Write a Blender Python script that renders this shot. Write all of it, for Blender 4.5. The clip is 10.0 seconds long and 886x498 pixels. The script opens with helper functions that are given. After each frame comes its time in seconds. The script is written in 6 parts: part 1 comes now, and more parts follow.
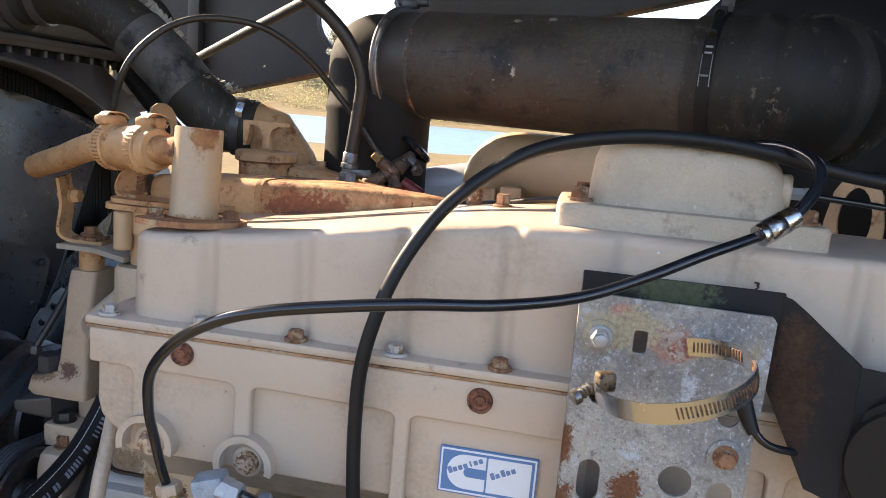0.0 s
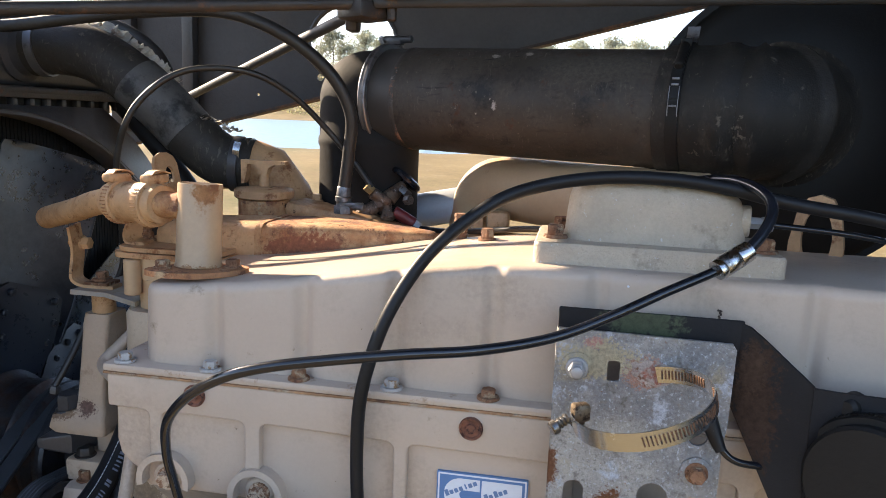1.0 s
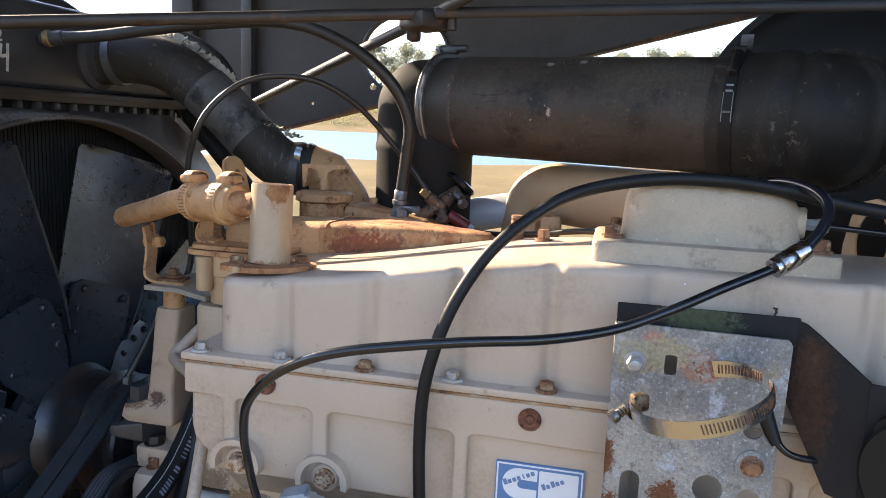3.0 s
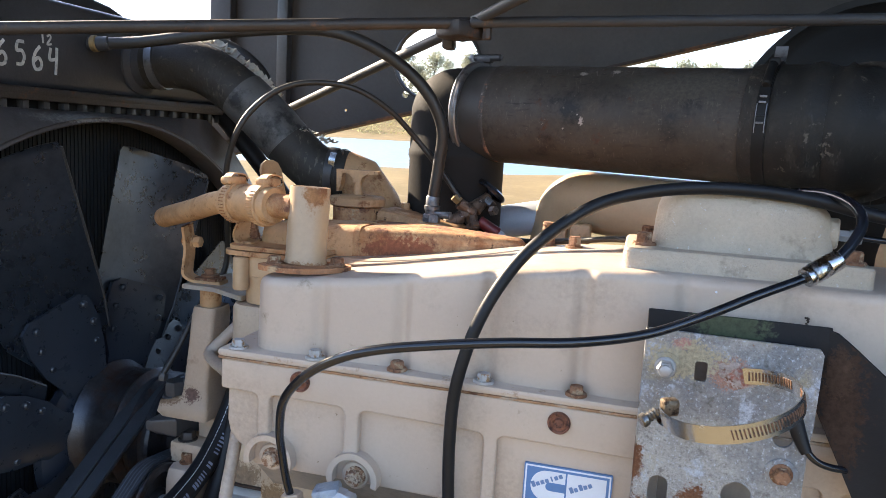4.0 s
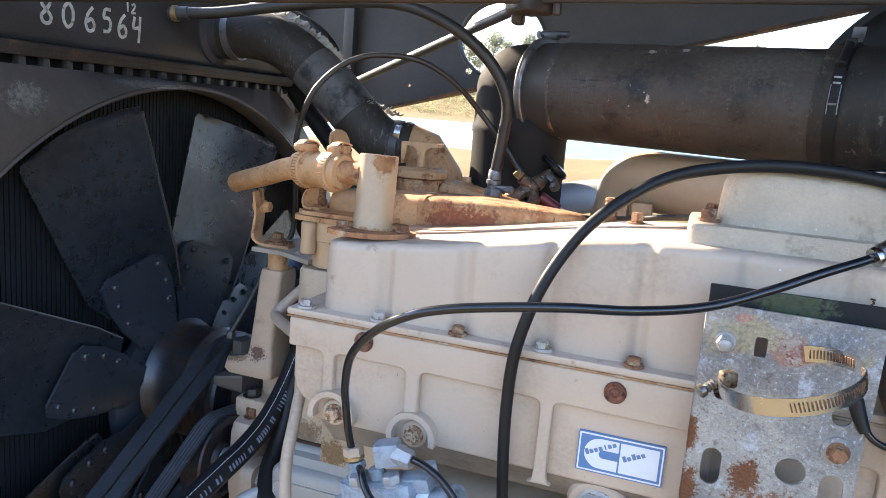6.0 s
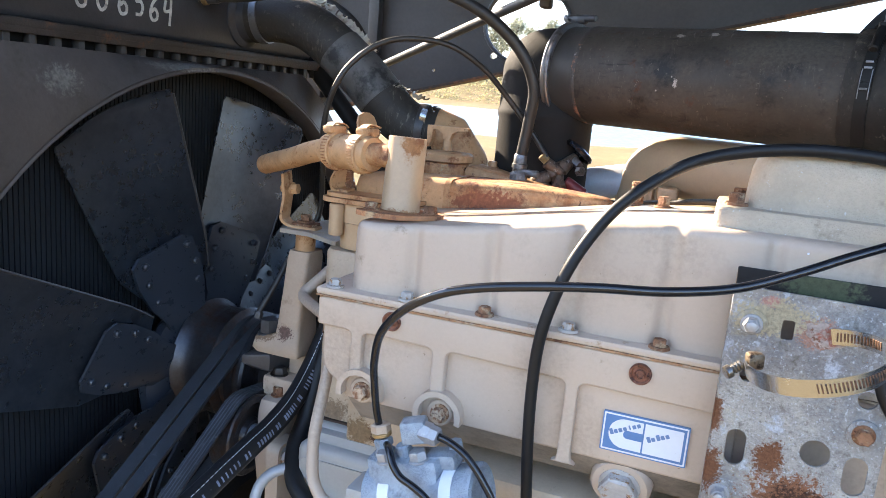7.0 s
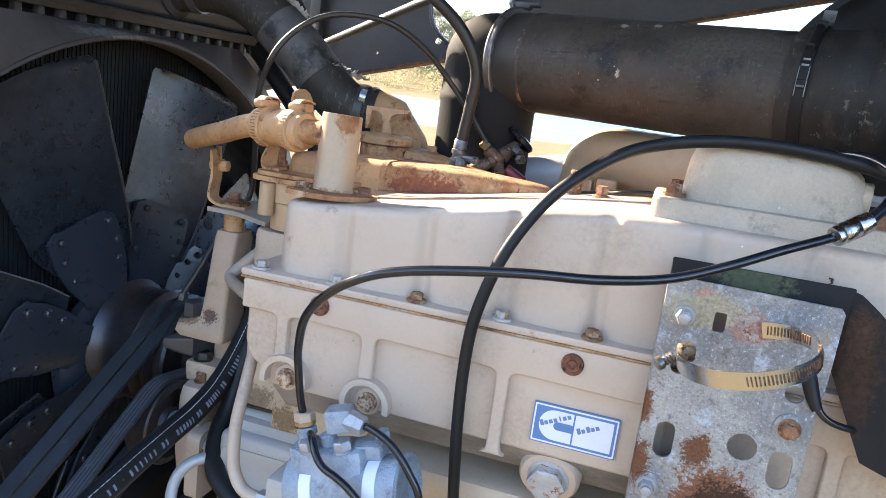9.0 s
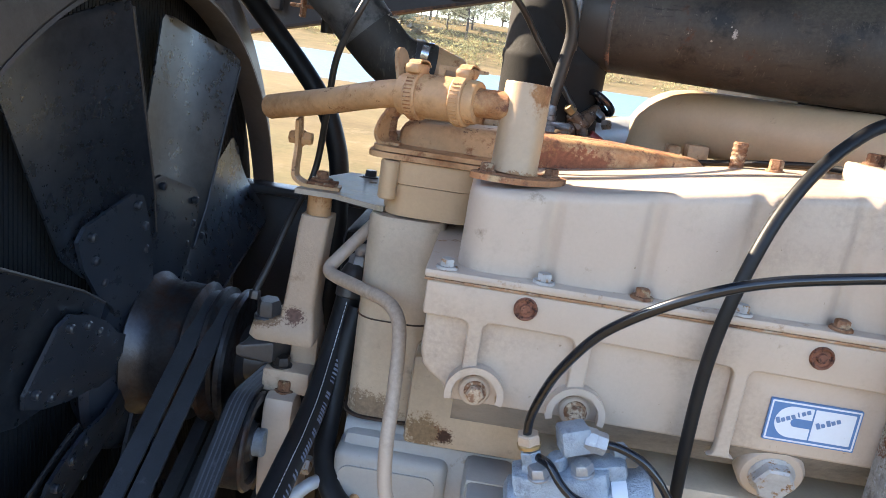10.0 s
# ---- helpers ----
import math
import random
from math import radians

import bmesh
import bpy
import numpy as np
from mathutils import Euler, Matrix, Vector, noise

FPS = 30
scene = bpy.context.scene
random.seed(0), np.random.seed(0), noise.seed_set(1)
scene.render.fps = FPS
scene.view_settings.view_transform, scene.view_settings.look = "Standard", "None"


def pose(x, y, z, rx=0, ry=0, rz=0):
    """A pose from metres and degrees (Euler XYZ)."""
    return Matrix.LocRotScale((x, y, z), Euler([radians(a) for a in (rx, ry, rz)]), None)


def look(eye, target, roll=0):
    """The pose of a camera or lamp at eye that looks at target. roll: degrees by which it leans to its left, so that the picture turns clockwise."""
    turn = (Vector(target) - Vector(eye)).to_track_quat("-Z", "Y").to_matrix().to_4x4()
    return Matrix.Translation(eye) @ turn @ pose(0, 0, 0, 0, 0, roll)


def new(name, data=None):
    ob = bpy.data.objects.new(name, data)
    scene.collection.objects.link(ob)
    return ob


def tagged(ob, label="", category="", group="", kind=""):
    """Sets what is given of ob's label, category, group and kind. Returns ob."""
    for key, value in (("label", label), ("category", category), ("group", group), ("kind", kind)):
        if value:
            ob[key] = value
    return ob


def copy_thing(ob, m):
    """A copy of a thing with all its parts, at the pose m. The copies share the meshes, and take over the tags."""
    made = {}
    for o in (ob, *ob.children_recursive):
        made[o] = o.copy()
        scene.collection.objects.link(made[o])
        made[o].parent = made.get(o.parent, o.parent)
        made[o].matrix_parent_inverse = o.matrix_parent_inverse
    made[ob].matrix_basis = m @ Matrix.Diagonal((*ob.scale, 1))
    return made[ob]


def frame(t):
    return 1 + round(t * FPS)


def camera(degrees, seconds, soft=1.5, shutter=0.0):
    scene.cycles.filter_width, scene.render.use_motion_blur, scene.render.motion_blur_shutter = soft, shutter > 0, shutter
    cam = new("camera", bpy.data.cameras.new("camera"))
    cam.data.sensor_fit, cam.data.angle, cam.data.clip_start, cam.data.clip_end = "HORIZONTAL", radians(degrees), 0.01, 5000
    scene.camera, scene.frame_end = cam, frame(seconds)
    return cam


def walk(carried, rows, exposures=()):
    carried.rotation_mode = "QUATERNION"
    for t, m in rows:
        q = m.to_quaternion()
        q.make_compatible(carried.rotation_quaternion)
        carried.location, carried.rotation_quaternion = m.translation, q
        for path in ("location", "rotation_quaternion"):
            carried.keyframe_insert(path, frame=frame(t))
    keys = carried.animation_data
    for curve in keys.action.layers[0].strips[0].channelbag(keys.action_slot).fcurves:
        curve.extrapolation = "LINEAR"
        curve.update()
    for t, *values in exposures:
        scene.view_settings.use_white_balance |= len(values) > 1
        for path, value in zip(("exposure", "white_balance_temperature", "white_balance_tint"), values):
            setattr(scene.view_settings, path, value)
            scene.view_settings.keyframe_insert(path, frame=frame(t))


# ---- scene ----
cam = camera(61.7, 10.0, 0.75)
METRES, EYE, TILT, LEAN, TURN = 0.62, 1.55, -9.5, -5.3, 10.1
EXPOSURES = [(0.0, 2.75, 6950, 18), (1.0, 2.57, 6700, 17), (2.5, 2.63, 6700, 17), (4.5, 2.95, 6450, 16), (7.5, 3.25, 6400, 16), (9.0, 3.25, 6400, 16), (9.5, 3.20, 6350, 16), (10.0, 3.05, 6450, 15)]
PATH = [
    (0, (0.026, 0.023, 1.539), (-0.306, 1.966, 1.202), 5.0),
    (0.5, (0.042, -0.022, 1.58), (-0.305, 1.919, 1.249), 3.4),
    (1, (0.045, -0.017, 1.585), (-0.294, 1.925, 1.244), 2.3),
    (1.5, (0.043, -0.017, 1.583), (-0.305, 1.923, 1.24), 1.8),
    (2, (0.045, -0.022, 1.584), (-0.33, 1.914, 1.247), 1.7),
    (2.5, (0.039, -0.045, 1.583), (-0.371, 1.885, 1.256), 2.0),
    (3, (0.031, -0.053, 1.577), (-0.413, 1.871, 1.261), 2.4),
    (4.5, (0.025, -0.077, 1.571), (-0.518, 1.825, 1.277), 3.6),
    (5, (0.022, -0.081, 1.565), (-0.553, 1.81, 1.259), 4.0),
    (5.5, (0.024, -0.085, 1.565), (-0.585, 1.791, 1.237), 4.4),
    (7, (0.018, -0.106, 1.559), (-0.664, 1.732, 1.165), 5.0),
    (7.5, (0.019, -0.105, 1.56), (-0.675, 1.728, 1.163), 5.0),
    (8, (0.02, -0.107, 1.561), (-0.678, 1.725, 1.166), 5.0),
    (8.5, (0.02, -0.105, 1.56), (-0.64, 1.742, 1.168), 5.6),
    (9, (0.02, -0.079, 1.548), (-0.513, 1.806, 1.146), 7.6),
    (9.5, (-0.093, -0.1, 1.54), (-0.419, 1.834, 1.146), 9.8),
    (9.7, (-0.205, -0.093, 1.52), (-0.434, 1.851, 1.107), 9.3),
    (10, (-0.35, -0.039, 1.522), (-0.431, 1.9, 1.038), 8.3),
]
walk(cam, [(t, look(eye, target, roll)) for t, eye, target, roll in PATH], EXPOSURES)

# ---- world, sun ----
world = bpy.data.worlds.new("sky")
scene.world = world
world.use_nodes = True
wn = world.node_tree
sky = wn.nodes.new("ShaderNodeTexSky")
sky.sky_type = "NISHITA"
sky.sun_disc = False
SUN = Vector((-1.0, 0.46, 0.60)).normalized()
sky.sun_elevation = math.asin(SUN.z)
sky.sun_rotation = math.atan2(SUN.x, SUN.y)
sky.air_density, sky.dust_density, sky.ozone_density = 1.0, 0.8, 1.6
wn.links.new(sky.outputs[0], wn.nodes["Background"].inputs[0])
wn.nodes["Background"].inputs[1].default_value = 0.098
sun = new("sun", bpy.data.lights.new("sun", "SUN"))
sun.data.energy, sun.data.angle, sun.data.color = 3.3, radians(0.6), (1.0, 0.85, 0.62)
sun.matrix_world = look((-8, 1.5, 6), Vector((-8, 1.5, 6)) - SUN)


# ---- materials ----
def nd(nt, kind, **inputs):
    n = nt.nodes.new(kind)
    for key, value in inputs.items():
        n.inputs[key.replace("_", " ")].default_value = value
    return n


def ramp(nt, src, a, b):
    r = nt.nodes.new("ShaderNodeMapRange")
    r.inputs["From Min"].default_value, r.inputs["From Max"].default_value = a, b
    nt.links.new(src, r.inputs["Value"])
    return r.outputs["Result"]


def blend(nt, fac, a, b):
    """Mix of two colours; each is a socket or a plain colour."""
    m = nt.nodes.new("ShaderNodeMix")
    m.data_type = "RGBA"
    for k, v in ((6, a), (7, b)):
        if isinstance(v, (tuple, list)):
            m.inputs[k].default_value = (*v, 1)
        else:
            nt.links.new(v, m.inputs[k])
    if isinstance(fac, float):
        m.inputs[0].default_value = fac
    else:
        nt.links.new(fac, m.inputs[0])
    return m.outputs[2]


def times(nt, a, b, op="MULTIPLY"):
    m = nt.nodes.new("ShaderNodeMath")
    m.operation = op
    m.use_clamp = True
    for k, v in ((0, a), (1, b)):
        if isinstance(v, (int, float)):
            m.inputs[k].default_value = v
        else:
            nt.links.new(v, m.inputs[k])
    return m.outputs[0]


def material(name, base, rough=0.5, metal=0.0, vary=0.12, scale=9.0, fine=160.0, bump=0.08, stains=(), spots=(), rand=0.0, spec=0.5, streaks=()):
    """A surface with variation at two scales. stains: (colour, scale, from, to, roughness) by noise; spots: (colour, centre, radius, scale, roughness): a ragged blot of its own shape; streaks: (colour, stretch, from, to): drawn-out scuffs."""
    m = bpy.data.materials.new(name)
    m.use_nodes = True
    nt = m.node_tree
    b = nt.nodes["Principled BSDF"]
    co = nt.nodes.new("ShaderNodeTexCoord").outputs["Object"]
    big = nd(nt, "ShaderNodeTexNoise", Scale=scale, Detail=5.0, Roughness=0.6)
    small = nd(nt, "ShaderNodeTexNoise", Scale=fine, Detail=4.0, Roughness=0.65)
    nt.links.new(co, big.inputs["Vector"])
    nt.links.new(co, small.inputs["Vector"])
    lo = tuple(c * (1 - vary) for c in base)
    hi = tuple(min(1, c * (1 + vary)) for c in base)
    col = blend(nt, ramp(nt, big.outputs[0], 0.3, 0.7), lo, hi)
    dark = blend(nt, ramp(nt, small.outputs[0], 0.35, 0.7), tuple(1 - vary * 0.8 for _ in base), (1.0, 1.0, 1.0))
    mul = nt.nodes.new("ShaderNodeMix")
    mul.data_type, mul.blend_type = "RGBA", "MULTIPLY"
    mul.inputs[0].default_value = 1.0
    nt.links.new(col, mul.inputs[6])
    nt.links.new(dark, mul.inputs[7])
    col = mul.outputs[2]
    rg = ramp(nt, small.outputs[0], 0.2, 0.8)
    mr = rg.node
    mr.inputs["To Min"].default_value, mr.inputs["To Max"].default_value = max(0.02, rough - 0.08), min(1, rough + 0.1)
    for i, (scol, ssc, a, z, srg) in enumerate(stains):
        n = nd(nt, "ShaderNodeTexNoise", Scale=ssc, Detail=6.0, Roughness=0.7)
        add = nt.nodes.new("ShaderNodeVectorMath")
        add.inputs[1].default_value = (3.1 * i + 1.7, 7.3 * i, 2.9)
        nt.links.new(co, add.inputs[0])
        nt.links.new(add.outputs[0], n.inputs["Vector"])
        f = ramp(nt, n.outputs[0], a, z)
        col = blend(nt, f, col, blend(nt, ramp(nt, small.outputs[0], 0.3, 0.7), tuple(c * 0.6 for c in scol), scol))
        x = nt.nodes.new("ShaderNodeMix")
        nt.links.new(f, x.inputs[0])
        nt.links.new(rg, x.inputs[2])
        x.inputs[3].default_value = srg
        rg = x.outputs[0]
    for scol, stretch, a, z in streaks:
        n = nd(nt, "ShaderNodeTexNoise", Scale=1.0, Detail=4.0, Roughness=0.6)
        sc = nt.nodes.new("ShaderNodeVectorMath")
        sc.operation = "MULTIPLY"
        sc.inputs[1].default_value = stretch
        nt.links.new(co, sc.inputs[0])
        nt.links.new(sc.outputs[0], n.inputs["Vector"])
        patch = nd(nt, "ShaderNodeTexNoise", Scale=11.0, Detail=3.0, Roughness=0.6)
        nt.links.new(co, patch.inputs["Vector"])
        f = times(nt, ramp(nt, n.outputs[0], a, z), ramp(nt, patch.outputs[0], 0.42, 0.62))
        col = blend(nt, f, col, scol)
    for i, (scol, centre, radius, ssc, srg) in enumerate(spots):
        n = nd(nt, "ShaderNodeTexNoise", Scale=ssc, Detail=6.0, Roughness=0.72)
        nt.links.new(co, n.inputs["Vector"])
        d = nt.nodes.new("ShaderNodeVectorMath")
        d.operation = "SUBTRACT"
        d.inputs[1].default_value = centre
        nt.links.new(co, d.inputs[0])
        s = nt.nodes.new("ShaderNodeVectorMath")
        s.operation = "DIVIDE"
        s.inputs[1].default_value = radius
        nt.links.new(d.outputs[0], s.inputs[0])
        ln = nt.nodes.new("ShaderNodeVectorMath")
        ln.operation = "LENGTH"
        nt.links.new(s.outputs[0], ln.inputs[0])
        near = ramp(nt, ln.outputs["Value"], 1.15, 0.0)
        fleck = nd(nt, "ShaderNodeTexNoise", Scale=ssc * 5, Detail=3.0, Roughness=0.7)
        nt.links.new(co, fleck.inputs["Vector"])
        both = times(nt, times(nt, n.outputs[0], 0.5), times(nt, fleck.outputs[0], 0.5), "ADD")
        f = ramp(nt, times(nt, times(nt, near, 0.46), both, "ADD"), 0.68, 0.77)
        col = blend(nt, f, col, blend(nt, ramp(nt, small.outputs[0], 0.3, 0.7), tuple(c * 0.55 for c in scol), scol))
        x = nt.nodes.new("ShaderNodeMix")
        nt.links.new(f, x.inputs[0])
        nt.links.new(rg, x.inputs[2])
        x.inputs[3].default_value = srg
        rg = x.outputs[0]
    if rand:
        info = nt.nodes.new("ShaderNodeObjectInfo")
        hsv = nt.nodes.new("ShaderNodeHueSaturation")
        v = ramp(nt, info.outputs["Random"], 0.0, 1.0)
        v.node.inputs["To Min"].default_value, v.node.inputs["To Max"].default_value = 1 - rand, 1 + rand
        nt.links.new(v, hsv.inputs["Value"])
        nt.links.new(col, hsv.inputs["Color"])
        col = hsv.outputs[0]
    nt.links.new(col, b.inputs["Base Color"])
    nt.links.new(rg, b.inputs["Roughness"])
    b.inputs["Metallic"].default_value = metal
    b.inputs["Specular IOR Level"].default_value = spec
    if bump:
        bp = nd(nt, "ShaderNodeBump", Strength=min(1.0, bump * 2), Distance=0.0015)
        mixh = times(nt, small.outputs[0], 1.0)
        nt.links.new(mixh, bp.inputs["Height"])
        nt.links.new(bp.outputs[0], b.inputs["Normal"])
    return m


def leafy(m):
    """Thin leaves: half of the light passes through them."""
    nt = m.node_tree
    b = nt.nodes["Principled BSDF"]
    tr = nt.nodes.new("ShaderNodeBsdfTranslucent")
    nt.links.new(b.inputs["Base Color"].links[0].from_socket, tr.inputs["Color"])
    mx = nt.nodes.new("ShaderNodeMixShader")
    mx.inputs[0].default_value = 0.5
    nt.links.new(b.outputs[0], mx.inputs[1])
    nt.links.new(tr.outputs[0], mx.inputs[2])
    nt.links.new(mx.outputs[0], nt.nodes["Material Output"].inputs["Surface"])
    return m


RUST = (0.20, 0.085, 0.04)
DARKRUST = (0.075, 0.034, 0.02)
TAN = (0.485, 0.388, 0.308)
tan = material("tan_paint", TAN, 0.42, vary=0.055, scale=7, fine=220, bump=0.08, stains=(((0.45, 0.352, 0.272), 5, 0.48, 0.70, 0.5), ((0.30, 0.225, 0.155), 150, 0.685, 0.72, 0.8), ((0.33, 0.25, 0.17), 26, 0.66, 0.78, 0.7), (RUST, 60, 0.735, 0.76, 0.9)))
# same engine tan with the warm light on these parts put into its colour
tan_warm_lit = material("warm_lit_tan_paint", (0.50, 0.345, 0.205), 0.46, vary=0.08, scale=10, fine=220, bump=0.08, stains=(((0.36, 0.23, 0.13), 26, 0.64, 0.78, 0.7), (RUST, 60, 0.72, 0.75, 0.9)))
# aged, rust-stained tan, its base also pushed orange for warm bounce light
tan_old_lit = material("old_warm_lit_tan_paint", (0.51, 0.295, 0.145), 0.5, vary=0.18, scale=14, fine=200, bump=0.15, stains=(((0.36, 0.17, 0.07), 15, 0.50, 0.68, 0.8), ((0.27, 0.11, 0.045), 34, 0.57, 0.66, 0.9), ((0.10, 0.05, 0.03), 55, 0.64, 0.70, 0.9)))
tan_rusty = material("rusty_tan_paint", (0.52, 0.30, 0.14), 0.5, vary=0.22, scale=12, fine=220, bump=0.25, stains=(((0.36, 0.15, 0.06), 16, 0.40, 0.58, 0.85), ((0.18, 0.075, 0.045), 34, 0.52, 0.62, 0.9), (DARKRUST, 60, 0.60, 0.66, 0.95), ((0.52, 0.36, 0.20), 40, 0.60, 0.64, 0.7)),
                     spots=(((0.28, 0.10, 0.05), (-0.255, 0.79, 1.430), (0.075, 0.06, 0.034), 40, 0.9), ((0.13, 0.055, 0.035), (-0.275, 0.79, 1.418), (0.03, 0.05, 0.016), 70, 0.95)))
cast_tan = material("rough_cast_tan", (0.47, 0.39, 0.295), 0.62, vary=0.14, scale=16, fine=300, bump=0.5, stains=(((0.24, 0.19, 0.135), 26, 0.58, 0.76, 0.8), ((0.66, 0.64, 0.60), 190, 0.63, 0.665, 0.8)))
tan_stained = material("stained_tan_paint", (0.50, 0.395, 0.285), 0.5, vary=0.12, scale=14, fine=200, bump=0.12, stains=(((0.20, 0.17, 0.13), 18, 0.58, 0.74, 0.6),),
                       spots=((RUST, (-0.362, 0.70, 1.131), (0.026, 0.05, 0.016), 70, 0.9), ((0.30, 0.20, 0.11), (-0.375, 0.70, 1.13), (0.035, 0.05, 0.03), 60, 0.8), (DARKRUST, (-0.35, 0.70, 1.128), (0.014, 0.05, 0.012), 90, 0.9), ((0.28, 0.20, 0.13), (-0.44, 0.745, 1.13), (0.05, 0.05, 0.03), 40, 0.8)))
# greyish block paint, shifted cooler to hold the blue skylight low down
grey_tan = material("sky_cooled_tan_paint", (0.405, 0.395, 0.375), 0.45, vary=0.08, scale=9, fine=220, bump=0.08, stains=(((0.26, 0.21, 0.15), 30, 0.64, 0.76, 0.7), (RUST, 50, 0.70, 0.73, 0.9)))
elbow_m = material("soft_black_rubber", (0.019, 0.018, 0.017), 0.75, vary=0.2, scale=12, fine=180, bump=0.1, stains=(((0.014, 0.013, 0.012), 20, 0.6, 0.78, 0.8),), spec=0.15)
taped = material("grey_taped_rubber", (0.10, 0.096, 0.090), 0.55, vary=0.2, scale=16, fine=160, bump=0.12, stains=(((0.02, 0.02, 0.02), 20, 0.5, 0.62, 0.6), ((0.12, 0.115, 0.105), 110, 0.72, 0.75, 0.9)))
# scrub colour lightened so that distance haze sits in the base colour
hazed_scrub_m = leafy(material("far_scrub", (0.31, 0.285, 0.15), 0.9, vary=0.1, scale=0.08, fine=2, bump=0.0, stains=(((0.22, 0.22, 0.12), 0.05, 0.45, 0.65, 0.9),), spec=0.1))
rust_m = material("rust", (0.27, 0.135, 0.072), 0.85, vary=0.3, scale=60, fine=400, bump=0.5, stains=((RUST, 70, 0.45, 0.6, 0.9), (DARKRUST, 130, 0.56, 0.66, 0.95), ((0.45, 0.33, 0.21), 90, 0.54, 0.62, 0.8)))
zinc = material("zinc_plate", (0.37, 0.375, 0.39), 0.45, 0.5, vary=0.15, scale=40, fine=300, bump=0.12, stains=(((0.62, 0.62, 0.6), 70, 0.6, 0.7, 0.7),))
painted_bolt = material("painted_bolt", (0.41, 0.39, 0.37), 0.5, 0.1, vary=0.15, scale=60, fine=300, bump=0.15, stains=(((0.34, 0.20, 0.10), 110, 0.56, 0.62, 0.9), (RUST, 120, 0.62, 0.67, 0.9)))
galv = material("galvanised_plate", (0.365, 0.352, 0.33), 0.40, 0.2, vary=0.2, scale=24, fine=300, bump=0.5,
                stains=(((0.235, 0.24, 0.25), 13, 0.44, 0.60, 0.5), ((0.42, 0.37, 0.26), 11, 0.53, 0.64, 0.7), ((0.25, 0.235, 0.215), 330, 0.54, 0.64, 0.6), ((0.50, 0.53, 0.58), 300, 0.57, 0.64, 0.6), ((0.52, 0.56, 0.64), 34, 0.585, 0.66, 0.8), ((0.17, 0.155, 0.14), 60, 0.57, 0.68, 0.6), ((0.33, 0.16, 0.085), 240, 0.645, 0.69, 0.9)),
                spots=(((0.27, 0.12, 0.06), (0.110, 0.57, 1.232), (0.058, 0.05, 0.052), 64, 0.95), (DARKRUST, (0.120, 0.57, 1.226), (0.046, 0.05, 0.044), 90, 0.95), (RUST, (0.088, 0.57, 1.275), (0.020, 0.05, 0.026), 90, 0.95),
                       (RUST, (0.040, 0.57, 1.305), (0.010, 0.05, 0.028), 130, 0.95), (RUST, (0.042, 0.57, 1.252), (0.015, 0.05, 0.034), 110, 0.95), 
                       ((0.45, 0.26, 0.20), (0.108, 0.57, 1.393), (0.026, 0.05, 0.020), 140, 0.9), ((0.55, 0.30, 0.25), (0.07, 0.57, 1.414), (0.014, 0.05, 0.008), 200, 0.9), ((0.44, 0.38, 0.26), (0.075, 0.57, 1.40), (0.05, 0.05, 0.025), 60, 0.8)))
clamp_steel = material("clamp_band_steel", (0.50, 0.53, 0.57), 0.22, 0.95, vary=0.06, scale=26, fine=60, bump=0.0, stains=(((0.34, 0.27, 0.18), 34, 0.62, 0.74, 0.35),))
dark_chrome = material("dark_chrome", (0.20, 0.19, 0.18), 0.3, 0.85, vary=0.2, scale=80, fine=300, bump=0.05)
rubber = material("black_rubber", (0.013, 0.0135, 0.0155), 0.45, vary=0.25, scale=20, fine=240, bump=0.04, stains=(((0.035, 0.032, 0.03), 40, 0.64, 0.78, 0.6), ((0.35, 0.34, 0.32), 120, 0.70, 0.72, 0.8)), spec=0.28)
gloss_hose = material("glossy_black_hose", (0.011, 0.013, 0.018), 0.19, vary=0.12, scale=30, fine=24, bump=0.0, stains=(((0.04, 0.039, 0.038), 40, 0.70, 0.78, 0.5),), spec=0.55)
dusty_rubber = material("dusty_rubber", (0.0175, 0.0158, 0.0138), 0.6, vary=0.3, scale=12, fine=180, bump=0.25, stains=(((0.040, 0.033, 0.026), 16, 0.50, 0.68, 0.8), ((0.13, 0.11, 0.088), 70, 0.62, 0.67, 0.9)), streaks=(((0.055, 0.047, 0.038), (90, 60, 40), 0.52, 0.66), ((0.10, 0.088, 0.072), (240, 90, 60), 0.60, 0.67)), spec=0.35)
hose_rubber = material("dusty_hose_rubber", (0.036, 0.032, 0.027), 0.6, vary=0.3, scale=12, fine=180, bump=0.25, stains=(((0.040, 0.033, 0.026), 16, 0.50, 0.68, 0.8), ((0.13, 0.11, 0.088), 70, 0.62, 0.67, 0.9)), streaks=(((0.055, 0.047, 0.038), (90, 60, 40), 0.52, 0.66), ((0.10, 0.088, 0.072), (240, 90, 60), 0.60, 0.67)), spec=0.35)
pipe_m = material("dark_pipe_paint", (0.049, 0.041, 0.033), 0.55, vary=0.3, scale=9, fine=240, bump=0.1,
                  stains=(((0.044, 0.034, 0.026), 9, 0.44, 0.68, 0.7), ((0.075, 0.062, 0.050), 30, 0.52, 0.66, 0.85), ((0.009, 0.008, 0.008), 17, 0.53, 0.64, 0.5), ((0.34, 0.30, 0.26), 62, 0.70, 0.712, 0.9), ((0.085, 0.042, 0.026), 30, 0.60, 0.70, 0.9), ((0.13, 0.11, 0.09), 130, 0.625, 0.68, 0.9)),
                  streaks=(((0.060, 0.052, 0.043), (80, 50, 36), 0.54, 0.67), ((0.11, 0.095, 0.08), (320, 60, 70), 0.62, 0.68), ((0.012, 0.011, 0.010), (50, 20, 200), 0.58, 0.66)),
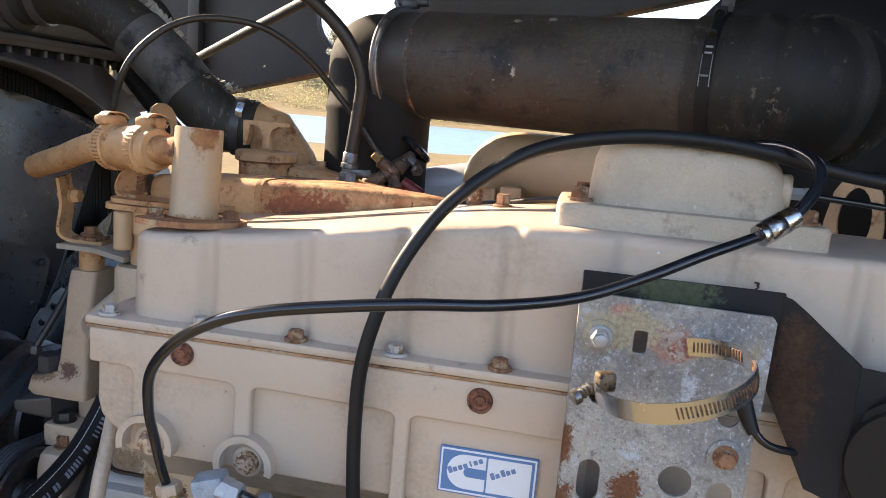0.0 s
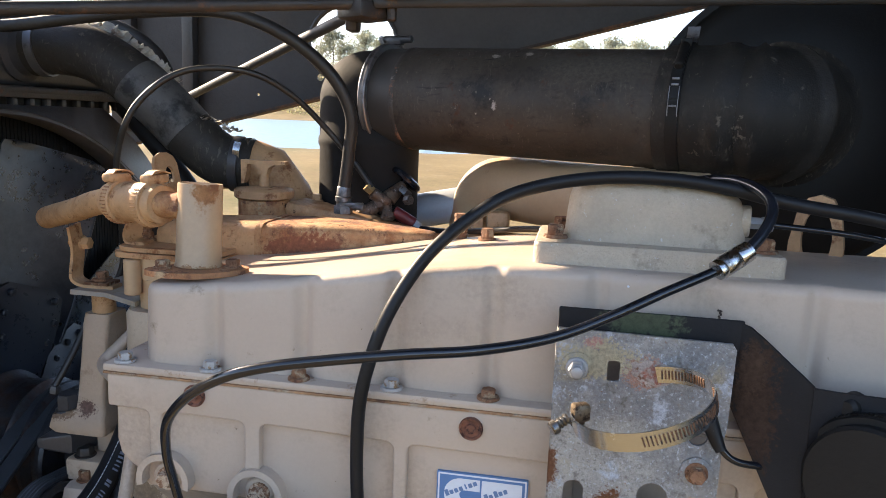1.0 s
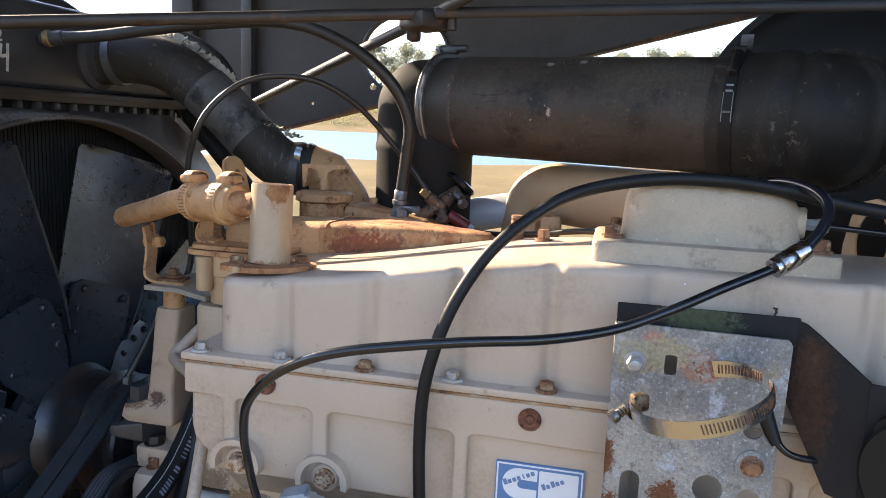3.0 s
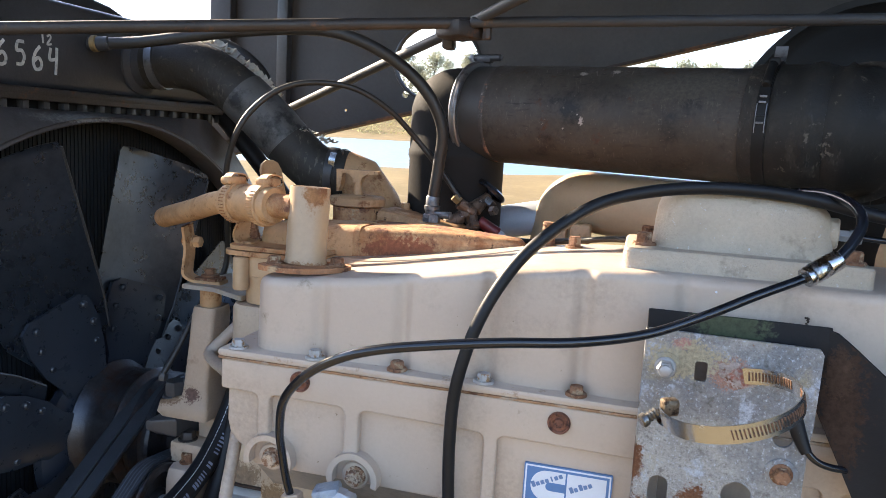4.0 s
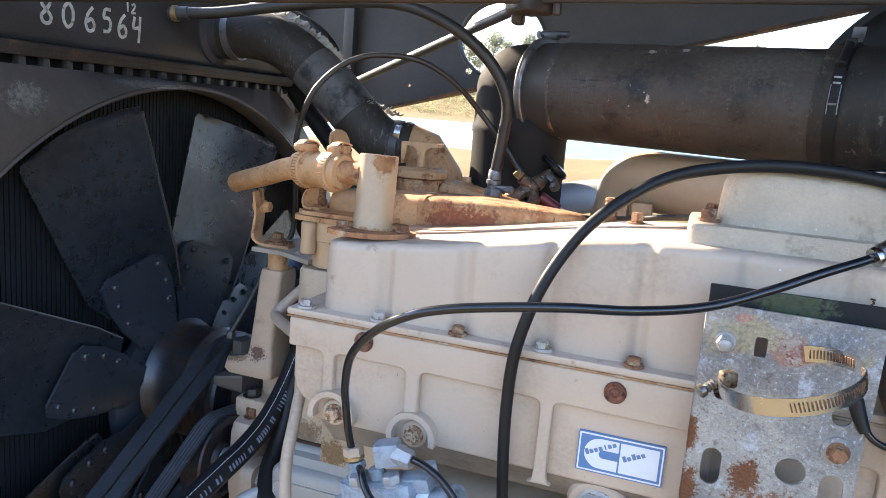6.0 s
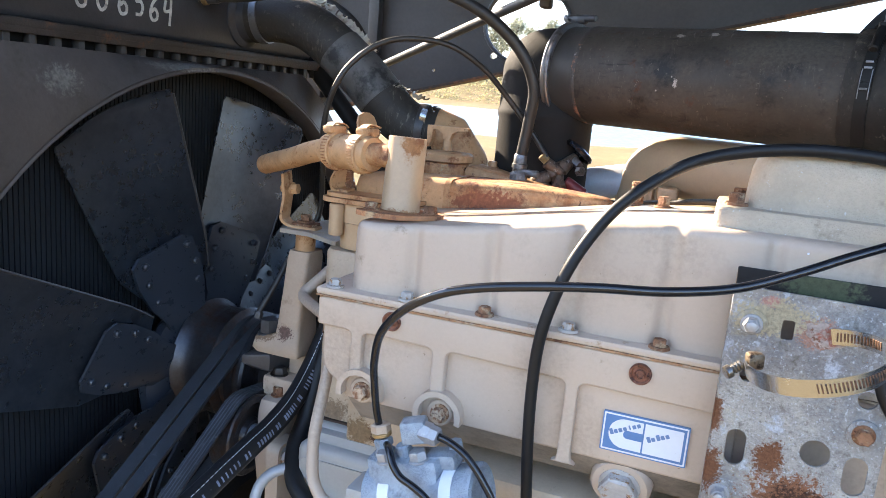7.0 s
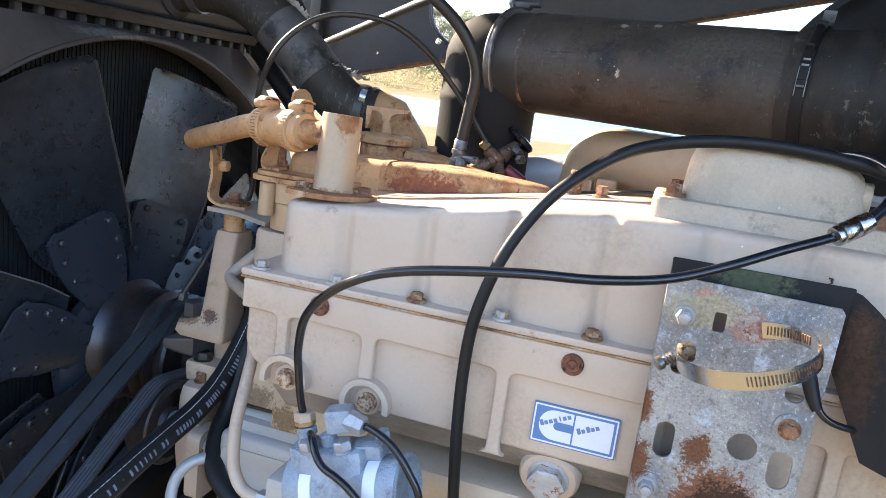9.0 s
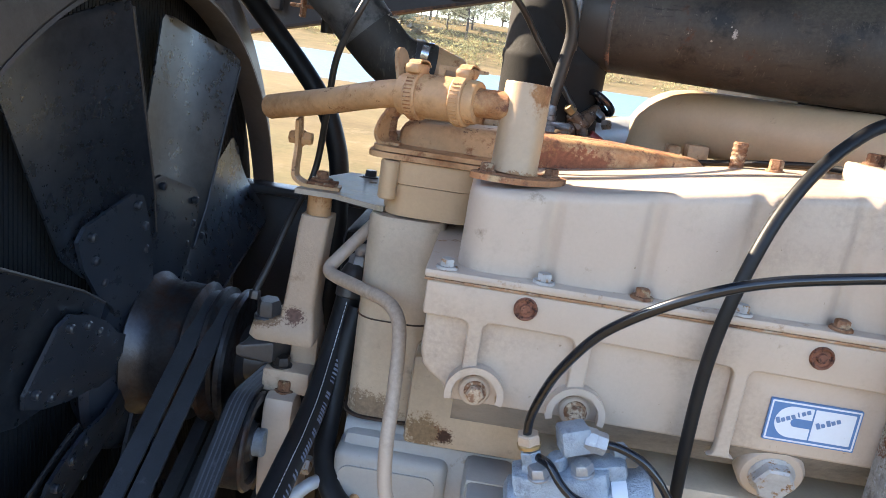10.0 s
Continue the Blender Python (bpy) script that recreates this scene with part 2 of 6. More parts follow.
                  spots=(((0.42, 0.38, 0.34), (-0.066, 0.967, 1.607), (0.005, 0.03, 0.011), 260, 0.9), ((0.070, 0.060, 0.048), (0.06, 0.93, 1.655), (0.12, 0.06, 0.035), 60, 0.9), ((0.4, 0.36, 0.32), (-0.07, 0.99, 1.672), (0.008, 0.03, 0.004), 220, 0.9), ((0.4, 0.36, 0.32), (-0.025, 0.98, 1.675), (0.008, 0.03, 0.004), 220, 0.9)), spec=0.4)
pipe_rim = material("worn_pipe_rim", (0.05, 0.044, 0.04), 0.6, vary=0.3, scale=30, fine=240, bump=0.2, stains=(((0.30, 0.15, 0.09), 38, 0.55, 0.64, 0.9), ((0.30, 0.27, 0.24), 60, 0.60, 0.70, 0.8)))
cuff_m = material("grey_black_cuff", (0.044, 0.041, 0.038), 0.42, vary=0.15, scale=12, fine=200, bump=0.06, stains=(((0.05, 0.045, 0.04), 20, 0.55, 0.75, 0.7),))
dusty_hose = material("dusty_grey_hose", (0.028, 0.025, 0.022), 0.45, vary=0.25, scale=20, fine=200, bump=0.15, stains=(((0.06, 0.053, 0.045), 30, 0.55, 0.72, 0.8), ((0.02, 0.02, 0.02), 24, 0.60, 0.72, 0.5)))
dull_band = material("dull_band_steel", (0.24, 0.24, 0.245), 0.42, 0.8, vary=0.12, scale=14, fine=160, bump=0.05, stains=(((0.12, 0.11, 0.10), 26, 0.52, 0.68, 0.6),))
canister_m = material("black_canister", (0.0085, 0.008, 0.0078), 0.55, vary=0.2, scale=8, fine=160, bump=0.1, stains=(((0.03, 0.027, 0.024), 12, 0.6, 0.78, 0.8),), spec=0.3)
black_paint = material("black_paint", (0.050, 0.049, 0.052), 0.38, vary=0.25, scale=10, fine=180, bump=0.1, stains=(((0.08, 0.075, 0.07), 18, 0.60, 0.78, 0.75), ((0.16, 0.15, 0.14), 120, 0.71, 0.74, 0.85)))
fan_m = material("black_fan_paint", (0.024, 0.030, 0.041), 0.30, vary=0.12, scale=8, fine=80, bump=0.02, stains=(((0.12, 0.12, 0.12), 60, 0.76, 0.77, 0.7),), spec=0.6)
blade_m = material("worn_fan_blade", (0.095, 0.115, 0.148), 0.28, 0.85, vary=0.2, scale=5, fine=60, bump=0.0, stains=(((0.075, 0.092, 0.12), 6, 0.50, 0.72, 0.36), ((0.20, 0.20, 0.20), 90, 0.71, 0.73, 0.6)), spec=0.5)
hood_m = material("hood_inside", (0.051, 0.044, 0.042), 0.5, vary=0.25, scale=6, fine=120, bump=0.2, stains=(((0.07, 0.055, 0.045), 10, 0.58, 0.78, 0.8), ((0.12, 0.05, 0.026), 20, 0.70, 0.76, 0.9)), spec=0.4)
rust_edge = material("rusty_black_edge", (0.05, 0.032, 0.024), 0.8, vary=0.35, scale=16, fine=150, bump=0.3, stains=((RUST, 14, 0.52, 0.66, 0.9),))
bracket_m = material("rusty_black_bracket", (0.019, 0.018, 0.019), 0.7, vary=0.2, scale=12, fine=200, bump=0.15, stains=(((0.05, 0.034, 0.025), 24, 0.6, 0.75, 0.8), ((0.16, 0.13, 0.10), 90, 0.72, 0.74, 0.9)),
                     spots=(((0.055, 0.034, 0.024), (0.196, 0.575, 1.37), (0.024, 0.08, 0.09), 45, 0.9), ((0.075, 0.046, 0.031), (0.192, 0.575, 1.40), (0.016, 0.06, 0.03), 110, 0.9), ((0.07, 0.085, 0.05), (0.11, 0.58, 1.43), (0.05, 0.05, 0.02), 20, 0.6)), spec=0.2)
steel_rod = material("grey_rod", (0.036, 0.038, 0.042), 0.6, 0.1, vary=0.2, scale=20, fine=260, bump=0.15, stains=(((0.12, 0.075, 0.045), 40, 0.62, 0.72, 0.85),))
brown_bar = material("brown_black_bar", (0.045, 0.037, 0.033), 0.5, 0.2, vary=0.25, scale=20, fine=240, bump=0.2, stains=(((0.15, 0.08, 0.05), 35, 0.58, 0.68, 0.85),))
steel = material("bright_steel", (0.50, 0.49, 0.48), 0.26, 0.95, vary=0.12, scale=30, fine=300, bump=0.05, stains=(((0.34, 0.29, 0.23), 40, 0.62, 0.76, 0.4),))
# cast aluminium whose base colour carries blue skylight
alu = material("sky_blued_aluminium", (0.33, 0.39, 0.46), 0.5, 0.35, vary=0.16, scale=30, fine=380, bump=0.5, stains=(((0.22, 0.265, 0.32), 34, 0.50, 0.66, 0.6), ((0.40, 0.40, 0.40), 50, 0.6, 0.72, 0.7),))
white_label = material("white_label", (0.66, 0.69, 0.74), 0.4, vary=0.04, scale=20, fine=200, bump=0.03, stains=(((0.5, 0.48, 0.45), 150, 0.70, 0.74, 0.7),))
blue_ink = material("blue_ink", (0.085, 0.19, 0.39), 0.4, vary=0.06, scale=20, fine=200, bump=0.03)
slate_ink = material("grey_blue_ink", (0.125, 0.21, 0.38), 0.4, vary=0.06, scale=20, fine=200, bump=0.03)
chalk = material("pale_paint_marks", (0.62, 0.60, 0.55), 0.8, vary=0.25, scale=80, fine=300, bump=0.2)
hose_print = material("pale_blue_print", (0.20, 0.235, 0.32), 0.7, vary=0.25, scale=100, fine=300, bump=0.1)
belt_m = material("belt_rubber", (0.036, 0.041, 0.049), 0.38, vary=0.2, scale=30, fine=260, bump=0.12, stains=(((0.10, 0.11, 0.12), 60, 0.60, 0.72, 0.6),))
pulley_m = material("worn_pulley", (0.058, 0.060, 0.069), 0.36, 0.7, vary=0.3, scale=25, fine=200, bump=0.12, stains=(((0.10, 0.055, 0.038), 14, 0.50, 0.66, 0.7), ((0.02, 0.02, 0.022), 20, 0.56, 0.68, 0.5)))
red_m = material("faded_red_plastic", (0.14, 0.018, 0.018), 0.45, vary=0.15, scale=60, fine=300, bump=0.1)
brass = material("dull_brass", (0.42, 0.30, 0.15), 0.45, 0.8, vary=0.15, scale=60, fine=300, bump=0.1)
grey_pipe = material("pale_grey_tube", (0.40, 0.43, 0.47), 0.4, 0.2, vary=0.1, scale=14, fine=220, bump=0.08)
grass = material("dry_grass", (0.17, 0.125, 0.058), 0.95, vary=0.25, scale=0.35, fine=9, bump=0.0, stains=(((0.10, 0.098, 0.04), 0.12, 0.5, 0.72, 0.95), ((0.23, 0.175, 0.095), 1.6, 0.55, 0.7, 0.95)), spec=0.1)
water = material("pond_water", (0.075, 0.135, 0.165), 0.40, vary=0.1, scale=0.2, fine=2.0, bump=0.0, spec=0.36)
bark = material("bark", (0.13, 0.11, 0.095), 0.95, vary=0.25, scale=6, fine=40, bump=0.3)
# foliage colour raised well above real leaves to put distance haze into it
haze_pale_leaf = leafy(material("leaves", (0.33, 0.34, 0.25), 0.8, vary=0.2, scale=0.8, fine=9, bump=0.0, rand=0.3, spec=0.15))


# ---- mesh helpers ----
def frame_of(direction, up=(0, 0, 1)):
    z = Vector(direction).normalized()
    x = Vector(up).cross(z)
    if x.length < 1e-4:
        x = Vector((1, 0, 0)).cross(z)
        if x.length < 1e-4:
            x = Vector((0, 1, 0)).cross(z)
    x.normalize()
    y = z.cross(x)
    return Matrix((x, y, z)).transposed().to_4x4()


def box(bm, c, s, bevel=0.002, rot=None, seg=2):
    m = Matrix.Translation(c) @ (rot or Matrix()) @ Matrix.Diagonal((*s, 1))
    vs = bmesh.ops.create_cube(bm, size=1, matrix=m)["verts"]
    if bevel:
        es = list({e for v in vs for e in v.link_edges})
        bmesh.ops.bevel(bm, geom=es, offset=min(bevel, min(s) * 0.45), segments=seg, affect="EDGES", profile=0.5)
    return bm


def lathe(bm, base, axis, profile, seg=32, up=(0, 0, 1)):
    """Turns (height, radius) rows round an axis from base."""
    m = Matrix.Translation(base) @ frame_of(axis, up)
    rings = []
    for h, r in profile:
        if r < 1e-6:
            rings.append([bm.verts.new(m @ Vector((0, 0, h)))])
        else:
            rings.append([bm.verts.new(m @ Vector((r * math.cos(2 * math.pi * i / seg), r * math.sin(2 * math.pi * i / seg), h))) for i in range(seg)])
    for a, b in zip(rings[:-1], rings[1:]):
        for i in range(seg):
            j = (i + 1) % seg
            if len(a) == 1 and len(b) == 1:
                continue
            if len(a) == 1:
                bm.faces.new((a[0], b[j], b[i])[::-1])
            elif len(b) == 1:
                bm.faces.new((a[i], a[j], b[0]))
            else:
                bm.faces.new((a[i], a[j], b[j], b[i]))
    for ring, flip in ((rings[0], True), (rings[-1], False)):
        if len(ring) > 1:
            bm.faces.new(ring[::-1] if flip else ring)
    return bm


def rod(bm, a, b, r, r2=None, seg=20, bevel=0.0015):
    a, b = Vector(a), Vector(b)
    r2 = r if r2 is None else r2
    n = (b - a).length
    k = min(bevel, r * 0.4, r2 * 0.4, n * 0.3)
    return lathe(bm, a, b - a, [(0, r - k), (k, r), (n - k, r2), (n, r2 - k)], seg)


def glide(pts, n=8):
    """Points along a smooth curve through pts."""
    p = [Vector(q) for q in pts]
    p = [p[0] * 2 - p[1], *p, p[-1] * 2 - p[-2]]
    out = []
    for i in range(1, len(p) - 2):
        for k in range(n):
            t = k / n
            a, b, c, d = p[i - 1:i + 3]
            out.append(0.5 * (2 * b + (c - a) * t + (2 * a - 5 * b + 4 * c - d) * t * t + (3 * b - a - 3 * c + d) * t ** 3))
    out.append(p[-2])
    return out


def tube(bm, pts, r, seg=14, n=8, smooth=True, wave=None, hollow=0.0):
    """A pipe swept along pts. r: a radius or a function of 0..1. hollow: wall thickness of open ends."""
    q = glide(pts, n) if smooth else [Vector(p) for p in pts]
    t0 = (q[1] - q[0]).normalized()
    u = Vector((0, 0, 1)) if abs(t0.z) < 0.9 else Vector((1, 0, 0))
    u = (u - t0 * u.dot(t0)).normalized()
    rings = []
    for i, p in enumerate(q):
        t = (q[min(i + 1, len(q) - 1)] - q[max(i - 1, 0)]).normalized()
        u = (u - t * u.dot(t)).normalized()
        v = t.cross(u)
        f = i / (len(q) - 1)
        rr = r(f) if callable(r) else r
        rings.append([bm.verts.new(p + (u * math.cos(2 * math.pi * k / seg) + v * math.sin(2 * math.pi * k / seg)) * rr) for k in range(seg)])
    for a, b in zip(rings[:-1], rings[1:]):
        for k in range(seg):
            j = (k + 1) % seg
            bm.faces.new((a[k], a[j], b[j], b[k]))
    bm.faces.new(rings[0][::-1])
    bm.faces.new(rings[-1])
    return bm


def strap(bm, pts, side, width, thick, n=6, smooth=True):
    """A flat band along pts; side: the way of its width."""
    q = glide(pts, n) if smooth else [Vector(p) for p in pts]
    side = Vector(side).normalized()
    rings = []
    for i, p in enumerate(q):
        t = (q[min(i + 1, len(q) - 1)] - q[max(i - 1, 0)]).normalized()
        s = (side - t * side.dot(t)).normalized()
        w = t.cross(s)
        rings.append([bm.verts.new(p + s * a * width / 2 + w * b * thick / 2) for a, b in ((-1, -1), (1, -1), (1, 1), (-1, 1))])
    for a, b in zip(rings[:-1], rings[1:]):
        for k in range(4):
            j = (k + 1) % 4
            bm.faces.new((a[k], b[k], b[j], a[j]))
    bm.faces.new(rings[0])
    bm.faces.new(rings[-1][::-1])
    return bm


def hexa(bm, p, axis, af, h, flange=0.0, fh=0.002):
    """A hexagon bolt head on p, its flange below."""
    axis = Vector(axis).normalized()
    p = Vector(p)
    if flange:
        lathe(bm, p, axis, [(0, flange), (fh * 0.6, flange), (fh, flange * 0.92)], 20)
        p = p + axis * fh * 0.95
    r = af / math.sqrt(3)
    lathe(bm, p, axis, [(0, r), (h * 0.82, r), (h, r * 0.86)], 6)
    return bm


def plate(bm, outer, holes, thick, m):
    """A flat plate with holes, drawn in x, y and thick along z, put in place by m."""
    edges = []
    for loop in (outer, *holes):
        vs = [bm.verts.new((x, y, 0)) for x, y in loop]
        edges += [bm.edges.new((vs[i], vs[(i + 1) % len(vs)])) for i in range(len(vs))]
    faces = [f for f in bmesh.ops.triangle_fill(bm, edges=edges, use_beauty=True, normal=(0, 0, 1))["geom"] if isinstance(f, bmesh.types.BMFace)]
    ext = bmesh.ops.extrude_face_region(bm, geom=faces, use_keep_orig=True)["geom"]
    top = [v for v in ext if isinstance(v, bmesh.types.BMVert)]
    bmesh.ops.translate(bm, verts=top, vec=(0, 0, thick))
    allv = {v for f in faces for v in f.verts} | set(top)
    bmesh.ops.transform(bm, matrix=m, verts=list(allv))
    return bm


def rounded(x0, z0, x1, z1, r, n=5):
    pts = []
    for cx, cz, a in ((x1 - r, z1 - r, 0), (x0 + r, z1 - r, 90), (x0 + r, z0 + r, 180), (x1 - r, z0 + r, 270)):
        for k in range(n + 1):
            t = radians(a + 90 * k / n)
            pts.append((cx + r * math.cos(t), cz + r * math.sin(t)))
    return pts


def disc(cx, cz, r, n=20, rz=None):
    return [(cx + r * math.cos(2 * math.pi * k / n), cz + (rz or r) * math.sin(2 * math.pi * k / n)) for k in range(n)]


def loft(bm, loops, cap=True):
    """Skins a row of closed loops of equal length."""
    rings = [[bm.verts.new(p) for p in loop] for loop in loops]
    n = len(rings[0])
    for a, b in zip(rings[:-1], rings[1:]):
        for k in range(n):
            j = (k + 1) % n
            bm.faces.new((a[k], a[j], b[j], b[k]))
    if cap:
        bm.faces.new(rings[0][::-1])
        bm.faces.new(rings[-1])
    return bm


def front(y):
    """Puts a plate drawn in x, z upright, its face towards -y, with its front at y."""
    return Matrix(((1, 0, 0, 0), (0, 0, 1, y), (0, 1, 0, 0), (0, 0, 0, 1)))


def part(name, bm, mat, parent=None, label="", angle=38):
    bmesh.ops.recalc_face_normals(bm, faces=bm.faces[:])
    me = bpy.data.meshes.new(name)
    bm.to_mesh(me)
    bm.free()
    me.materials.append(mat)
    me.shade_smooth()
    me.set_sharp_from_angle(angle=radians(angle))
    ob = new(name, me)
    if parent:
        ob.parent = parent
        ob.matrix_parent_inverse = Matrix.Translation(-parent.location)
    if label:
        ob["label"] = label
    return ob


def thing(name, label, category, at=(0, 0, 0), group="", kind=""):
    """A top-level Empty at the thing's base; its parts keep world places."""
    e = new(name)
    e.empty_display_size = 0.02
    e.location = at
    return tagged(e, label, category, group, kind)


def B():
    return bmesh.new()


# ---- ground, pond and far bank ----
def smooth(a, b, t):
    t = max(0.0, min(1.0, (t - a) / (b - a)))
    return t * t * (3 - 2 * t)


def land(x, y):
    r = math.hypot(x, y)
    far = smooth(-0.35, 0.15, y / (r + 1e-6))
    near_edge = 30 + 7 * math.sin(2.1 * math.atan2(y, x) + 0.6)
    h = 0.62 * smooth(6, near_edge, r)
    h -= 1.1 * smooth(near_edge, near_edge + 6, r) * far
    h += 1.3 * smooth(120, 170, r) + 19 * smooth(165, 340, r)
    return h + 0.05 * noise.noise((x * 0.15, y * 0.15, 0)) * smooth(3, 12, r)


bm = B()
rings = []
radii = [0.0] + [1.2 * 1.135 ** k for k in range(57)]
for r in radii:
    if r == 0:
        rings.append([bm.verts.new((0, 0, 0))])
        continue
    rings.append([bm.verts.new((r * math.cos(a), r * math.sin(a), land(r * math.cos(a), r * math.sin(a)))) for a in [2 * math.pi * k / 120 for k in range(120)]])
for a, b in zip(rings[:-1], rings[1:]):
    for k in range(120):
        j = (k + 1) % 120
        if len(a) == 1:
            bm.faces.new((a[0], b[k], b[j]))
        else:
            bm.faces.new((a[k], b[k], b[j], a[j]))
ground = part("ground", bm, grass, angle=60)
tagged(ground, "dry straw-coloured grass field sloping to a pond", "ground", kind="structure")
bm = B()
wl = []
for k in range(61):
    a = math.pi * (-0.06 + 1.12 * k / 60)
    wl.append((bm.verts.new((22 * math.cos(a), 22 * math.sin(a), 0.46)), bm.verts.new((165 * math.cos(a), 165 * math.sin(a), 0.46))))
for a, b in zip(wl[:-1], wl[1:]):
    bm.faces.new((a[0], a[1], b[1], b[0]))
tagged(part("water", bm, water), "still pale blue pond beyond the grass", "water", kind="structure")


def tree(seed, height, spread):
    rng = random.Random(seed)
    root = thing("tree", "distant tree with an open grey-green crown paled for haze", "tree", group="trees on the far bank")
    bm = B()
    lean = rng.uniform(-0.05, 0.05) * height
    tube(bm, [(0, 0, -0.4), (lean * 0.3, 0, height * 0.25), (lean, 0, height * 0.6), (lean * 1.2, 0, height * 0.9)], lambda f: height * 0.028 * (1 - 0.85 * f), 7, 4)
    tips = []
    for i in range(20):
        f = rng.uniform(0.16, 0.85)
        a = rng.uniform(0, 6.28)
        n = spread * rng.uniform(0.5, 1.0) * (1.25 - f)
        p = Vector((lean * f, 0, height * f))
        q = p + Vector((math.cos(a) * n, math.sin(a) * n, height * rng.uniform(0.08, 0.2)))
        tube(bm, [p, (p + q) / 2 + Vector((0, 0, -0.02 * height)), q], lambda t: height * 0.009 * (1 - 0.8 * t), 5, 3)
        tips += [q, (p + q) / 2 + Vector((0, 0, 0.05 * height))]
    tips.append(Vector((lean, 0, height * 0.95)))
    part("trunk", bm, bark, root)
    bm = B()
    for p in tips:
        for _ in range(85):
            c = p + Vector((rng.gauss(0, 1), rng.gauss(0, 1), rng.gauss(0, 0.7))) * height * 0.07
            s = height * rng.uniform(0.007, 0.017)
            vs = [bm.verts.new(c + Vector((rng.gauss(0, 1), rng.gauss(0, 1), rng.gauss(0, 1))) * s) for _ in range(4)]
            bm.faces.new(vs[:3]), bm.faces.new((vs[0], vs[2], vs[3]))
    part("crown", bm, haze_pale_leaf, root)
    return root


rng = random.Random(5)
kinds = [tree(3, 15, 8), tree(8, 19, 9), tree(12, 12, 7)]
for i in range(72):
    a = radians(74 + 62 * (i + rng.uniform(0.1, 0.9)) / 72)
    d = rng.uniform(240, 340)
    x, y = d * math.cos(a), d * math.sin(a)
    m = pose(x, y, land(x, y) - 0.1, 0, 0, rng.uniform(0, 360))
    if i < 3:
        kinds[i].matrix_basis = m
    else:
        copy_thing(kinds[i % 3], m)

bm = B()
rng = random.Random(21)
for i in range(420):
    a = radians(rng.uniform(52, 168))
    d = rng.uniform(178, 250)
    h = rng.uniform(2.0, 6.5)
    x, y = d * math.cos(a), d * math.sin(a)
    z = land(x, y)
    for _ in range(130):
        c = Vector((x + rng.gauss(0, h * 0.42), y + rng.gauss(0, h * 0.42), z + h * rng.random() ** 1.4))
        vs = [bm.verts.new(c + Vector((rng.gauss(0, 1), rng.gauss(0, 1), rng.gauss(0, 0.8))) * h * 0.05) for _ in range(3)]
        bm.faces.new(vs)
tagged(part("far_scrub", bm, hazed_scrub_m), "yellow-green scrub along the far bank, paled for haze", "scrub", kind="stuff")

# ---- hood, tilted open over the engine ----
hood = thing("hood", "black truck hood raised above the engine, dusty inside", "hood", (0.2, 1.65, 1.55))


def edge_z(x):
    return 1.557 + 0.26 * (x + 0.795)


bm = B()
outer = [(-1.075, edge_z(-1.075)), (1.6, edge_z(1.6)), (1.6, 2.73), (-1.075, 2.035)]
plate(bm, outer, [disc(-0.472, 1.747, 0.1, 28, 0.086), disc(-0.548, 1.672, 0.0085, 12), disc(-0.70, 1.628, 0.004, 8)], 0.006, front(1.65))
part("side_panel", bm, hood_m, hood)
bm = B()
loop = disc(-0.472, 1.747, 0.104, 32, 0.09)
tube(bm, [(x, 1.646, z) for x, z in loop + loop[:1]], 0.004, 8, smooth=False)
part("hole_rim", bm, black_paint, hood)
bm = B()
strap(bm, [(-1.075, 1.628, edge_z(-1.075)), (0.2, 1.628, edge_z(0.2)), (1.6, 1.628, edge_z(1.6))], (0, 1, 0), 0.045, 0.006, smooth=False)
part("edge_flange", bm, rust_edge, hood, "rust-streaked lower edge flange")
for x, w in ((-1.03, 0.06), (-0.86, 0.03), (0.45, 0.05)):
    bm = B()
    box(bm, (x, 1.632, edge_z(x) + 0.29), (w, 0.03, 0.5), 0.006)
    part("rib", bm, black_paint if x > -1 else hood_m, hood)
# hood top, out of view; its front edge is placed to bound the sunlight
bm = B()
tilt = math.atan(0.26)
box(bm, (0.325, 0.83, 2.4028), (2.55 / math.cos(tilt), 1.66, 0.008), 0.002, Matrix.Rotation(-tilt, 4, "Y"))
part("unseen_top_panel", bm, hood_m, hood)

# ---- hood bars ----
bar = thing("hood_bar", "thin brown-black cross bar under the raised hood", "bar", (-0.6, 0.87, 1.70))
bm = B()
rod(bm, (-0.80, 0.529, 1.650), (-0.205, 0.885, 1.7215), 0.0072, seg=14)
part("bar", bm, brown_bar, bar)
bm = B()
rod(bm, (-0.205, 0.872, 1.720), (0.75, 0.86, 1.738), 0.0065, seg=14)
part("thin_bar", bm, steel_rod, bar, "thinner grey end of the bar")
bm = B()
box(bm, (-0.222, 0.888, 1.712), (0.05, 0.05, 0.022), 0.006, Matrix.Rotation(radians(-35), 4, "Z"))
box(bm, (-0.243, 0.912, 1.705), (0.016, 0.022, 0.03), 0.004)
rod(bm, (-0.185, 0.88, 1.70), (-0.185, 0.88, 1.735), 0.006, seg=8)
part("joint", bm, brown_bar, bar, "browned hinge joint")
prop = thing("hood_rod", "straight grey steel hood prop rod", "rod", (-0.69, 1.35, 1.60))
bm = B()
rod(bm, (-0.728, 1.362, 1.606), (-0.21, 0.89, 1.722), 0.0074, seg=14)
rod(bm, (-0.21, 0.89, 1.722), (0.06, 0.634, 1.788), 0.0074, seg=14)
part("rod", bm, steel_rod, prop)
bm = B()
box(bm, (-0.725, 1.365, 1.585), (0.05, 0.02, 0.006), 0.002)
rod(bm, (-0.725, 1.36, 1.565), (-0.725, 1.36, 1.614), 0.006, seg=8)
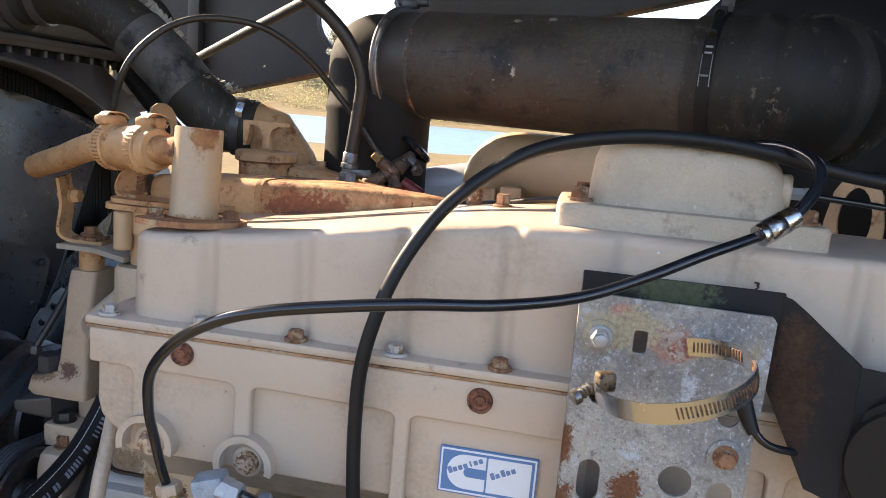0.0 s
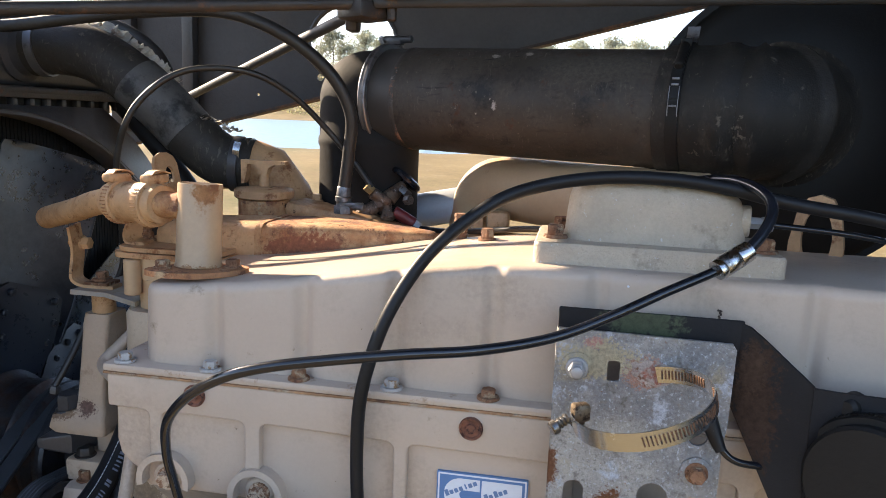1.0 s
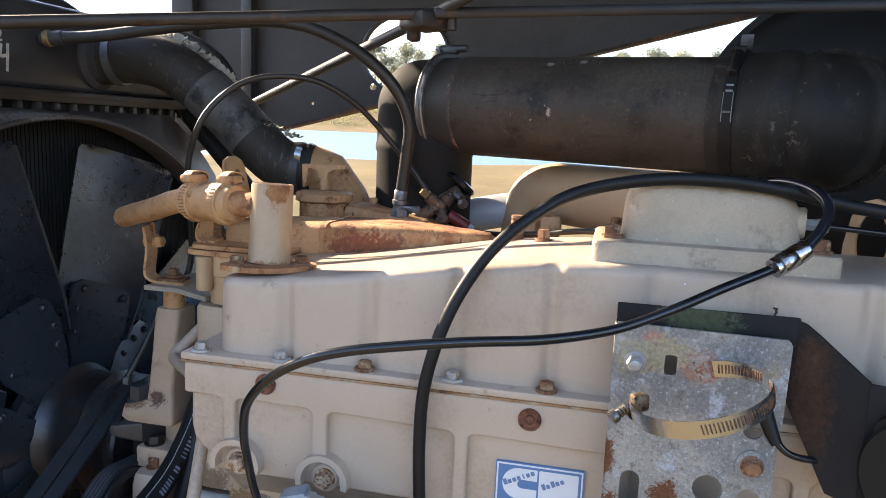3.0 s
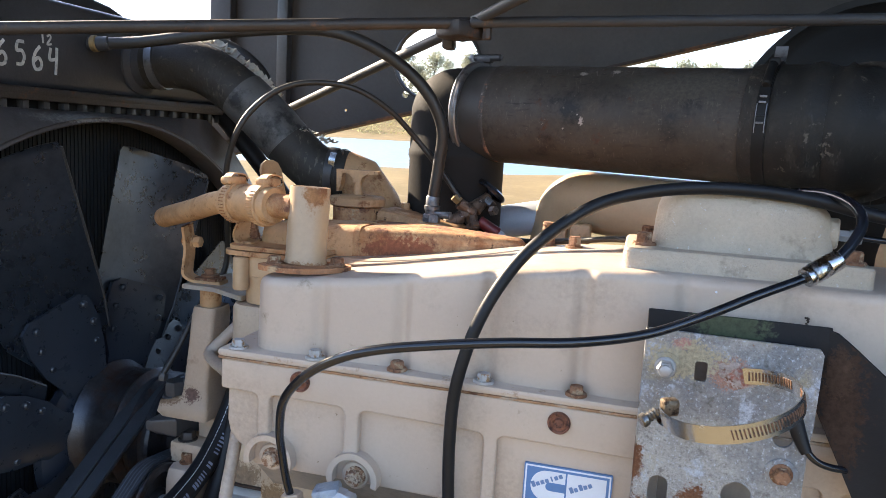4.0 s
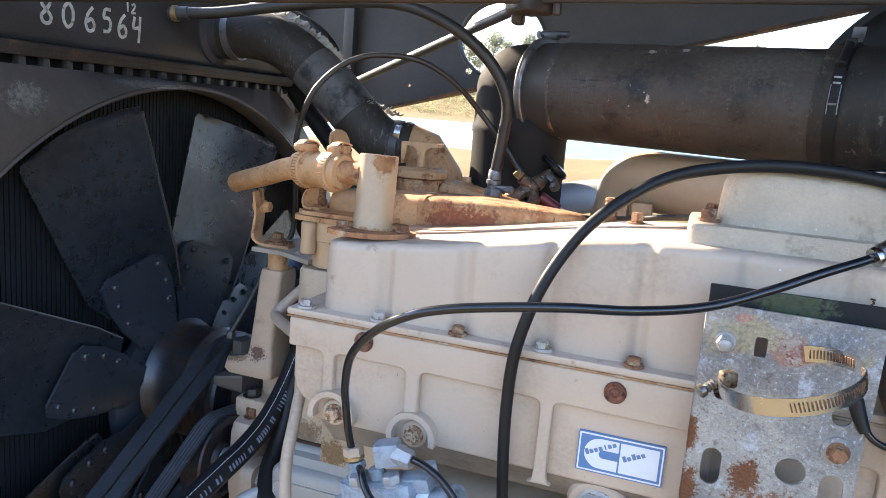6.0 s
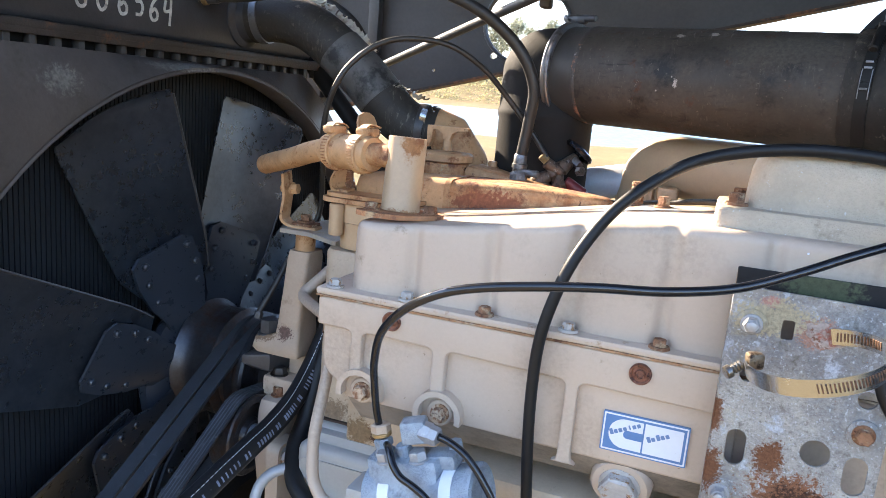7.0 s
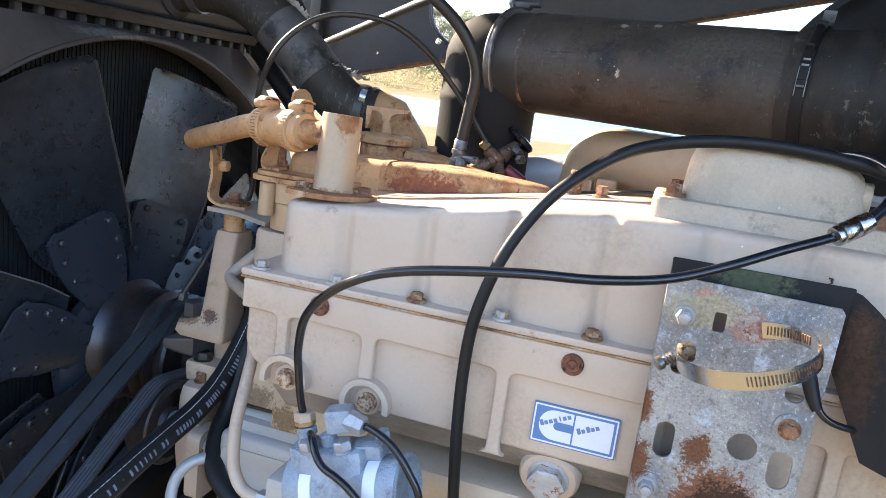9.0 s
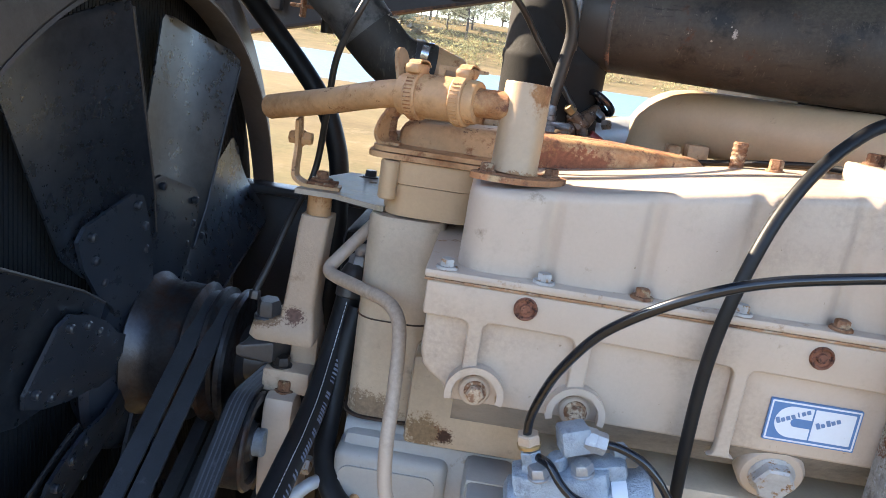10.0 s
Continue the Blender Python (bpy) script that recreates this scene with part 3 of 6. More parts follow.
part("foot", bm, rust_m, prop, "rusty foot tab")

# ---- cylinder head with its side panels ----
XR = 0.80
head = thing("cylinder_head", "tan painted cast cylinder head with recessed side panels", "engine part", (0.1, 0.7, 1.2))
bm = B()
body = [(-0.3835, 1.3335), (-0.3845, 1.262), (-0.381, 1.248), (-0.373, 1.239), (-0.361, 1.232), (-0.352, 1.216), (XR, 1.213), (XR, 1.3335)]
plate(bm, body[::-1], [], 0.42, front(0.6085))
bmesh.ops.bevel(bm, geom=[e for e in bm.edges if e.is_manifold and e.calc_face_angle(0) > 1.2 and e.verts[0].co.y < 0.609 and e.verts[1].co.y < 0.609], offset=0.004, segments=3, affect="EDGES", profile=0.5)
part("body", bm, tan, head)


def band_low(x):
    return 1.3000 - 0.0075 * smooth(-0.38, 0.1, x)


# upper band with ribs hanging from it, filleted where they meet
PANELS = [(-0.3305, -0.246), (-0.2305, -0.1015)]
x = -0.0885
while x < XR - 0.2:
    PANELS.append((x, x + 0.136))
    x += 0.150
comb = [(XR, 1.3325), (-0.3862, 1.3325), (-0.3870, 1.3300), (-0.3870, 1.3020), (-0.3855, 1.3000), (-0.3512, 1.2995)]
comb += [(-0.3512 + 0.007 * math.sin(radians(a)), 1.2925 + 0.007 * math.cos(radians(a))) for a in (30, 60, 90)] + [(-0.3442, 1.2505)]
for xa, xb in PANELS:
    la, lb = (1.250 if xa < -0.2 else 1.2065), (1.248 if xb < -0.2 else 1.2065)
    fa, fb = (0.0 if la > 1.21 else 0.004), (0.0 if lb > 1.21 else 0.004)
    za, zb = band_low(xa), band_low(xb)
    comb += [(xa + fa * 1.5, la), (xa + fa * 0.4, la + 0.003), (xa + fa * 0.1, la + 0.008), (xa, la + 0.016)]
    comb += [(xa + 0.008 - 0.008 * math.cos(radians(a)), za - 0.008 + 0.008 * math.sin(radians(a))) for a in (10, 35, 60, 90)]
    comb += [(xb - 0.008 + 0.008 * math.sin(radians(a)), zb - 0.008 + 0.008 * math.cos(radians(a))) for a in (0, 30, 60, 85)]
    comb += [(xb, lb + 0.016), (xb - fb * 0.1, lb + 0.008), (xb - fb * 0.4, lb + 0.003), (xb - fb * 1.5, lb)]
comb += [(XR, 1.2065)]
bm = B()
plate(bm, comb, [], 0.0083, front(0.600))
bmesh.ops.bevel(bm, geom=[e for e in bm.edges if e.is_manifold and e.calc_face_angle(0) > 0.9 and (e.verts[0].co - e.verts[1].co).y ** 2 < 1e-9 and e.verts[0].co.y < 0.601], offset=0.0022, segments=3, affect="EDGES", profile=0.5)
part("rib_frame", bm, tan, head)
chipped = material("chipped_bolt_paint", (0.52, 0.39, 0.27), 0.5, 0.0, vary=0.2, scale=90, fine=300, bump=0.3, stains=(((0.28, 0.14, 0.075), 110, 0.48, 0.56, 0.9), ((0.12, 0.06, 0.04), 150, 0.58, 0.64, 0.9)))
for cx, cz in ((-0.329, 1.230), (-0.234, 1.226)):
    bm = B()
    arc = [(cx + 0.0275 * math.cos(radians(a)), cz + 0.0275 * math.sin(radians(a))) for a in range(-15, 196, 10)]
    arc += [(cx + 0.0212 * math.cos(radians(a)), cz + 0.0212 * math.sin(radians(a))) for a in range(195, -16, -10)]
    plate(bm, arc, [], 0.0135, front(0.5955))
    part("arch", bm, tan, head)
    bm = B()
    rod(bm, (cx, 0.614, cz), (cx, 0.6055, cz), 0.0150, seg=24)
    part("boss", bm, tan, head)
    bm = B()
    hexa(bm, (cx + 0.001, 0.6055, cz), (0, -1, 0), 0.0150, 0.008, 0.0108, 0.0025)
    part("bolt", bm, chipped, head, "chipped rusty hexagon bolt")
plug_m = material("dark_red_rust", (0.24, 0.095, 0.055), 0.8, vary=0.35, scale=90, fine=400, bump=0.5, stains=(((0.05, 0.02, 0.015), 130, 0.5, 0.6, 0.9), ((0.26, 0.13, 0.075), 110, 0.6, 0.68, 0.9)))
for cx, cz in ((-0.2955, 1.3195), (-0.031, 1.3175), (0.235, 1.317)):
    bm = B()
    lathe(bm, (cx, 0.600, cz), (0, -1, 0), [(0, 0.0108), (0.002, 0.0108), (0.0036, 0.0098), (0.0030, 0.0086), (0.0010, 0.0078), (0.0010, 0.0050), (0.0036, 0.0042), (0.0036, 0)], 24)
    part("plug", bm, plug_m, head, "rusted core plug")
# undercut: its dark colour holds soot and the shade of the down-turned face
bm = B()
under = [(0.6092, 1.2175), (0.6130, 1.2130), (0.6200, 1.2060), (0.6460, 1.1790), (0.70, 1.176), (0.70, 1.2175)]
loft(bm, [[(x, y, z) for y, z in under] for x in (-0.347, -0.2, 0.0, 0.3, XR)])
part("undercut", bm, material("sooty_shaded_tan_paint", (0.29, 0.25, 0.215), 0.6, vary=0.16, scale=14, fine=220, bump=0.12, stains=(((0.17, 0.155, 0.14), 9, 0.42, 0.66, 0.7), ((0.26, 0.20, 0.14), 40, 0.62, 0.74, 0.8))), head, "sooty underside of the casting, darkened for shade too")
# lower skirt below the side panels
bm = B()
box(bm, (0.2, 0.86, 1.165), (1.19, 0.32, 0.105), 0.006)
part("skirt", bm, tan_stained, head, "stained recessed lower face")

# ---- rocker cover ----
DIRT = material("dried_dirt", (0.07, 0.045, 0.03), 0.9, vary=0.3, scale=90, fine=300, bump=0.3)
cover = thing("rocker_cover", "tan painted scalloped rocker cover along the engine", "engine cover", (0.1, 0.7, 1.34))
BOLTS = [-0.283 + 0.0883 * k for k in range(11)]


def cover_top(x):
    return 1.419 + 0.045 * smooth(-0.38, 0.04, x)


near = []
n = 840
x0, x1, y0, y1, rc = -0.363, 0.76, 0.6125, 0.815, 0.028
for k in range(7):
    a = radians(180 + 90 * k / 7)
    near.append((x0 + rc + rc * math.cos(a), y0 + rc + rc * math.sin(a)))
for k in range(n + 1):
    x = x0 + rc + (x1 - x0 - rc) * k / n
    g = sum(0.0034 * (1 - smooth(0.0, 0.034, abs(x - b))) + 0.0064 * math.exp(-((x - b) / 0.0068) ** 2) for b in BOLTS)
    near.append((x, y0 + g))
side = near + [(x, y1) for x, _ in near[::-1]]


def inset(p, d, k):
    q, s = Vector(side[(k - 1) % len(side)]), Vector(side[(k + 1) % len(side)])
    t = (s - q).normalized()
    return p[0] - t.y * d, p[1] + t.x * d


loops = []
for d, h in ((0.0, 1.343), (0.0003, 1.349), (0.0012, 1.39), (0.0016, -0.0105), (0.0018, -0.0082), (0.0024, -0.0058), (0.0036, -0.0034), (0.0056, -0.0014), (0.0080, -0.0003), (0.011, 0.0)):
    row = [inset(p, d, k) for k, p in enumerate(side)]
    if h < 1:
        row = [(x, y - 0.3 * max(0.0, side[k][1] - y0) if 7 <= k < 7 + n else y) for k, (x, y) in enumerate(row)]
    loops.append([(x, y, h if h > 1 else cover_top(x) + h) for x, y in row])
bm = B()
loft(bm, loops, cap=False)
bm.verts.ensure_lookup_table()
last = bm.verts[-len(side):]
for k in range(len(near) - 1):
    bm.faces.new((last[k], last[k + 1], last[-2 - k], last[-1 - k]))
part("cover", bm, tan, cover, angle=60)
bm = B()
box(bm, (0.185, 0.7125, 1.3395), (1.15, 0.231, 0.0085), 0.003)
part("flange", bm, material("edge_worn_tan", TAN, 0.45, vary=0.08, scale=9, fine=220, bump=0.1, stains=(((0.36, 0.22, 0.12), 34, 0.58, 0.68, 0.8), (RUST, 50, 0.66, 0.70, 0.9))), cover)
bm = B()
box(bm, (0.185, 0.713, 1.3342), (1.149, 0.2305, 0.0024), 0.0006)
part("gasket", bm, material("rusty_gasket", (0.36, 0.20, 0.105), 0.85, vary=0.35, scale=40, fine=300, bump=0.3, stains=(((0.12, 0.06, 0.035), 30, 0.56, 0.64, 0.9), ((0.46, 0.36, 0.26), 24, 0.50, 0.60, 0.7))), cover, "rust-stained gasket edge")
for i, x in enumerate([-0.371] + BOLTS):
    bm = B()
    hexa(bm, (x, 0.6075, 1.3438), (0, 0, 1), 0.0118, 0.0068, 0.0102, 0.0026)
    part("bolt", bm, rust_m if i in (2, 4, 6, 9) else painted_bolt, cover, "rusty flanged bolt" if i in (2, 4, 6, 9) else "")
for x, y, h in ((-0.078, 0.80, 0.032), (-0.045, 0.775, 0.012), (0.36, 0.75, 0.012)):
    bm = B()
    z = cover_top(x)
    if h > 0.02:
        lathe(bm, (x, y, z - 0.004), (0, 0, 1), [(q * h / 12, 0.0082 if q % 2 else 0.0072) for q in range(13)], 14)
    else:
        hexa(bm, (x, y, z - 0.001), (0, 0, 1), 0.013, 0.011, 0.010, 0.003)
    part("stud", bm, rust_m, cover, "rusty threaded stud")

bm = B()
rng = random.Random(6)
for k in range(9):
    c = Vector((0.170 + rng.gauss(0, 0.0009), 0.6135, 1.436 + rng.gauss(0, 0.0022)))
    lathe(bm, c, (rng.uniform(-0.4, 0.4), -1, rng.uniform(-0.4, 0.4)), [(0, 0.0010), (0.0010, 0.0007), (0.0014, 0.0002)], 8)
part("mud_fleck", bm, DIRT, cover, "small brown dried mud fleck")
bm = B()
for a, b in (((-0.3165, 1.3915), (-0.307, 1.388)), ((-0.307, 1.388), (-0.300, 1.3895))):
    strap(bm, [(a[0], 0.6146, a[1]), (b[0], 0.6146, b[1])], (0, 0, 1), 0.0004, 0.0004, smooth=False)
part("scratch", bm, tan_stained, cover, "short dark scratch")
for k, (x, z) in enumerate(((0.095, 1.453), (0.018, 1.425), (0.098, 1.417))):
    bm = B()
    lathe(bm, (x, 0.6150, z), (0, -1, 0.1), [(0, 0.0013), (0.0006, 0.0010), (0.0008, 0)], 9)
    part("paint_fleck", bm, white_label, cover)

# badge on the head: a flat printed decal
badge = thing("decal", "blue and white rectangular decal on the tan head", "decal", (-0.02, 0.604, 1.23))
bx0, bx1, bz0, bz1 = -0.0608, 0.0222, 1.2300, 1.2712
bm = B()
plate(bm, rounded(bx0, bz0, bx1, bz1, 0.001, 2), [], 0.0027, front(0.6058))
part("backing", bm, blue_ink, badge)
bm = B()
plate(bm, rounded(bx0 + 0.0012, bz0 + 0.0012, bx1 - 0.0012, bz1 - 0.0012, 0.0008, 2), [rounded(bx0 + 0.0027, bz0 + 0.0027, bx1 - 0.0027, bz1 - 0.0027, 0.0005, 2)], 0.0003, front(0.6055))
part("border", bm, white_label, badge)
bm = B()
mx = bx0 + 0.0405
cz = (bz0 + bz1) / 2
half = [(mx - 0.0008, bz1 - 0.0052)] + [(mx - 0.018 + 0.0155 * math.cos(radians(a)), cz + 0.0154 * math.sin(radians(a))) for a in range(90, 271, 12)] + [(mx - 0.0008, bz0 + 0.0052)]
plate(bm, half, [], 0.0003, front(0.6055))
plate(bm, rounded(mx + 0.0008, bz0 + 0.0052, bx1 - 0.0052, bz1 - 0.0052, 0.0004, 1), [], 0.0003, front(0.6055))
part("white_field", bm, white_label, badge)
bm = B()
notch = [(mx - 0.0006, cz + 0.0042)] + [(mx - 0.015 + 0.0042 * math.cos(radians(a)), cz + 0.0042 * math.sin(radians(a))) for a in range(90, 271, 20)] + [(mx - 0.0006, cz - 0.0042)]
plate(bm, notch, [], 0.0003, front(0.6052))
part("blue_notch", bm, blue_ink, badge)
for cx, cz2, hs in ((mx - 0.0180, cz + 0.0052, (1.35, 0.9, 0.9, 0.9, 1.15, 0.9, 0.9)), (mx + 0.0140, cz + 0.0030, (1.35, 0.9, 1.35, 0.9, 0.9))):
    slope = radians(26)
    for k, hh in enumerate(hs):
        d = (k - (len(hs) - 1) / 2) * 0.0047
        h_ = 0.0044 * hh
        w_ = 0.0014 if hh == 1.15 else 0.0035
        bm = B()
        c = Vector((cx + d * math.cos(slope), 0.6066, cz2 + d * math.sin(slope) + (h_ - 0.0033) / 2))
        m = front(0.6050) @ Matrix.Translation((c.x, c.z, 0)) @ Matrix.Rotation(slope, 4, "Z")
        plate(bm, rounded(-w_ / 2, -h_ / 2, w_ / 2, h_ / 2, 0.0006, 2), [], 0.0003, m)
        part("mark", bm, slate_ink, badge)

# ---- breather casting on the cover ----
br = thing("breather_housing", "rough cast tan breather housing bolted on the rocker cover", "engine part", (0.12, 0.69, 1.46))
bm = B()
lo = [(x, y) for x, y in rounded(0.012, 0.6365, 0.226, 0.755, 0.008, 3)]
loft(bm, [[(x, y, 1.4615) for x, y in lo], [(x, y, 1.480) for x, y in lo], [(0.119 + (x - 0.119) * 0.985, 0.70 + (y - 0.70) * 0.97, 1.4825) for x, y in lo]])
part("base", bm, cast_tan, br)
bm = B()
sh = rounded(0.038, 0.662, 0.200, 0.745, 0.028, 6)
loops = []
for f, z in ((1.03, 1.481), (1.0, 1.486), (0.985, 1.505), (0.965, 1.520), (0.92, 1.530), (0.84, 1.537), (0.70, 1.5405), (0.4, 1.5415)):
    loops.append([(0.119 + (x - 0.119) * f, 0.7035 + (y - 0.7035) * (f if f > 0.9 else f - 0.02), z - 0.006 * smooth(0.08, 0.2, x) * (z > 1.5)) for x, y in sh])
loft(bm, loops)
part("dome", bm, cast_tan, br, angle=70)
for x, y in ((0.030, 0.672), (0.034, 0.735), (0.211, 0.660)):
    bm = B()
    hexa(bm, (x, y, 1.4822), (0, 0, 1), 0.0145, 0.0095, 0.0115, 0.003)
    part("bolt", bm, rust_m, br, "rusty hexagon bolt")
bm = B()
rod(bm, (0.192, 0.69, 1.506), (0.203, 0.688, 1.506), 0.0145, seg=20)
part("port", bm, cast_tan, br)
bm = B()
hexa(bm, (0.203, 0.687, 1.505), (1, -0.1, 0), 0.010, 0.010)
hexa(bm, (0.212, 0.686, 1.5045), (1, -0.1, 0), 0.0125, 0.010)
part("fitting", bm, zinc, br, "bright hexagon fitting")
wire = thing("thin_cable", "thin black cable leaving the breather fitting", "cable", (0.4, 0.7, 1.48))
bm = B()
tube(bm, [(0.220, 0.685, 1.5045), (0.29, 0.69, 1.499), (0.36, 0.71, 1.487), (0.5, 0.75, 1.46)], 0.0028, 10)
part("cable", bm, gloss_hose, wire)

# ---- intake crossover tube behind the cover ----
duct = thing("intake_duct", "smooth tan painted intake crossover tube behind the cover", "intake tube", (0.05, 0.9, 1.45))
bm = B()
tube(bm, [(0.20, 0.905, 1.4885), (0.08, 1.005, 1.4875), (-0.02, 1.088, 1.487), (-0.058, 1.119, 1.4865), (-0.083, 1.139, 1.480), (-0.098, 1.151, 1.458), (-0.103, 1.155, 1.42), (-0.104, 1.156, 1.35)], 0.0475, 40, 7)
part("tube", bm, tan_warm_lit, duct, angle=70)
bm = B()
box(bm, (-0.06, 1.04, 1.445), (0.03, 0.03, 0.03), 0.004)
box(bm, (-0.09, 1.05, 1.440), (0.018, 0.03, 0.03), 0.004)
part("lug", bm, tan_old_lit, duct)
deck = thing("head_deck", "dark grimy deck of the engine between cover and intake", "engine part", (0.1, 0.9, 1.42))
bm = B()
box(bm, (0.15, 0.94, 1.39), (1.2, 0.28, 0.07), 0.008)
part("deck", bm, tan_old_lit, deck)
eye = thing("lifting_eye", "tan painted engine lifting eye with an oval hole", "lifting eye", (0.29, 0.8, 1.44))
bm = B()
out = [(-0.027, -0.035), (0.027, -0.035), (0.026, 0.0), (0.021, 0.030), (0.012, 0.046), (0.0, 0.050), (-0.012, 0.046), (-0.021, 0.030), (-0.026, 0.0)]
plate(bm, out, [disc(0, 0.004, 0.0150, 20, 0.032)], 0.012, Matrix.Translation((0.294, 0.80, 1.475)) @ Matrix.Rotation(radians(-25), 4, "Z") @ front(0))
part("eye", bm, tan_old_lit, eye)
bm = B()
box(bm, (0.36, 0.80, 1.452), (0.09, 0.05, 0.018), 0.004)
part("foot", bm, tan_old_lit, eye)

# ---- coolant manifold, thermostat housing and outlet ----
man = thing("coolant_manifold", "tapered coolant manifold in tan paint gone rusty", "manifold", (-0.28, 0.83, 1.40))
MAN = [(-0.452, 1.444, 1.405, 0.800, 0.855, 0.012), (-0.447, 1.451, 1.400, 0.792, 0.865, 0.016), (-0.43, 1.454, 1.398, 0.788, 0.87, 0.016), (-0.36, 1.456, 1.397, 0.786, 0.885, 0.015), (-0.315, 1.4575, 1.398, 0.787, 0.888, 0.014),
       (-0.29, 1.459, 1.399, 0.788, 0.89, 0.014), (-0.21, 1.460, 1.412, 0.795, 0.87, 0.011), (-0.14, 1.458, 1.422, 0.802, 0.85, 0.010), (-0.116, 1.456, 1.425, 0.806, 0.845, 0.009), (-0.107, 1.449, 1.430, 0.812, 0.838, 0.005)]
for name, rows_, grow in (("body", MAN[:5], 0.0), ("tapered_arm", MAN[4:], 0.0), ("joint_ring", MAN[4:6], 0.0014)):
    bm = B()
    if grow:
        (xa, *ra), (xb, *rb_) = rows_
        rows_ = [(xa - 0.004, *ra), (xa + 0.004, *ra)]
    loft(bm, [[(x, y, z) for y, z in rounded(ya - grow, zb - grow, yb + grow, zt + grow, r, 4)] for x, zt, zb, ya, yb, r in rows_])
    part(name, bm, tan_old_lit if name == "body" else tan_rusty, man, angle=60)
th = thing("thermostat_housing", "tan cast thermostat housing on the front of the engine", "engine part", (-0.42, 0.8, 1.12))
bm = B()
lo = rounded(-0.470, 0.742, -0.383, 0.93, 0.026, 6)
loft(bm, [[(x, y, z) for x, y in lo] for z in (1.10, 1.347)] + [[(-0.425 + (x + 0.425) * 0.95, 0.83 + (y - 0.83) * 0.97, 1.352) for x, y in lo]])
part("column", bm, tan_stained, th)
bm = B()
lo = rounded(-0.4712, 0.7408, -0.3818, 0.93, 0.027, 6)
loft(bm, [[(x, y, z) for x, y in lo] for z in (1.2335, 1.2350)])
part("seam", bm, rust_edge, th, "dark oily joint line")
bm = B()
lo = rounded(-0.474, 0.738, -0.379, 0.93, 0.029, 6)
loft(bm, [[(x, y, z) for x, y in lo] for z in (1.1135, 1.1165)])
part("seam", bm, rust_edge, th, "rusty joint line")
bm = B()
lo = rounded(-0.458, 0.750, -0.350, 0.93, 0.03, 6)
loft(bm, [[(x, y, z) for x, y in lo] for z in (1.354, 1.3885)])
lo2 = rounded(-0.460, 0.748, -0.348, 0.93, 0.03, 6)
loft(bm, [[(x, y, z) for x, y in lo2] for z in (1.3895, 1.414)])
part("upper_body", bm, tan_warm_lit, th)
bm = B()
lo = rounded(-0.478, 0.742, -0.34, 0.95, 0.018, 5)
loft(bm, [[(x, y, z) for x, y in lo] for z in (1.4155, 1.4215)])
loft(bm, [[(x, y, z) for x, y in rounded(-0.474, 0.745, -0.342, 0.95, 0.018, 5)] for z in (1.4225, 1.4275)])
part("flange", bm, tan_old_lit, th)
bm = B()
rod(bm, (-0.452, 0.748, 1.372), (-0.452, 0.748, 1.414), 0.010, seg=16)
part("bolt_boss", bm, tan_warm_lit, th)
bm = B()
hexa(bm, (-0.462, 0.795, 1.4275), (0, 0, 1), 0.015, 0.008, 0.011, 0.003)
lathe(bm, (-0.462, 0.795, 1.437), (0, 0, 1), [(k * 0.0016, 0.0068 if k % 2 else 0.0058) for k in range(13)], 14)
part("stud", bm, rust_m, th, "rusty stud and nut")
bm = B()
strap(bm, [(-0.452, 0.822, 1.488), (-0.456, 0.806, 1.474), (-0.462, 0.792, 1.460), (-0.468, 0.782, 1.446), (-0.469, 0.777, 1.436), (-0.464, 0.775, 1.4295), (-0.448, 0.776, 1.4285)], (0.45, 1, 0.0), 0.024, 0.004)
part("strap_bracket", bm, tan_old_lit, th)
bm = B()
ear_o = [(-0.014, -0.030), (0.014, -0.030), (0.013, 0.012), (0.010, 0.020), (0.004, 0.024), (-0.004, 0.024), (-0.010, 0.020), (-0.013, 0.012)]
plate(bm, ear_o, [disc(0.003, 0.0, 0.0045, 14, 0.009)], 0.004, Matrix.Translation((-0.460, 0.842, 1.505)) @ Matrix.Rotation(radians(76), 4, "Z") @ Matrix.Rotation(radians(-14), 4, "X") @ Matrix.Diagonal((1.5, 1, 1.15, 1)) @ front(0))
part("ear", bm, tan_old_lit, th)

cap = thing("oil_filler", "tan filler neck and cap with a T-shaped handle", "oil filler", (-0.40, 1.0, 1.44))
bm = B()
lathe(bm, (-0.40, 1.0, 1.430), (0, 0, 1), [(0, 0.037), (0.032, 0.037), (0.034, 0.035)], 32)
part("neck", bm, tan_rusty, cap)
bm = B()
lathe(bm, (-0.40, 1.0, 1.4635), (0, 0, 1), [(0, 0.040), (0.002, 0.043), (0.012, 0.043), (0.0145, 0.040), (0.016, 0.02), (0.018, 0)], 36)
part("lid", bm, tan_old_lit, cap)
bm = B()
rod(bm, (-0.40, 1.0, 1.478), (-0.40, 1.0, 1.508), 0.008, 0.006, 14)
loop = [(-0.034, 0.0), (0.034, 0.0), (0.034, -0.0045), (0.016, -0.006), (0.008, -0.011), (0.0055, -0.020), (-0.0055, -0.020), (-0.008, -0.011), (-0.016, -0.006), (-0.024, -0.006), (-0.026, -0.022), (-0.030, -0.034), (-0.033, -0.034), (-0.034, -0.0045)]
plate(bm, loop, [], 0.014, Matrix.Translation((-0.40, 1.0, 1.518)) @ front(-0.006))
part("handle", bm, tan_old_lit, cap)

out = thing("water_outlet", "tan cast water outlet elbow with a clamped hose", "engine part", (-0.38, 1.08, 1.43))
bm = B()
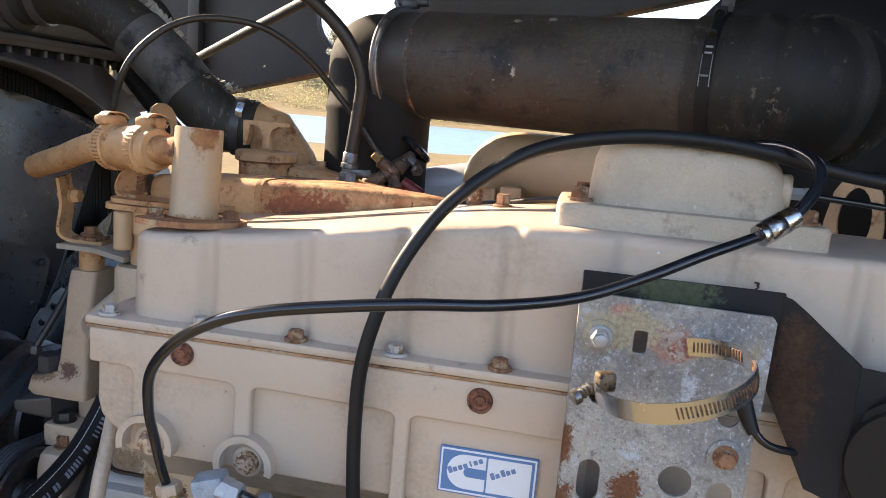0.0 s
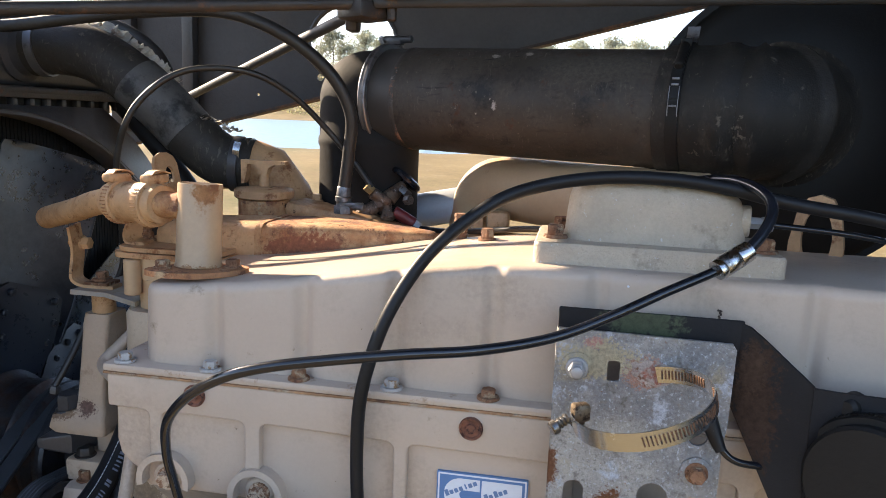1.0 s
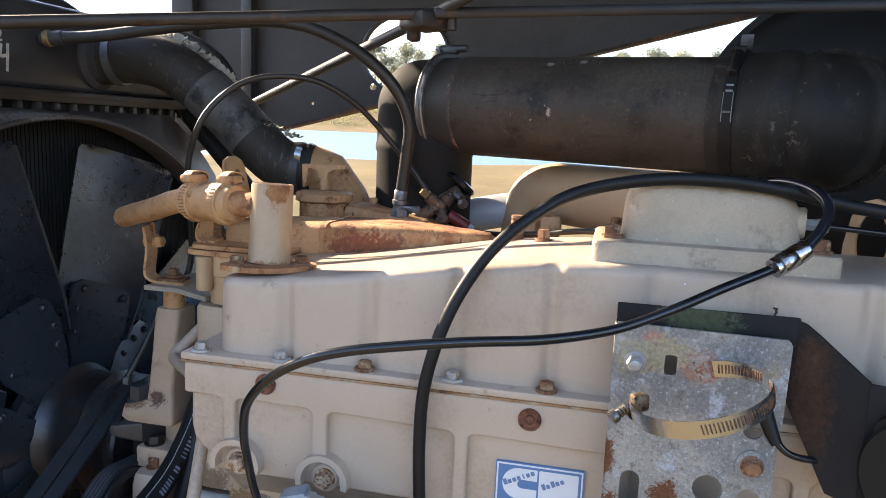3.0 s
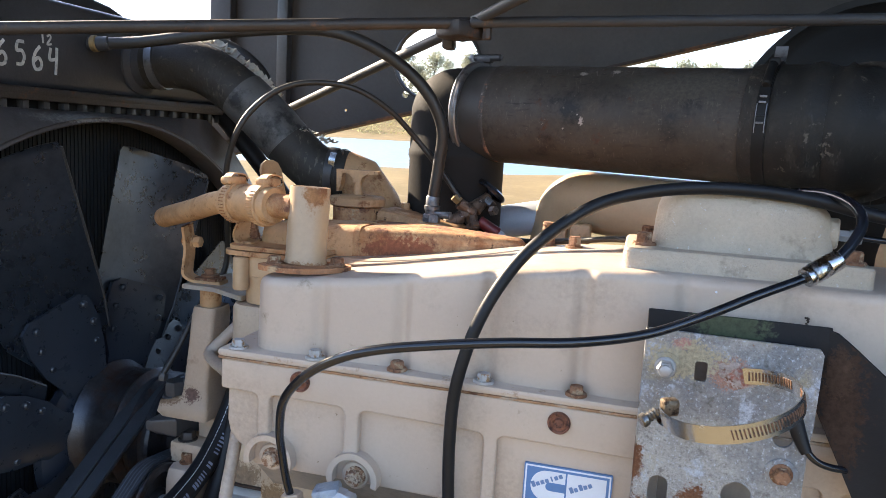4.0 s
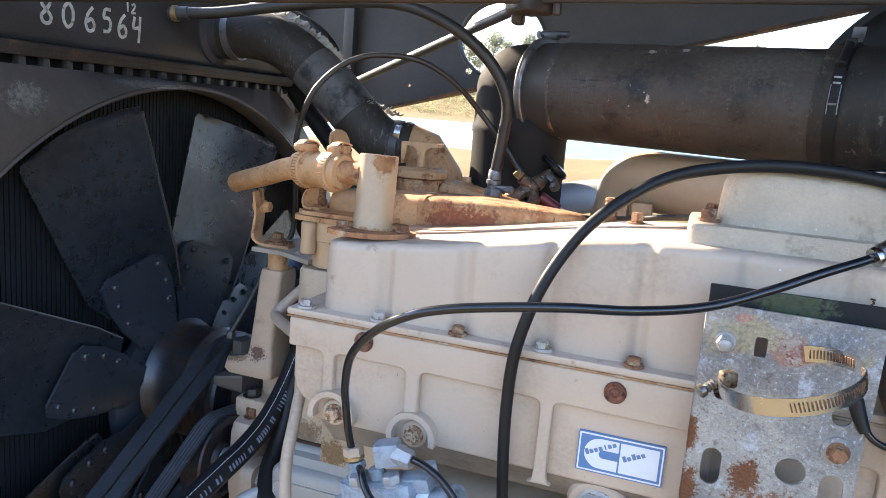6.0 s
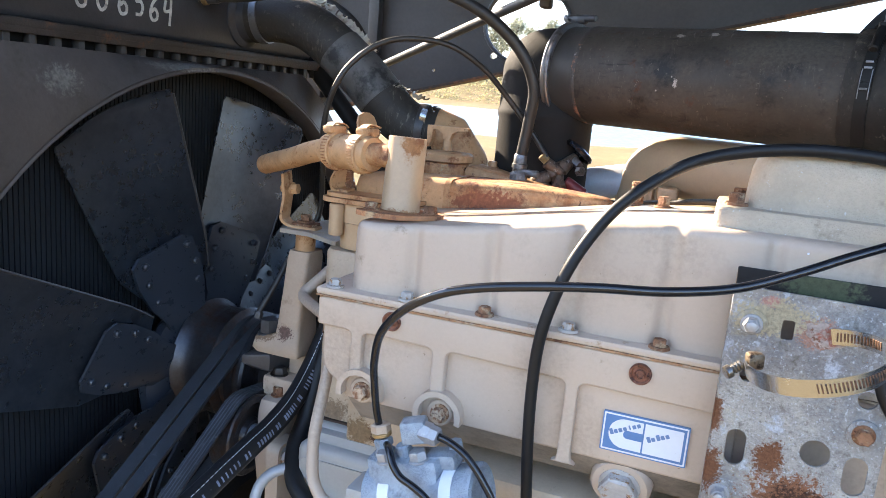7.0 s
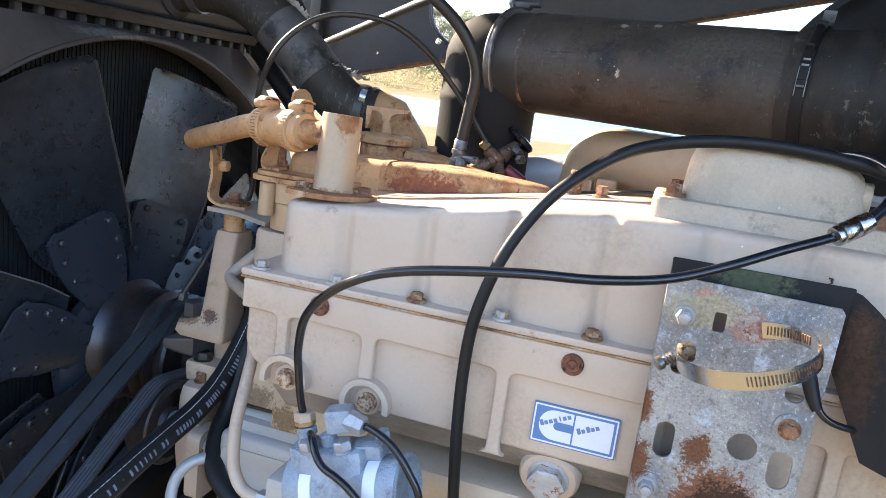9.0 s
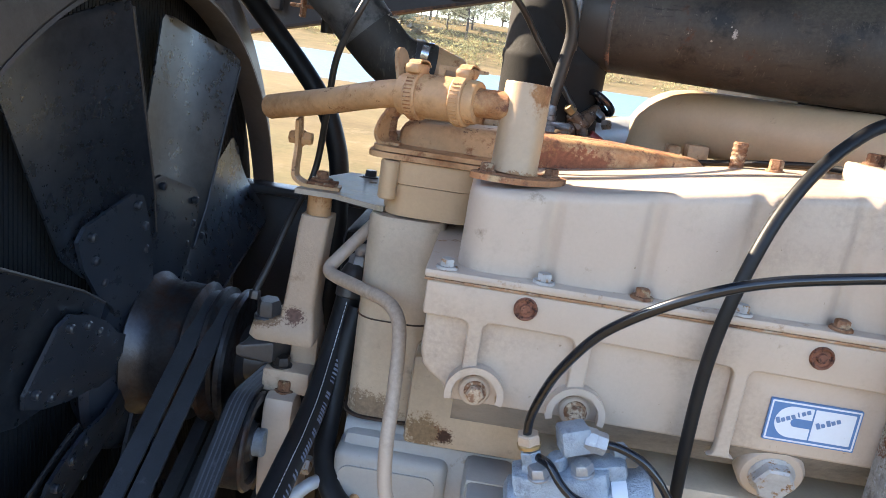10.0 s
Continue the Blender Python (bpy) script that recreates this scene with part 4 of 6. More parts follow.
tube(bm, [(-0.50, 1.072, 1.502), (-0.445, 1.080, 1.505), (-0.436, 1.081, 1.503), (-0.402, 1.086, 1.455), (-0.398, 1.087, 1.44)], lambda f: 0.0365 + 0.008 * f, 28, smooth=False)
part("elbow", bm, tan_old_lit, out)
bm = B()
tube(bm, [(-0.4585, 1.078, 1.5045), (-0.4515, 1.079, 1.5047)], 0.0424, 32, 3)
strap(bm, [(-0.462, 1.037, 1.515), (-0.460, 1.033, 1.528), (-0.458, 1.037, 1.541)], (1, 0, 0), 0.011, 0.002)
part("hose_band", bm, clamp_steel, out, "bright clamp band on the hose end")
bm = B()
box(bm, (-0.372, 1.075, 1.4495), (0.09, 0.10, 0.014), 0.005)
box(bm, (-0.30, 1.02, 1.443), (0.13, 0.07, 0.022), 0.008, Matrix.Rotation(radians(8), 4, "Y"))
part("base_flange", bm, tan_old_lit, out)
bm = B()
hexa(bm, (-0.338, 1.05, 1.4565), (0, 0, 1), 0.013, 0.009, 0.01, 0.003)
part("bolt", bm, tan_old_lit, out)

rh = thing("radiator_hose", "thick black rubber radiator hose with a frayed sleeve", "hose", (-0.62, 1.05, 1.5))
bm = B()
tube(bm, [(-0.79, 1.03, 1.668), (-0.745, 1.033, 1.672), (-0.69, 1.038, 1.662), (-0.635, 1.043, 1.630), (-0.58, 1.048, 1.585), (-0.535, 1.055, 1.54), (-0.50, 1.065, 1.512), (-0.452, 1.076, 1.504)], 0.0405, 32, 7)
part("hose", bm, hose_rubber, rh, angle=70)
bm = B()
tube(bm, [(-0.628, 1.0435, 1.626), (-0.58, 1.048, 1.585), (-0.548, 1.053, 1.552)], 0.0418, 32, 7)
part("sleeve", bm, taped, rh, "greyish taped sleeve")
bm = B()
tube(bm, [(-0.481, 1.0705, 1.506), (-0.468, 1.073, 1.505)], 0.0435, 32, 3)
part("clamp", bm, black_paint, rh, "dark metal hose clamp")
bm = B()
tube(bm, [(-0.779, 1.0305, 1.669), (-0.766, 1.0315, 1.6705)], 0.0428, 32, 3)
part("clamp", bm, dull_band, rh, "dull metal hose clamp")
bm = B()
rng = random.Random(14)
ridge = glide([(-0.755, 1.045, 1.7135), (-0.69, 1.052, 1.7045), (-0.645, 1.058, 1.679), (-0.60, 1.062, 1.644), (-0.575, 1.064, 1.620)], 16)
rows = []
for i, c in enumerate(ridge):
    rows.append((bm.verts.new(c + Vector((0.0, -0.017 + rng.uniform(-0.006, 0.004), -0.0015))), bm.verts.new(c + Vector((0.0, 0.0, 0.0032))), bm.verts.new(c + Vector((rng.uniform(-0.003, 0.003), 0.016 + rng.uniform(-0.004, 0.004), 0.009 + rng.uniform(0, 0.007))))))
for a, b in zip(rows[:-1], rows[1:]):
    for q in (0, 1):
        bm.faces.new((a[q], a[q + 1], b[q + 1], b[q]))
for i in range(160):
    c = ridge[rng.randrange(len(ridge) - 1)] + Vector((rng.gauss(0, 0.003), rng.gauss(0.002, 0.007), rng.uniform(0.0, 0.004)))
    a = rng.uniform(0, 6.28)
    s = rng.uniform(0.004, 0.009)
    t = Vector((math.cos(a), math.sin(a), rng.uniform(0.0, 0.6))) * s
    w = Vector((-math.sin(a), math.cos(a), 0)) * s * 0.4
    bm.faces.new([bm.verts.new(p) for p in (c - w, c + w, c + t + w * 0.4, c + t - w * 0.3)])
part("frayed_seam", bm, material("pale_frayed_cloth", (0.50, 0.46, 0.39), 0.95, vary=0.3, bump=0.0), rh, "pale frayed seam along the hose")
bm = B()
rng = random.Random(4)
for i in range(90):
    f = rng.random()
    x = -0.555 + f * 0.085
    y = 1.056 + 0.02 * rng.uniform(-1, 1)
    z = 1.548 + 0.0415 - 0.40 * (x + 0.545) * 1.05 - 0.006 * abs(y - 1.056) / 0.02
    c = Vector((x, y, z))
    a = rng.uniform(0, 6.28)
    s = rng.uniform(0.004, 0.010)
    t = Vector((math.cos(a), math.sin(a), rng.uniform(0.1, 0.8))) * s
    w = Vector((-math.sin(a), math.cos(a), 0)) * s * 0.5
    vs = [bm.verts.new(p) for p in (c - w, c + w, c + t + w * 0.4, c + t - w * 0.3)]
    bm.faces.new(vs)
part("frayed_edge", bm, material("frayed_cloth", (0.52, 0.49, 0.43), 0.95, vary=0.3, bump=0.0), rh, "pale frayed threads")

# ---- shut-off valve, sender and casting by the outlet ----
val = thing("shutoff_valve", "small bronze shut-off valve with a black hand wheel", "valve", (-0.22, 1.04, 1.44))
bm = B()
rod(bm, (-0.262, 1.02, 1.442), (-0.225, 1.04, 1.468), 0.0105, seg=16)
rod(bm, (-0.225, 1.04, 1.468), (-0.205, 1.055, 1.49), 0.0125, 0.007, 16)
hexa(bm, (-0.240, 1.032, 1.457), (0.75, 0.4, 0.5), 0.027, 0.009)
rod(bm, (-0.226, 1.036, 1.462), (-0.219, 1.022, 1.438), 0.008, seg=12)
hexa(bm, (-0.221, 1.026, 1.446), (0.3, -0.5, -0.8), 0.019, 0.007)
rod(bm, (-0.245, 1.022, 1.478), (-0.222, 1.036, 1.463), 0.009, seg=12)
hexa(bm, (-0.253, 1.02, 1.436), (0.75, 0.4, 0.5), 0.022, 0.012)
part("body", bm, material("weathered_bronze", (0.17, 0.115, 0.08), 0.5, 0.45, vary=0.35, scale=60, fine=300, bump=0.35, stains=(((0.05, 0.035, 0.03), 70, 0.52, 0.62, 0.7), ((0.42, 0.40, 0.38), 110, 0.62, 0.66, 0.4))), val)
bm = B()
d = Vector((0.55, 0.3, 0.75))
c = Vector((-0.203, 1.06, 1.497))
m = Matrix.Translation(c) @ frame_of(d)
tube(bm, [m @ Vector((0.0215 * math.cos(a * math.pi / 8), 0.0215 * math.sin(a * math.pi / 8), 0)) for a in range(17)], 0.0050, 8, smooth=False)
for a in range(4):
    rod(bm, m @ Vector((0, 0, 0)), m @ Vector((0.018 * math.cos(a * math.pi / 2), 0.018 * math.sin(a * math.pi / 2), 0)), 0.0026, seg=8)
rod(bm, m @ Vector((0, 0, -0.008)), m @ Vector((0, 0, 0.005)), 0.005, seg=10)
part("hand_wheel", bm, gloss_hose, val, "black hand wheel")
bm = B()
rod(bm, (-0.214, 1.034, 1.452), (-0.184, 1.04, 1.434), 0.0088, seg=16)
part("red_sleeve", bm, red_m, val, "faded red sleeve")
bm = B()
hexa(bm, (-0.186, 1.04, 1.434), (0.8, 0.1, -0.55), 0.014, 0.012)
part("nut", bm, zinc, val)
bm = B()
hexa(bm, (-0.206, 1.05, 1.476), (0.55, 0.3, 0.75), 0.020, 0.010)
hexa(bm, (-0.196, 1.036, 1.468), (0.7, -0.5, 0.2), 0.013, 0.010)
part("bonnet_nut", bm, dark_chrome, val)
bm = B()
hexa(bm, (-0.243, 1.0195, 1.4805), (-0.8, -0.35, 0.7), 0.013, 0.012)
part("hose_nut", bm, brass, val, "brass hose nut")
cast = thing("valve_casting", "tan sloping casting carrying the valves", "engine part", (-0.27, 1.02, 1.42))
bm = B()
loops = []
for x, w, z in ((-0.36, 0.03, 1.452), (-0.30, 0.035, 1.452), (-0.26, 0.03, 1.448), (-0.22, 0.022, 1.438), (-0.17, 0.016, 1.428)):
    loops.append([(x, 1.02 + y, zz) for y, zz in rounded(-w, 1.40, w, z, 0.006, 3)])
loft(bm, loops)
part("casting", bm, tan_old_lit, cast)
snd = thing("hose_adapter", "corroded metal adapter for the upper hose", "fitting", (-0.276, 0.994, 1.44))
bm = B()
hexa(bm, (-0.278, 0.994, 1.449), (0, 0, 1), 0.024, 0.012)
rod(bm, (-0.278, 0.994, 1.46), (-0.278, 0.994, 1.478), 0.008, seg=14)
hexa(bm, (-0.278, 0.994, 1.470), (0, 0, 1), 0.018, 0.010)
rod(bm, (-0.278, 0.994, 1.462), (-0.245, 0.985, 1.460), 0.005, seg=10)
part("adapter", bm, material("corroded_metal", (0.20, 0.19, 0.185), 0.5, 0.5, vary=0.3, scale=60, fine=300, bump=0.25, stains=(((0.45, 0.44, 0.42), 90, 0.6, 0.68, 0.6),)), snd)

tubeg = thing("grey_tube", "pale grey painted tube behind the engine", "tube", (-0.18, 1.16, 1.40))
bm = B()
tube(bm, [(-0.40, 1.17, 1.40), (-0.26, 1.165, 1.425), (-0.16, 1.16, 1.448), (-0.05, 1.15, 1.468), (0.1, 1.14, 1.478)], 0.028, 24, 5)
part("tube", bm, grey_pipe, tubeg)

# ---- oil filler stand pipe and coolant cross pipe ----
sp = thing("filler_pipe", "tan upright filler pipe on a rusty flange", "pipe", (-0.324, 0.664, 1.42))
bm = B()
lathe(bm, (-0.324, 0.664, 1.431), (0.02, 0.05, 1), [(0, 0.0235), (0.004, 0.0222), (0.081, 0.0218), (0.083, 0.0212), (0.083, 0.0195), (0.03, 0.0195), (0.03, 0.0)], 36)
part("pipe", bm, material("pipe_tan", (0.45, 0.315, 0.195), 0.42, vary=0.09, scale=12, fine=220, bump=0.08, stains=(((0.33, 0.25, 0.17), 40, 0.66, 0.78, 0.7),),
     spots=(((0.38, 0.18, 0.075), (-0.304, 0.646, 1.512), (0.030, 0.036, 0.040), 16, 0.9), ((0.26, 0.11, 0.05), (-0.300, 0.650, 1.520), (0.026, 0.03, 0.022), 22, 0.9), ((0.36, 0.19, 0.09), (-0.324, 0.65, 1.430), (0.034, 0.034, 0.008), 70, 0.9))), sp)
bm = B()
ang = math.atan2(0.040, 0.083)
loz = []
for k in range(36):
    a = 2 * math.pi * k / 36
    loz.append((0.0295 * math.cos(a) + (0.020 if math.cos(a) > 0 else -0.020) * abs(math.cos(a)) ** 0.5, 0.0285 * math.sin(a) * (1 - 0.35 * abs(math.cos(a)))))
plate(bm, loz, [], 0.0055, Matrix.Translation((-0.3185, 0.652, 1.4255)) @ Matrix.Rotation(ang, 4, "Z"))
part("flange", bm, material("orange_rust_flange", (0.44, 0.20, 0.09), 0.75, vary=0.3, scale=30, fine=300, bump=0.3, stains=(((0.16, 0.07, 0.04), 40, 0.52, 0.62, 0.9), ((0.52, 0.36, 0.21), 30, 0.58, 0.66, 0.7))), sp, "rusty lozenge flange")
for x, y in ((-0.349, 0.640), (-0.288, 0.667)):
    bm = B()
    hexa(bm, (x, y, 1.431), (0, 0, 1), 0.0125, 0.0065, 0.0088, 0.002)
    part("bolt", bm, rust_m, sp)

cp = thing("coolant_pipe", "tan bent coolant pipe joined by a clamped hose", "pipe", (-0.5, 0.74, 1.44))
bm = B()
tube(bm, [(-0.602, 0.803, 1.446), (-0.575, 0.783, 1.453), (-0.52, 0.747, 1.467), (-0.475, 0.717, 1.480), (-0.445, 0.703, 1.4865), (-0.42, 0.694, 1.4885)], 0.0138, 22, 6)
part("pipe", bm, tan_old_lit, cp)
bm = B()
rod(bm, (-0.39, 0.68, 1.489), (-0.335, 0.662, 1.491), 0.0135, seg=22)
part("stub", bm, tan_rusty, cp, "rusty stub pipe")
a, b = Vector((-0.442, 0.7015, 1.487)), Vector((-0.366, 0.672, 1.4895))
bm = B()
nn = (b - a).length
lathe(bm, a, b - a, [(0, 0.0150), (0, 0.0195), (0.003, 0.0205), (0.03, 0.0212), (0.048, 0.0212), (nn - 0.003, 0.0205), (nn, 0.0195), (nn, 0.0150)], 32)
part("hose", bm, tan_old_lit, cp, "painted rubber hose")
for f in (0.13, 0.72):
    p = a.lerp(b, f)
    ax = (b - a).normalized()
    band = B()
    lathe(band, p, ax, [(0, 0.0205), (0, 0.0232), (0.001, 0.0240), (0.0115, 0.0240), (0.0125, 0.0232), (0.0125, 0.0205)], 40)
    ob = part("hose_clamp", band, tan_old_lit, cp, "painted worm-drive clamp")
    bm = B()
    up = Vector((0, 0, 1)) - ax * ax.z
    q = p + ax * 0.006 + up * 0.0245 + ax.cross(up) * (0.006 if f < 0.5 else -0.004)
    fr = Matrix((ax.cross(up), ax, up)).transposed().to_4x4()
    tg = ax.cross(up)
    box(bm, q + up * 0.001, (0.028, 0.015, 0.010), 0.004, fr)
    if f < 0.5:
        strap(bm, [q + tg * 0.010 - up * 0.004, q + tg * 0.006 + up * 0.007, q - tg * 0.004 + up * 0.0085, q - tg * 0.012 + up * 0.007, q - tg * 0.017 + up * 0.003], ax, 0.0125, 0.0016)
    else:
        strap(bm, [q + tg * 0.012 - up * 0.006, q + tg * 0.006 + up * 0.006, q - tg * 0.004 + up * 0.009, q - tg * 0.016 + up * 0.006], ax, 0.0125, 0.0016)
    part("housing", bm, tan_old_lit, ob)
    bm = B()
    s = q + ax.cross(up) * (-0.010)
    hexa(bm, s + ax.cross(up) * 0.001, -ax.cross(up), 0.0085, 0.007, 0.0062, 0.0015)
    part("screw", bm, steel, ob)
    for k in range(15):
        ang = radians(-85 + k * 9)
        d = ax.cross(up) * math.cos(ang) + up * math.sin(ang)
        bm = B()
        box(bm, p + ax * 0.006 + d * 0.0242, (0.0011, 0.0075, 0.0012), 0, Matrix((ax.cross(d), ax, d)).transposed().to_4x4())
        part("ridge", bm, tan_rusty, ob)

st = thing("pipe_strap", "tan painted strap holding the coolant pipe", "bracket", (-0.565, 0.82, 1.36))
bm = B()
strap(bm, [(-0.569, 0.806, 1.438), (-0.569, 0.812, 1.405), (-0.569, 0.808, 1.382), (-0.567, 0.806, 1.370), (-0.556, 0.808, 1.3635), (-0.54, 0.81, 1.3625), (-0.515, 0.812, 1.3625)], (0, 1, 0), 0.022, 0.004, 5)
part("strap", bm, tan_old_lit, st)
bm = B()
hexa(bm, (-0.566, 0.818, 1.414), (1, 0, 0), 0.014, 0.009, 0.0095, 0.002)
hexa(bm, (-0.572, 0.818, 1.414), (-1, 0, 0), 0.014, 0.010)
part("bolt", bm, tan_old_lit, st)
bm = B()
box(bm, (-0.536, 0.812, 1.3665), (0.032, 0.028, 0.004), 0.001)
hexa(bm, (-0.538, 0.815, 1.3685), (0, 0, 1), 0.0135, 0.008, 0.0125, 0.003)
part("foot_bolt", bm, rust_m, st, "rusty foot bolt and washer")

upright_m = material("pale_tan_casting", (0.45, 0.34, 0.25), 0.55, vary=0.1, scale=14, fine=260, bump=0.25, stains=(((0.30, 0.20, 0.14), 22, 0.58, 0.74, 0.8),), spots=(((0.16, 0.09, 0.07), (-0.55, 0.79, 1.205), (0.020, 0.03, 0.016), 90, 0.8), ((0.24, 0.15, 0.09), (-0.585, 0.80, 1.195), (0.04, 0.04, 0.014), 60, 0.8)))
sup = thing("support_bracket", "tan cast upright bracket with a flat top plate", "bracket", (-0.55, 0.82, 1.12))
bm = B()
out = [(-0.562, 0.785), (-0.515, 0.785), (-0.455, 0.755), (-0.448, 0.86), (-0.47, 0.96), (-0.53, 0.955), (-0.548, 0.90)]
plate(bm, out, [disc(-0.49, 0.90, 0.006, 12), disc(-0.51, 0.93, 0.005, 10)], 0.006, Matrix.Translation((0, 0, 1.3545)))
part("top_plate", bm, material("worn_tan_plate", (0.37, 0.335, 0.29), 0.45, 0.15, vary=0.12, scale=30, fine=240, bump=0.1, stains=(((0.5, 0.41, 0.3), 30, 0.5, 0.62, 0.5),)), sup)
bm = B()
hexa(bm, (-0.50, 0.935, 1.3605), (0, 0, 1), 0.014, 0.008, 0.0105, 0.002)
part("bolt", bm, black_paint, sup, "dark hexagon bolt")
bm = B()
rod(bm, (-0.539, 0.818, 1.325), (-0.539, 0.818, 1.3545), 0.0145, seg=20)
part("boss", bm, tan_old_lit, sup)
bm = B()
loops = []
for z, x0_, x1_, ya, yb in ((1.327, -0.556, -0.521, 0.800, 0.84), (1.315, -0.558, -0.522, 0.798, 0.845), (1.26, -0.562, -0.526, 0.795, 0.845), (1.215, -0.566, -0.528, 0.792, 0.845), (1.200, -0.568, -0.526, 0.790, 0.845), (1.193, -0.598, -0.524, 0.784, 0.845), (1.176, -0.602, -0.522, 0.782, 0.845), (1.170, -0.596, -0.524, 0.784, 0.845)):
    loops.append([(x, y, z) for x, y in rounded(x0_, ya, x1_, yb, 0.006, 3)])
loft(bm, loops)
part("upright", bm, upright_m, sup)
bm = B()
hexa(bm, (-0.584, 0.803, 1.1925), (0, -0.05, 1), 0.025, 0.020, 0.0175, 0.005)
part("bolt", bm, black_paint, sup, "dark oily bolt")
bm = B()
box(bm, (-0.540, 0.835, 1.155), (0.035, 0.04, 0.05), 0.006)
box(bm, (-0.552, 0.812, 1.120), (0.058, 0.055, 0.030), 0.004)
part("block", bm, upright_m, sup)
bm = B()
hexa(bm, (-0.562, 0.800, 1.135), (0, 0, 1), 0.019, 0.010, 0.0135, 0.002)
part("bolt", bm, brown_bar, sup, "dark hexagon bolt")
bm = B()
arm_out = [(0.770, 1.114), (0.782, 1.118), (0.800, 1.114), (0.812, 1.10), (0.822, 1.06), (0.826, 1.02), (0.820, 0.985), (0.806, 0.968), (0.780, 0.968), (0.766, 0.985), (0.760, 1.02), (0.762, 1.06), (0.764, 1.10)]
plate(bm, [(y, z) for y, z in arm_out], [], 0.036, Matrix(((0, 0, 1, -0.570), (1, 0, 0, -0.005), (0, 1, 0, -0.008), (0, 0, 0, 1))))
bmesh.ops.bevel(bm, geom=[e for e in bm.edges if e.is_manifold and e.calc_face_angle(0) > 1.2], offset=0.004, segments=2, affect="EDGES", profile=0.5)
part("idler_arm", bm, tan, sup)
bm = B()
hexa(bm, (-0.552, 0.785, 1.108), (0, 0, 1), 0.015, 0.012, 0.0115, 0.003)
part("bolt", bm, rust_m, sup, "rusty adjuster bolt")
bm = B()
loops = [[(x, y, z) for y, z in rounded(0.735, 0.955, 0.79, 1.055, 0.012, 4)] for x in (-0.536, -0.516)]
loft(bm, loops)
part("lug", bm, tan, sup)
bm = B()
hexa(bm, (-0.517, 0.752, 1.035), (1, -0.1, 0), 0.020, 0.012, 0.014, 0.003)
part("lug_bolt", bm, painted_bolt, sup, "pale lug bolt")

# ---- steel tube along the head ----
stube = thing("steel_tube", "tan painted bent steel tube with a hexagon nut", "tube", (-0.4, 0.64, 1.08))
bm = B()
tube(bm, [(-0.455, 0.83, 1.345), (-0.478, 0.805, 1.318), (-0.503, 0.782, 1.287), (-0.510, 0.772, 1.276), (-0.500, 0.76, 1.272), (-0.465, 0.73, 1.272), (-0.432, 0.705, 1.270), (-0.417, 0.692, 1.258),
          (-0.411, 0.68, 1.235), (-0.408, 0.66, 1.19), (-0.407, 0.643, 1.145), (-0.404, 0.636, 1.11), (-0.398, 0.632, 1.085), (-0.382, 0.628, 1.068), (-0.355, 0.622, 1.067)], 0.0076, 16, 6)
part("tube", bm, tan, stube)
bm = B()
hexa(bm, (-0.357, 0.622, 1.067), (1, -0.15, 0.05), 0.021, 0.022)
rod(bm, (-0.337, 0.619, 1.068), (-0.318, 0.616, 1.069), 0.012, seg=6)
part("nut", bm, zinc, stube)

# ---- fuel solenoid valve ----
sol = thing("fuel_valve", "pale cast aluminium fuel valve with hexagon fittings", "valve", (-0.22, 0.55, 1.12))
V0, VD = Vector((-0.284, 0.560, 1.140)), Vector((1, -0.06, 0.27)).normalized()
VU = Vector((0, -0.12, 1))
VU = (VU - VD * VU.dot(VD)).normalized()
VM = Matrix((VD, VU.cross(VD), VU)).transposed().to_4x4()


def valve_at(a, y, z):
    return V0 + VD * a + VU.cross(VD) * y + VU * z


bm = B()
lathe(bm, V0, VD, [(0, 0.026), (0.004, 0.032), (0.118, 0.033), (0.121, 0.035), (0.127, 0.035), (0.129, 0.031), (0.122, 0.029), (0.122, 0.0)], 48)
part("body", bm, alu, sol)
for f, w in ((0.024, 0.013), (0.094, 0.013)):
    bm = B()
    lathe(bm, V0 + VD * f, VD, [(0, 0.0322), (0, 0.0338), (w, 0.0340), (w, 0.0322)], 48)
    part("band", bm, white_label, sol, "white paper band")
bm = B()
saddle = [(-0.008, -0.012), (0.006, -0.018), (0.050, -0.020), (0.072, -0.016), (0.078, 0.0), (0.072, 0.016), (0.050, 0.020), (0.006, 0.018), (-0.008, 0.012)]
loft(bm, [[valve_at(0.018 + x, y * k, z) for x, y in saddle] for z, k in ((0.020, 1.35), (0.030, 1.15), (0.036, 1.0), (0.044, 0.95), (0.046, 0.85))])
part("flange", bm, alu, sol, angle=50)
for a, y in ((0.034, -0.012), (0.071, -0.010)):
    bm = B()
    hexa(bm, valve_at(a, y, 0.0455), VU, 0.0165, 0.009, 0.0105, 0.002)
    part("bolt", bm, zinc, sol)
bm = B()
rod(bm, valve_at(0.051, 0.0, 0.045), valve_at(0.050, 0.0, 0.058), 0.0085, seg=14)
box(bm, (-0.2395, 0.552, 1.2265), (0.026, 0.024, 0.024), 0.003, Matrix.Rotation(radians(-14), 4, "Y") @ Matrix.Rotation(radians(12), 4, "Z"))
part("elbow_fitting", bm, alu, sol)
bm = B()
hexa(bm, (-0.230, 0.550, 1.2285), (1, -0.15, -0.05), 0.019, 0.010)
hexa(bm, (-0.2205, 0.5485, 1.228), (1, -0.15, -0.1), 0.017, 0.009)
part("hose_nut", bm, zinc, sol)
bm = B()
rod(bm, (-0.264, 0.552, 1.176), (-0.274, 0.552, 1.205), 0.0085, seg=14)
hexa(bm, (-0.267, 0.552, 1.186), (-0.32, 0.0, 1), 0.019, 0.013)
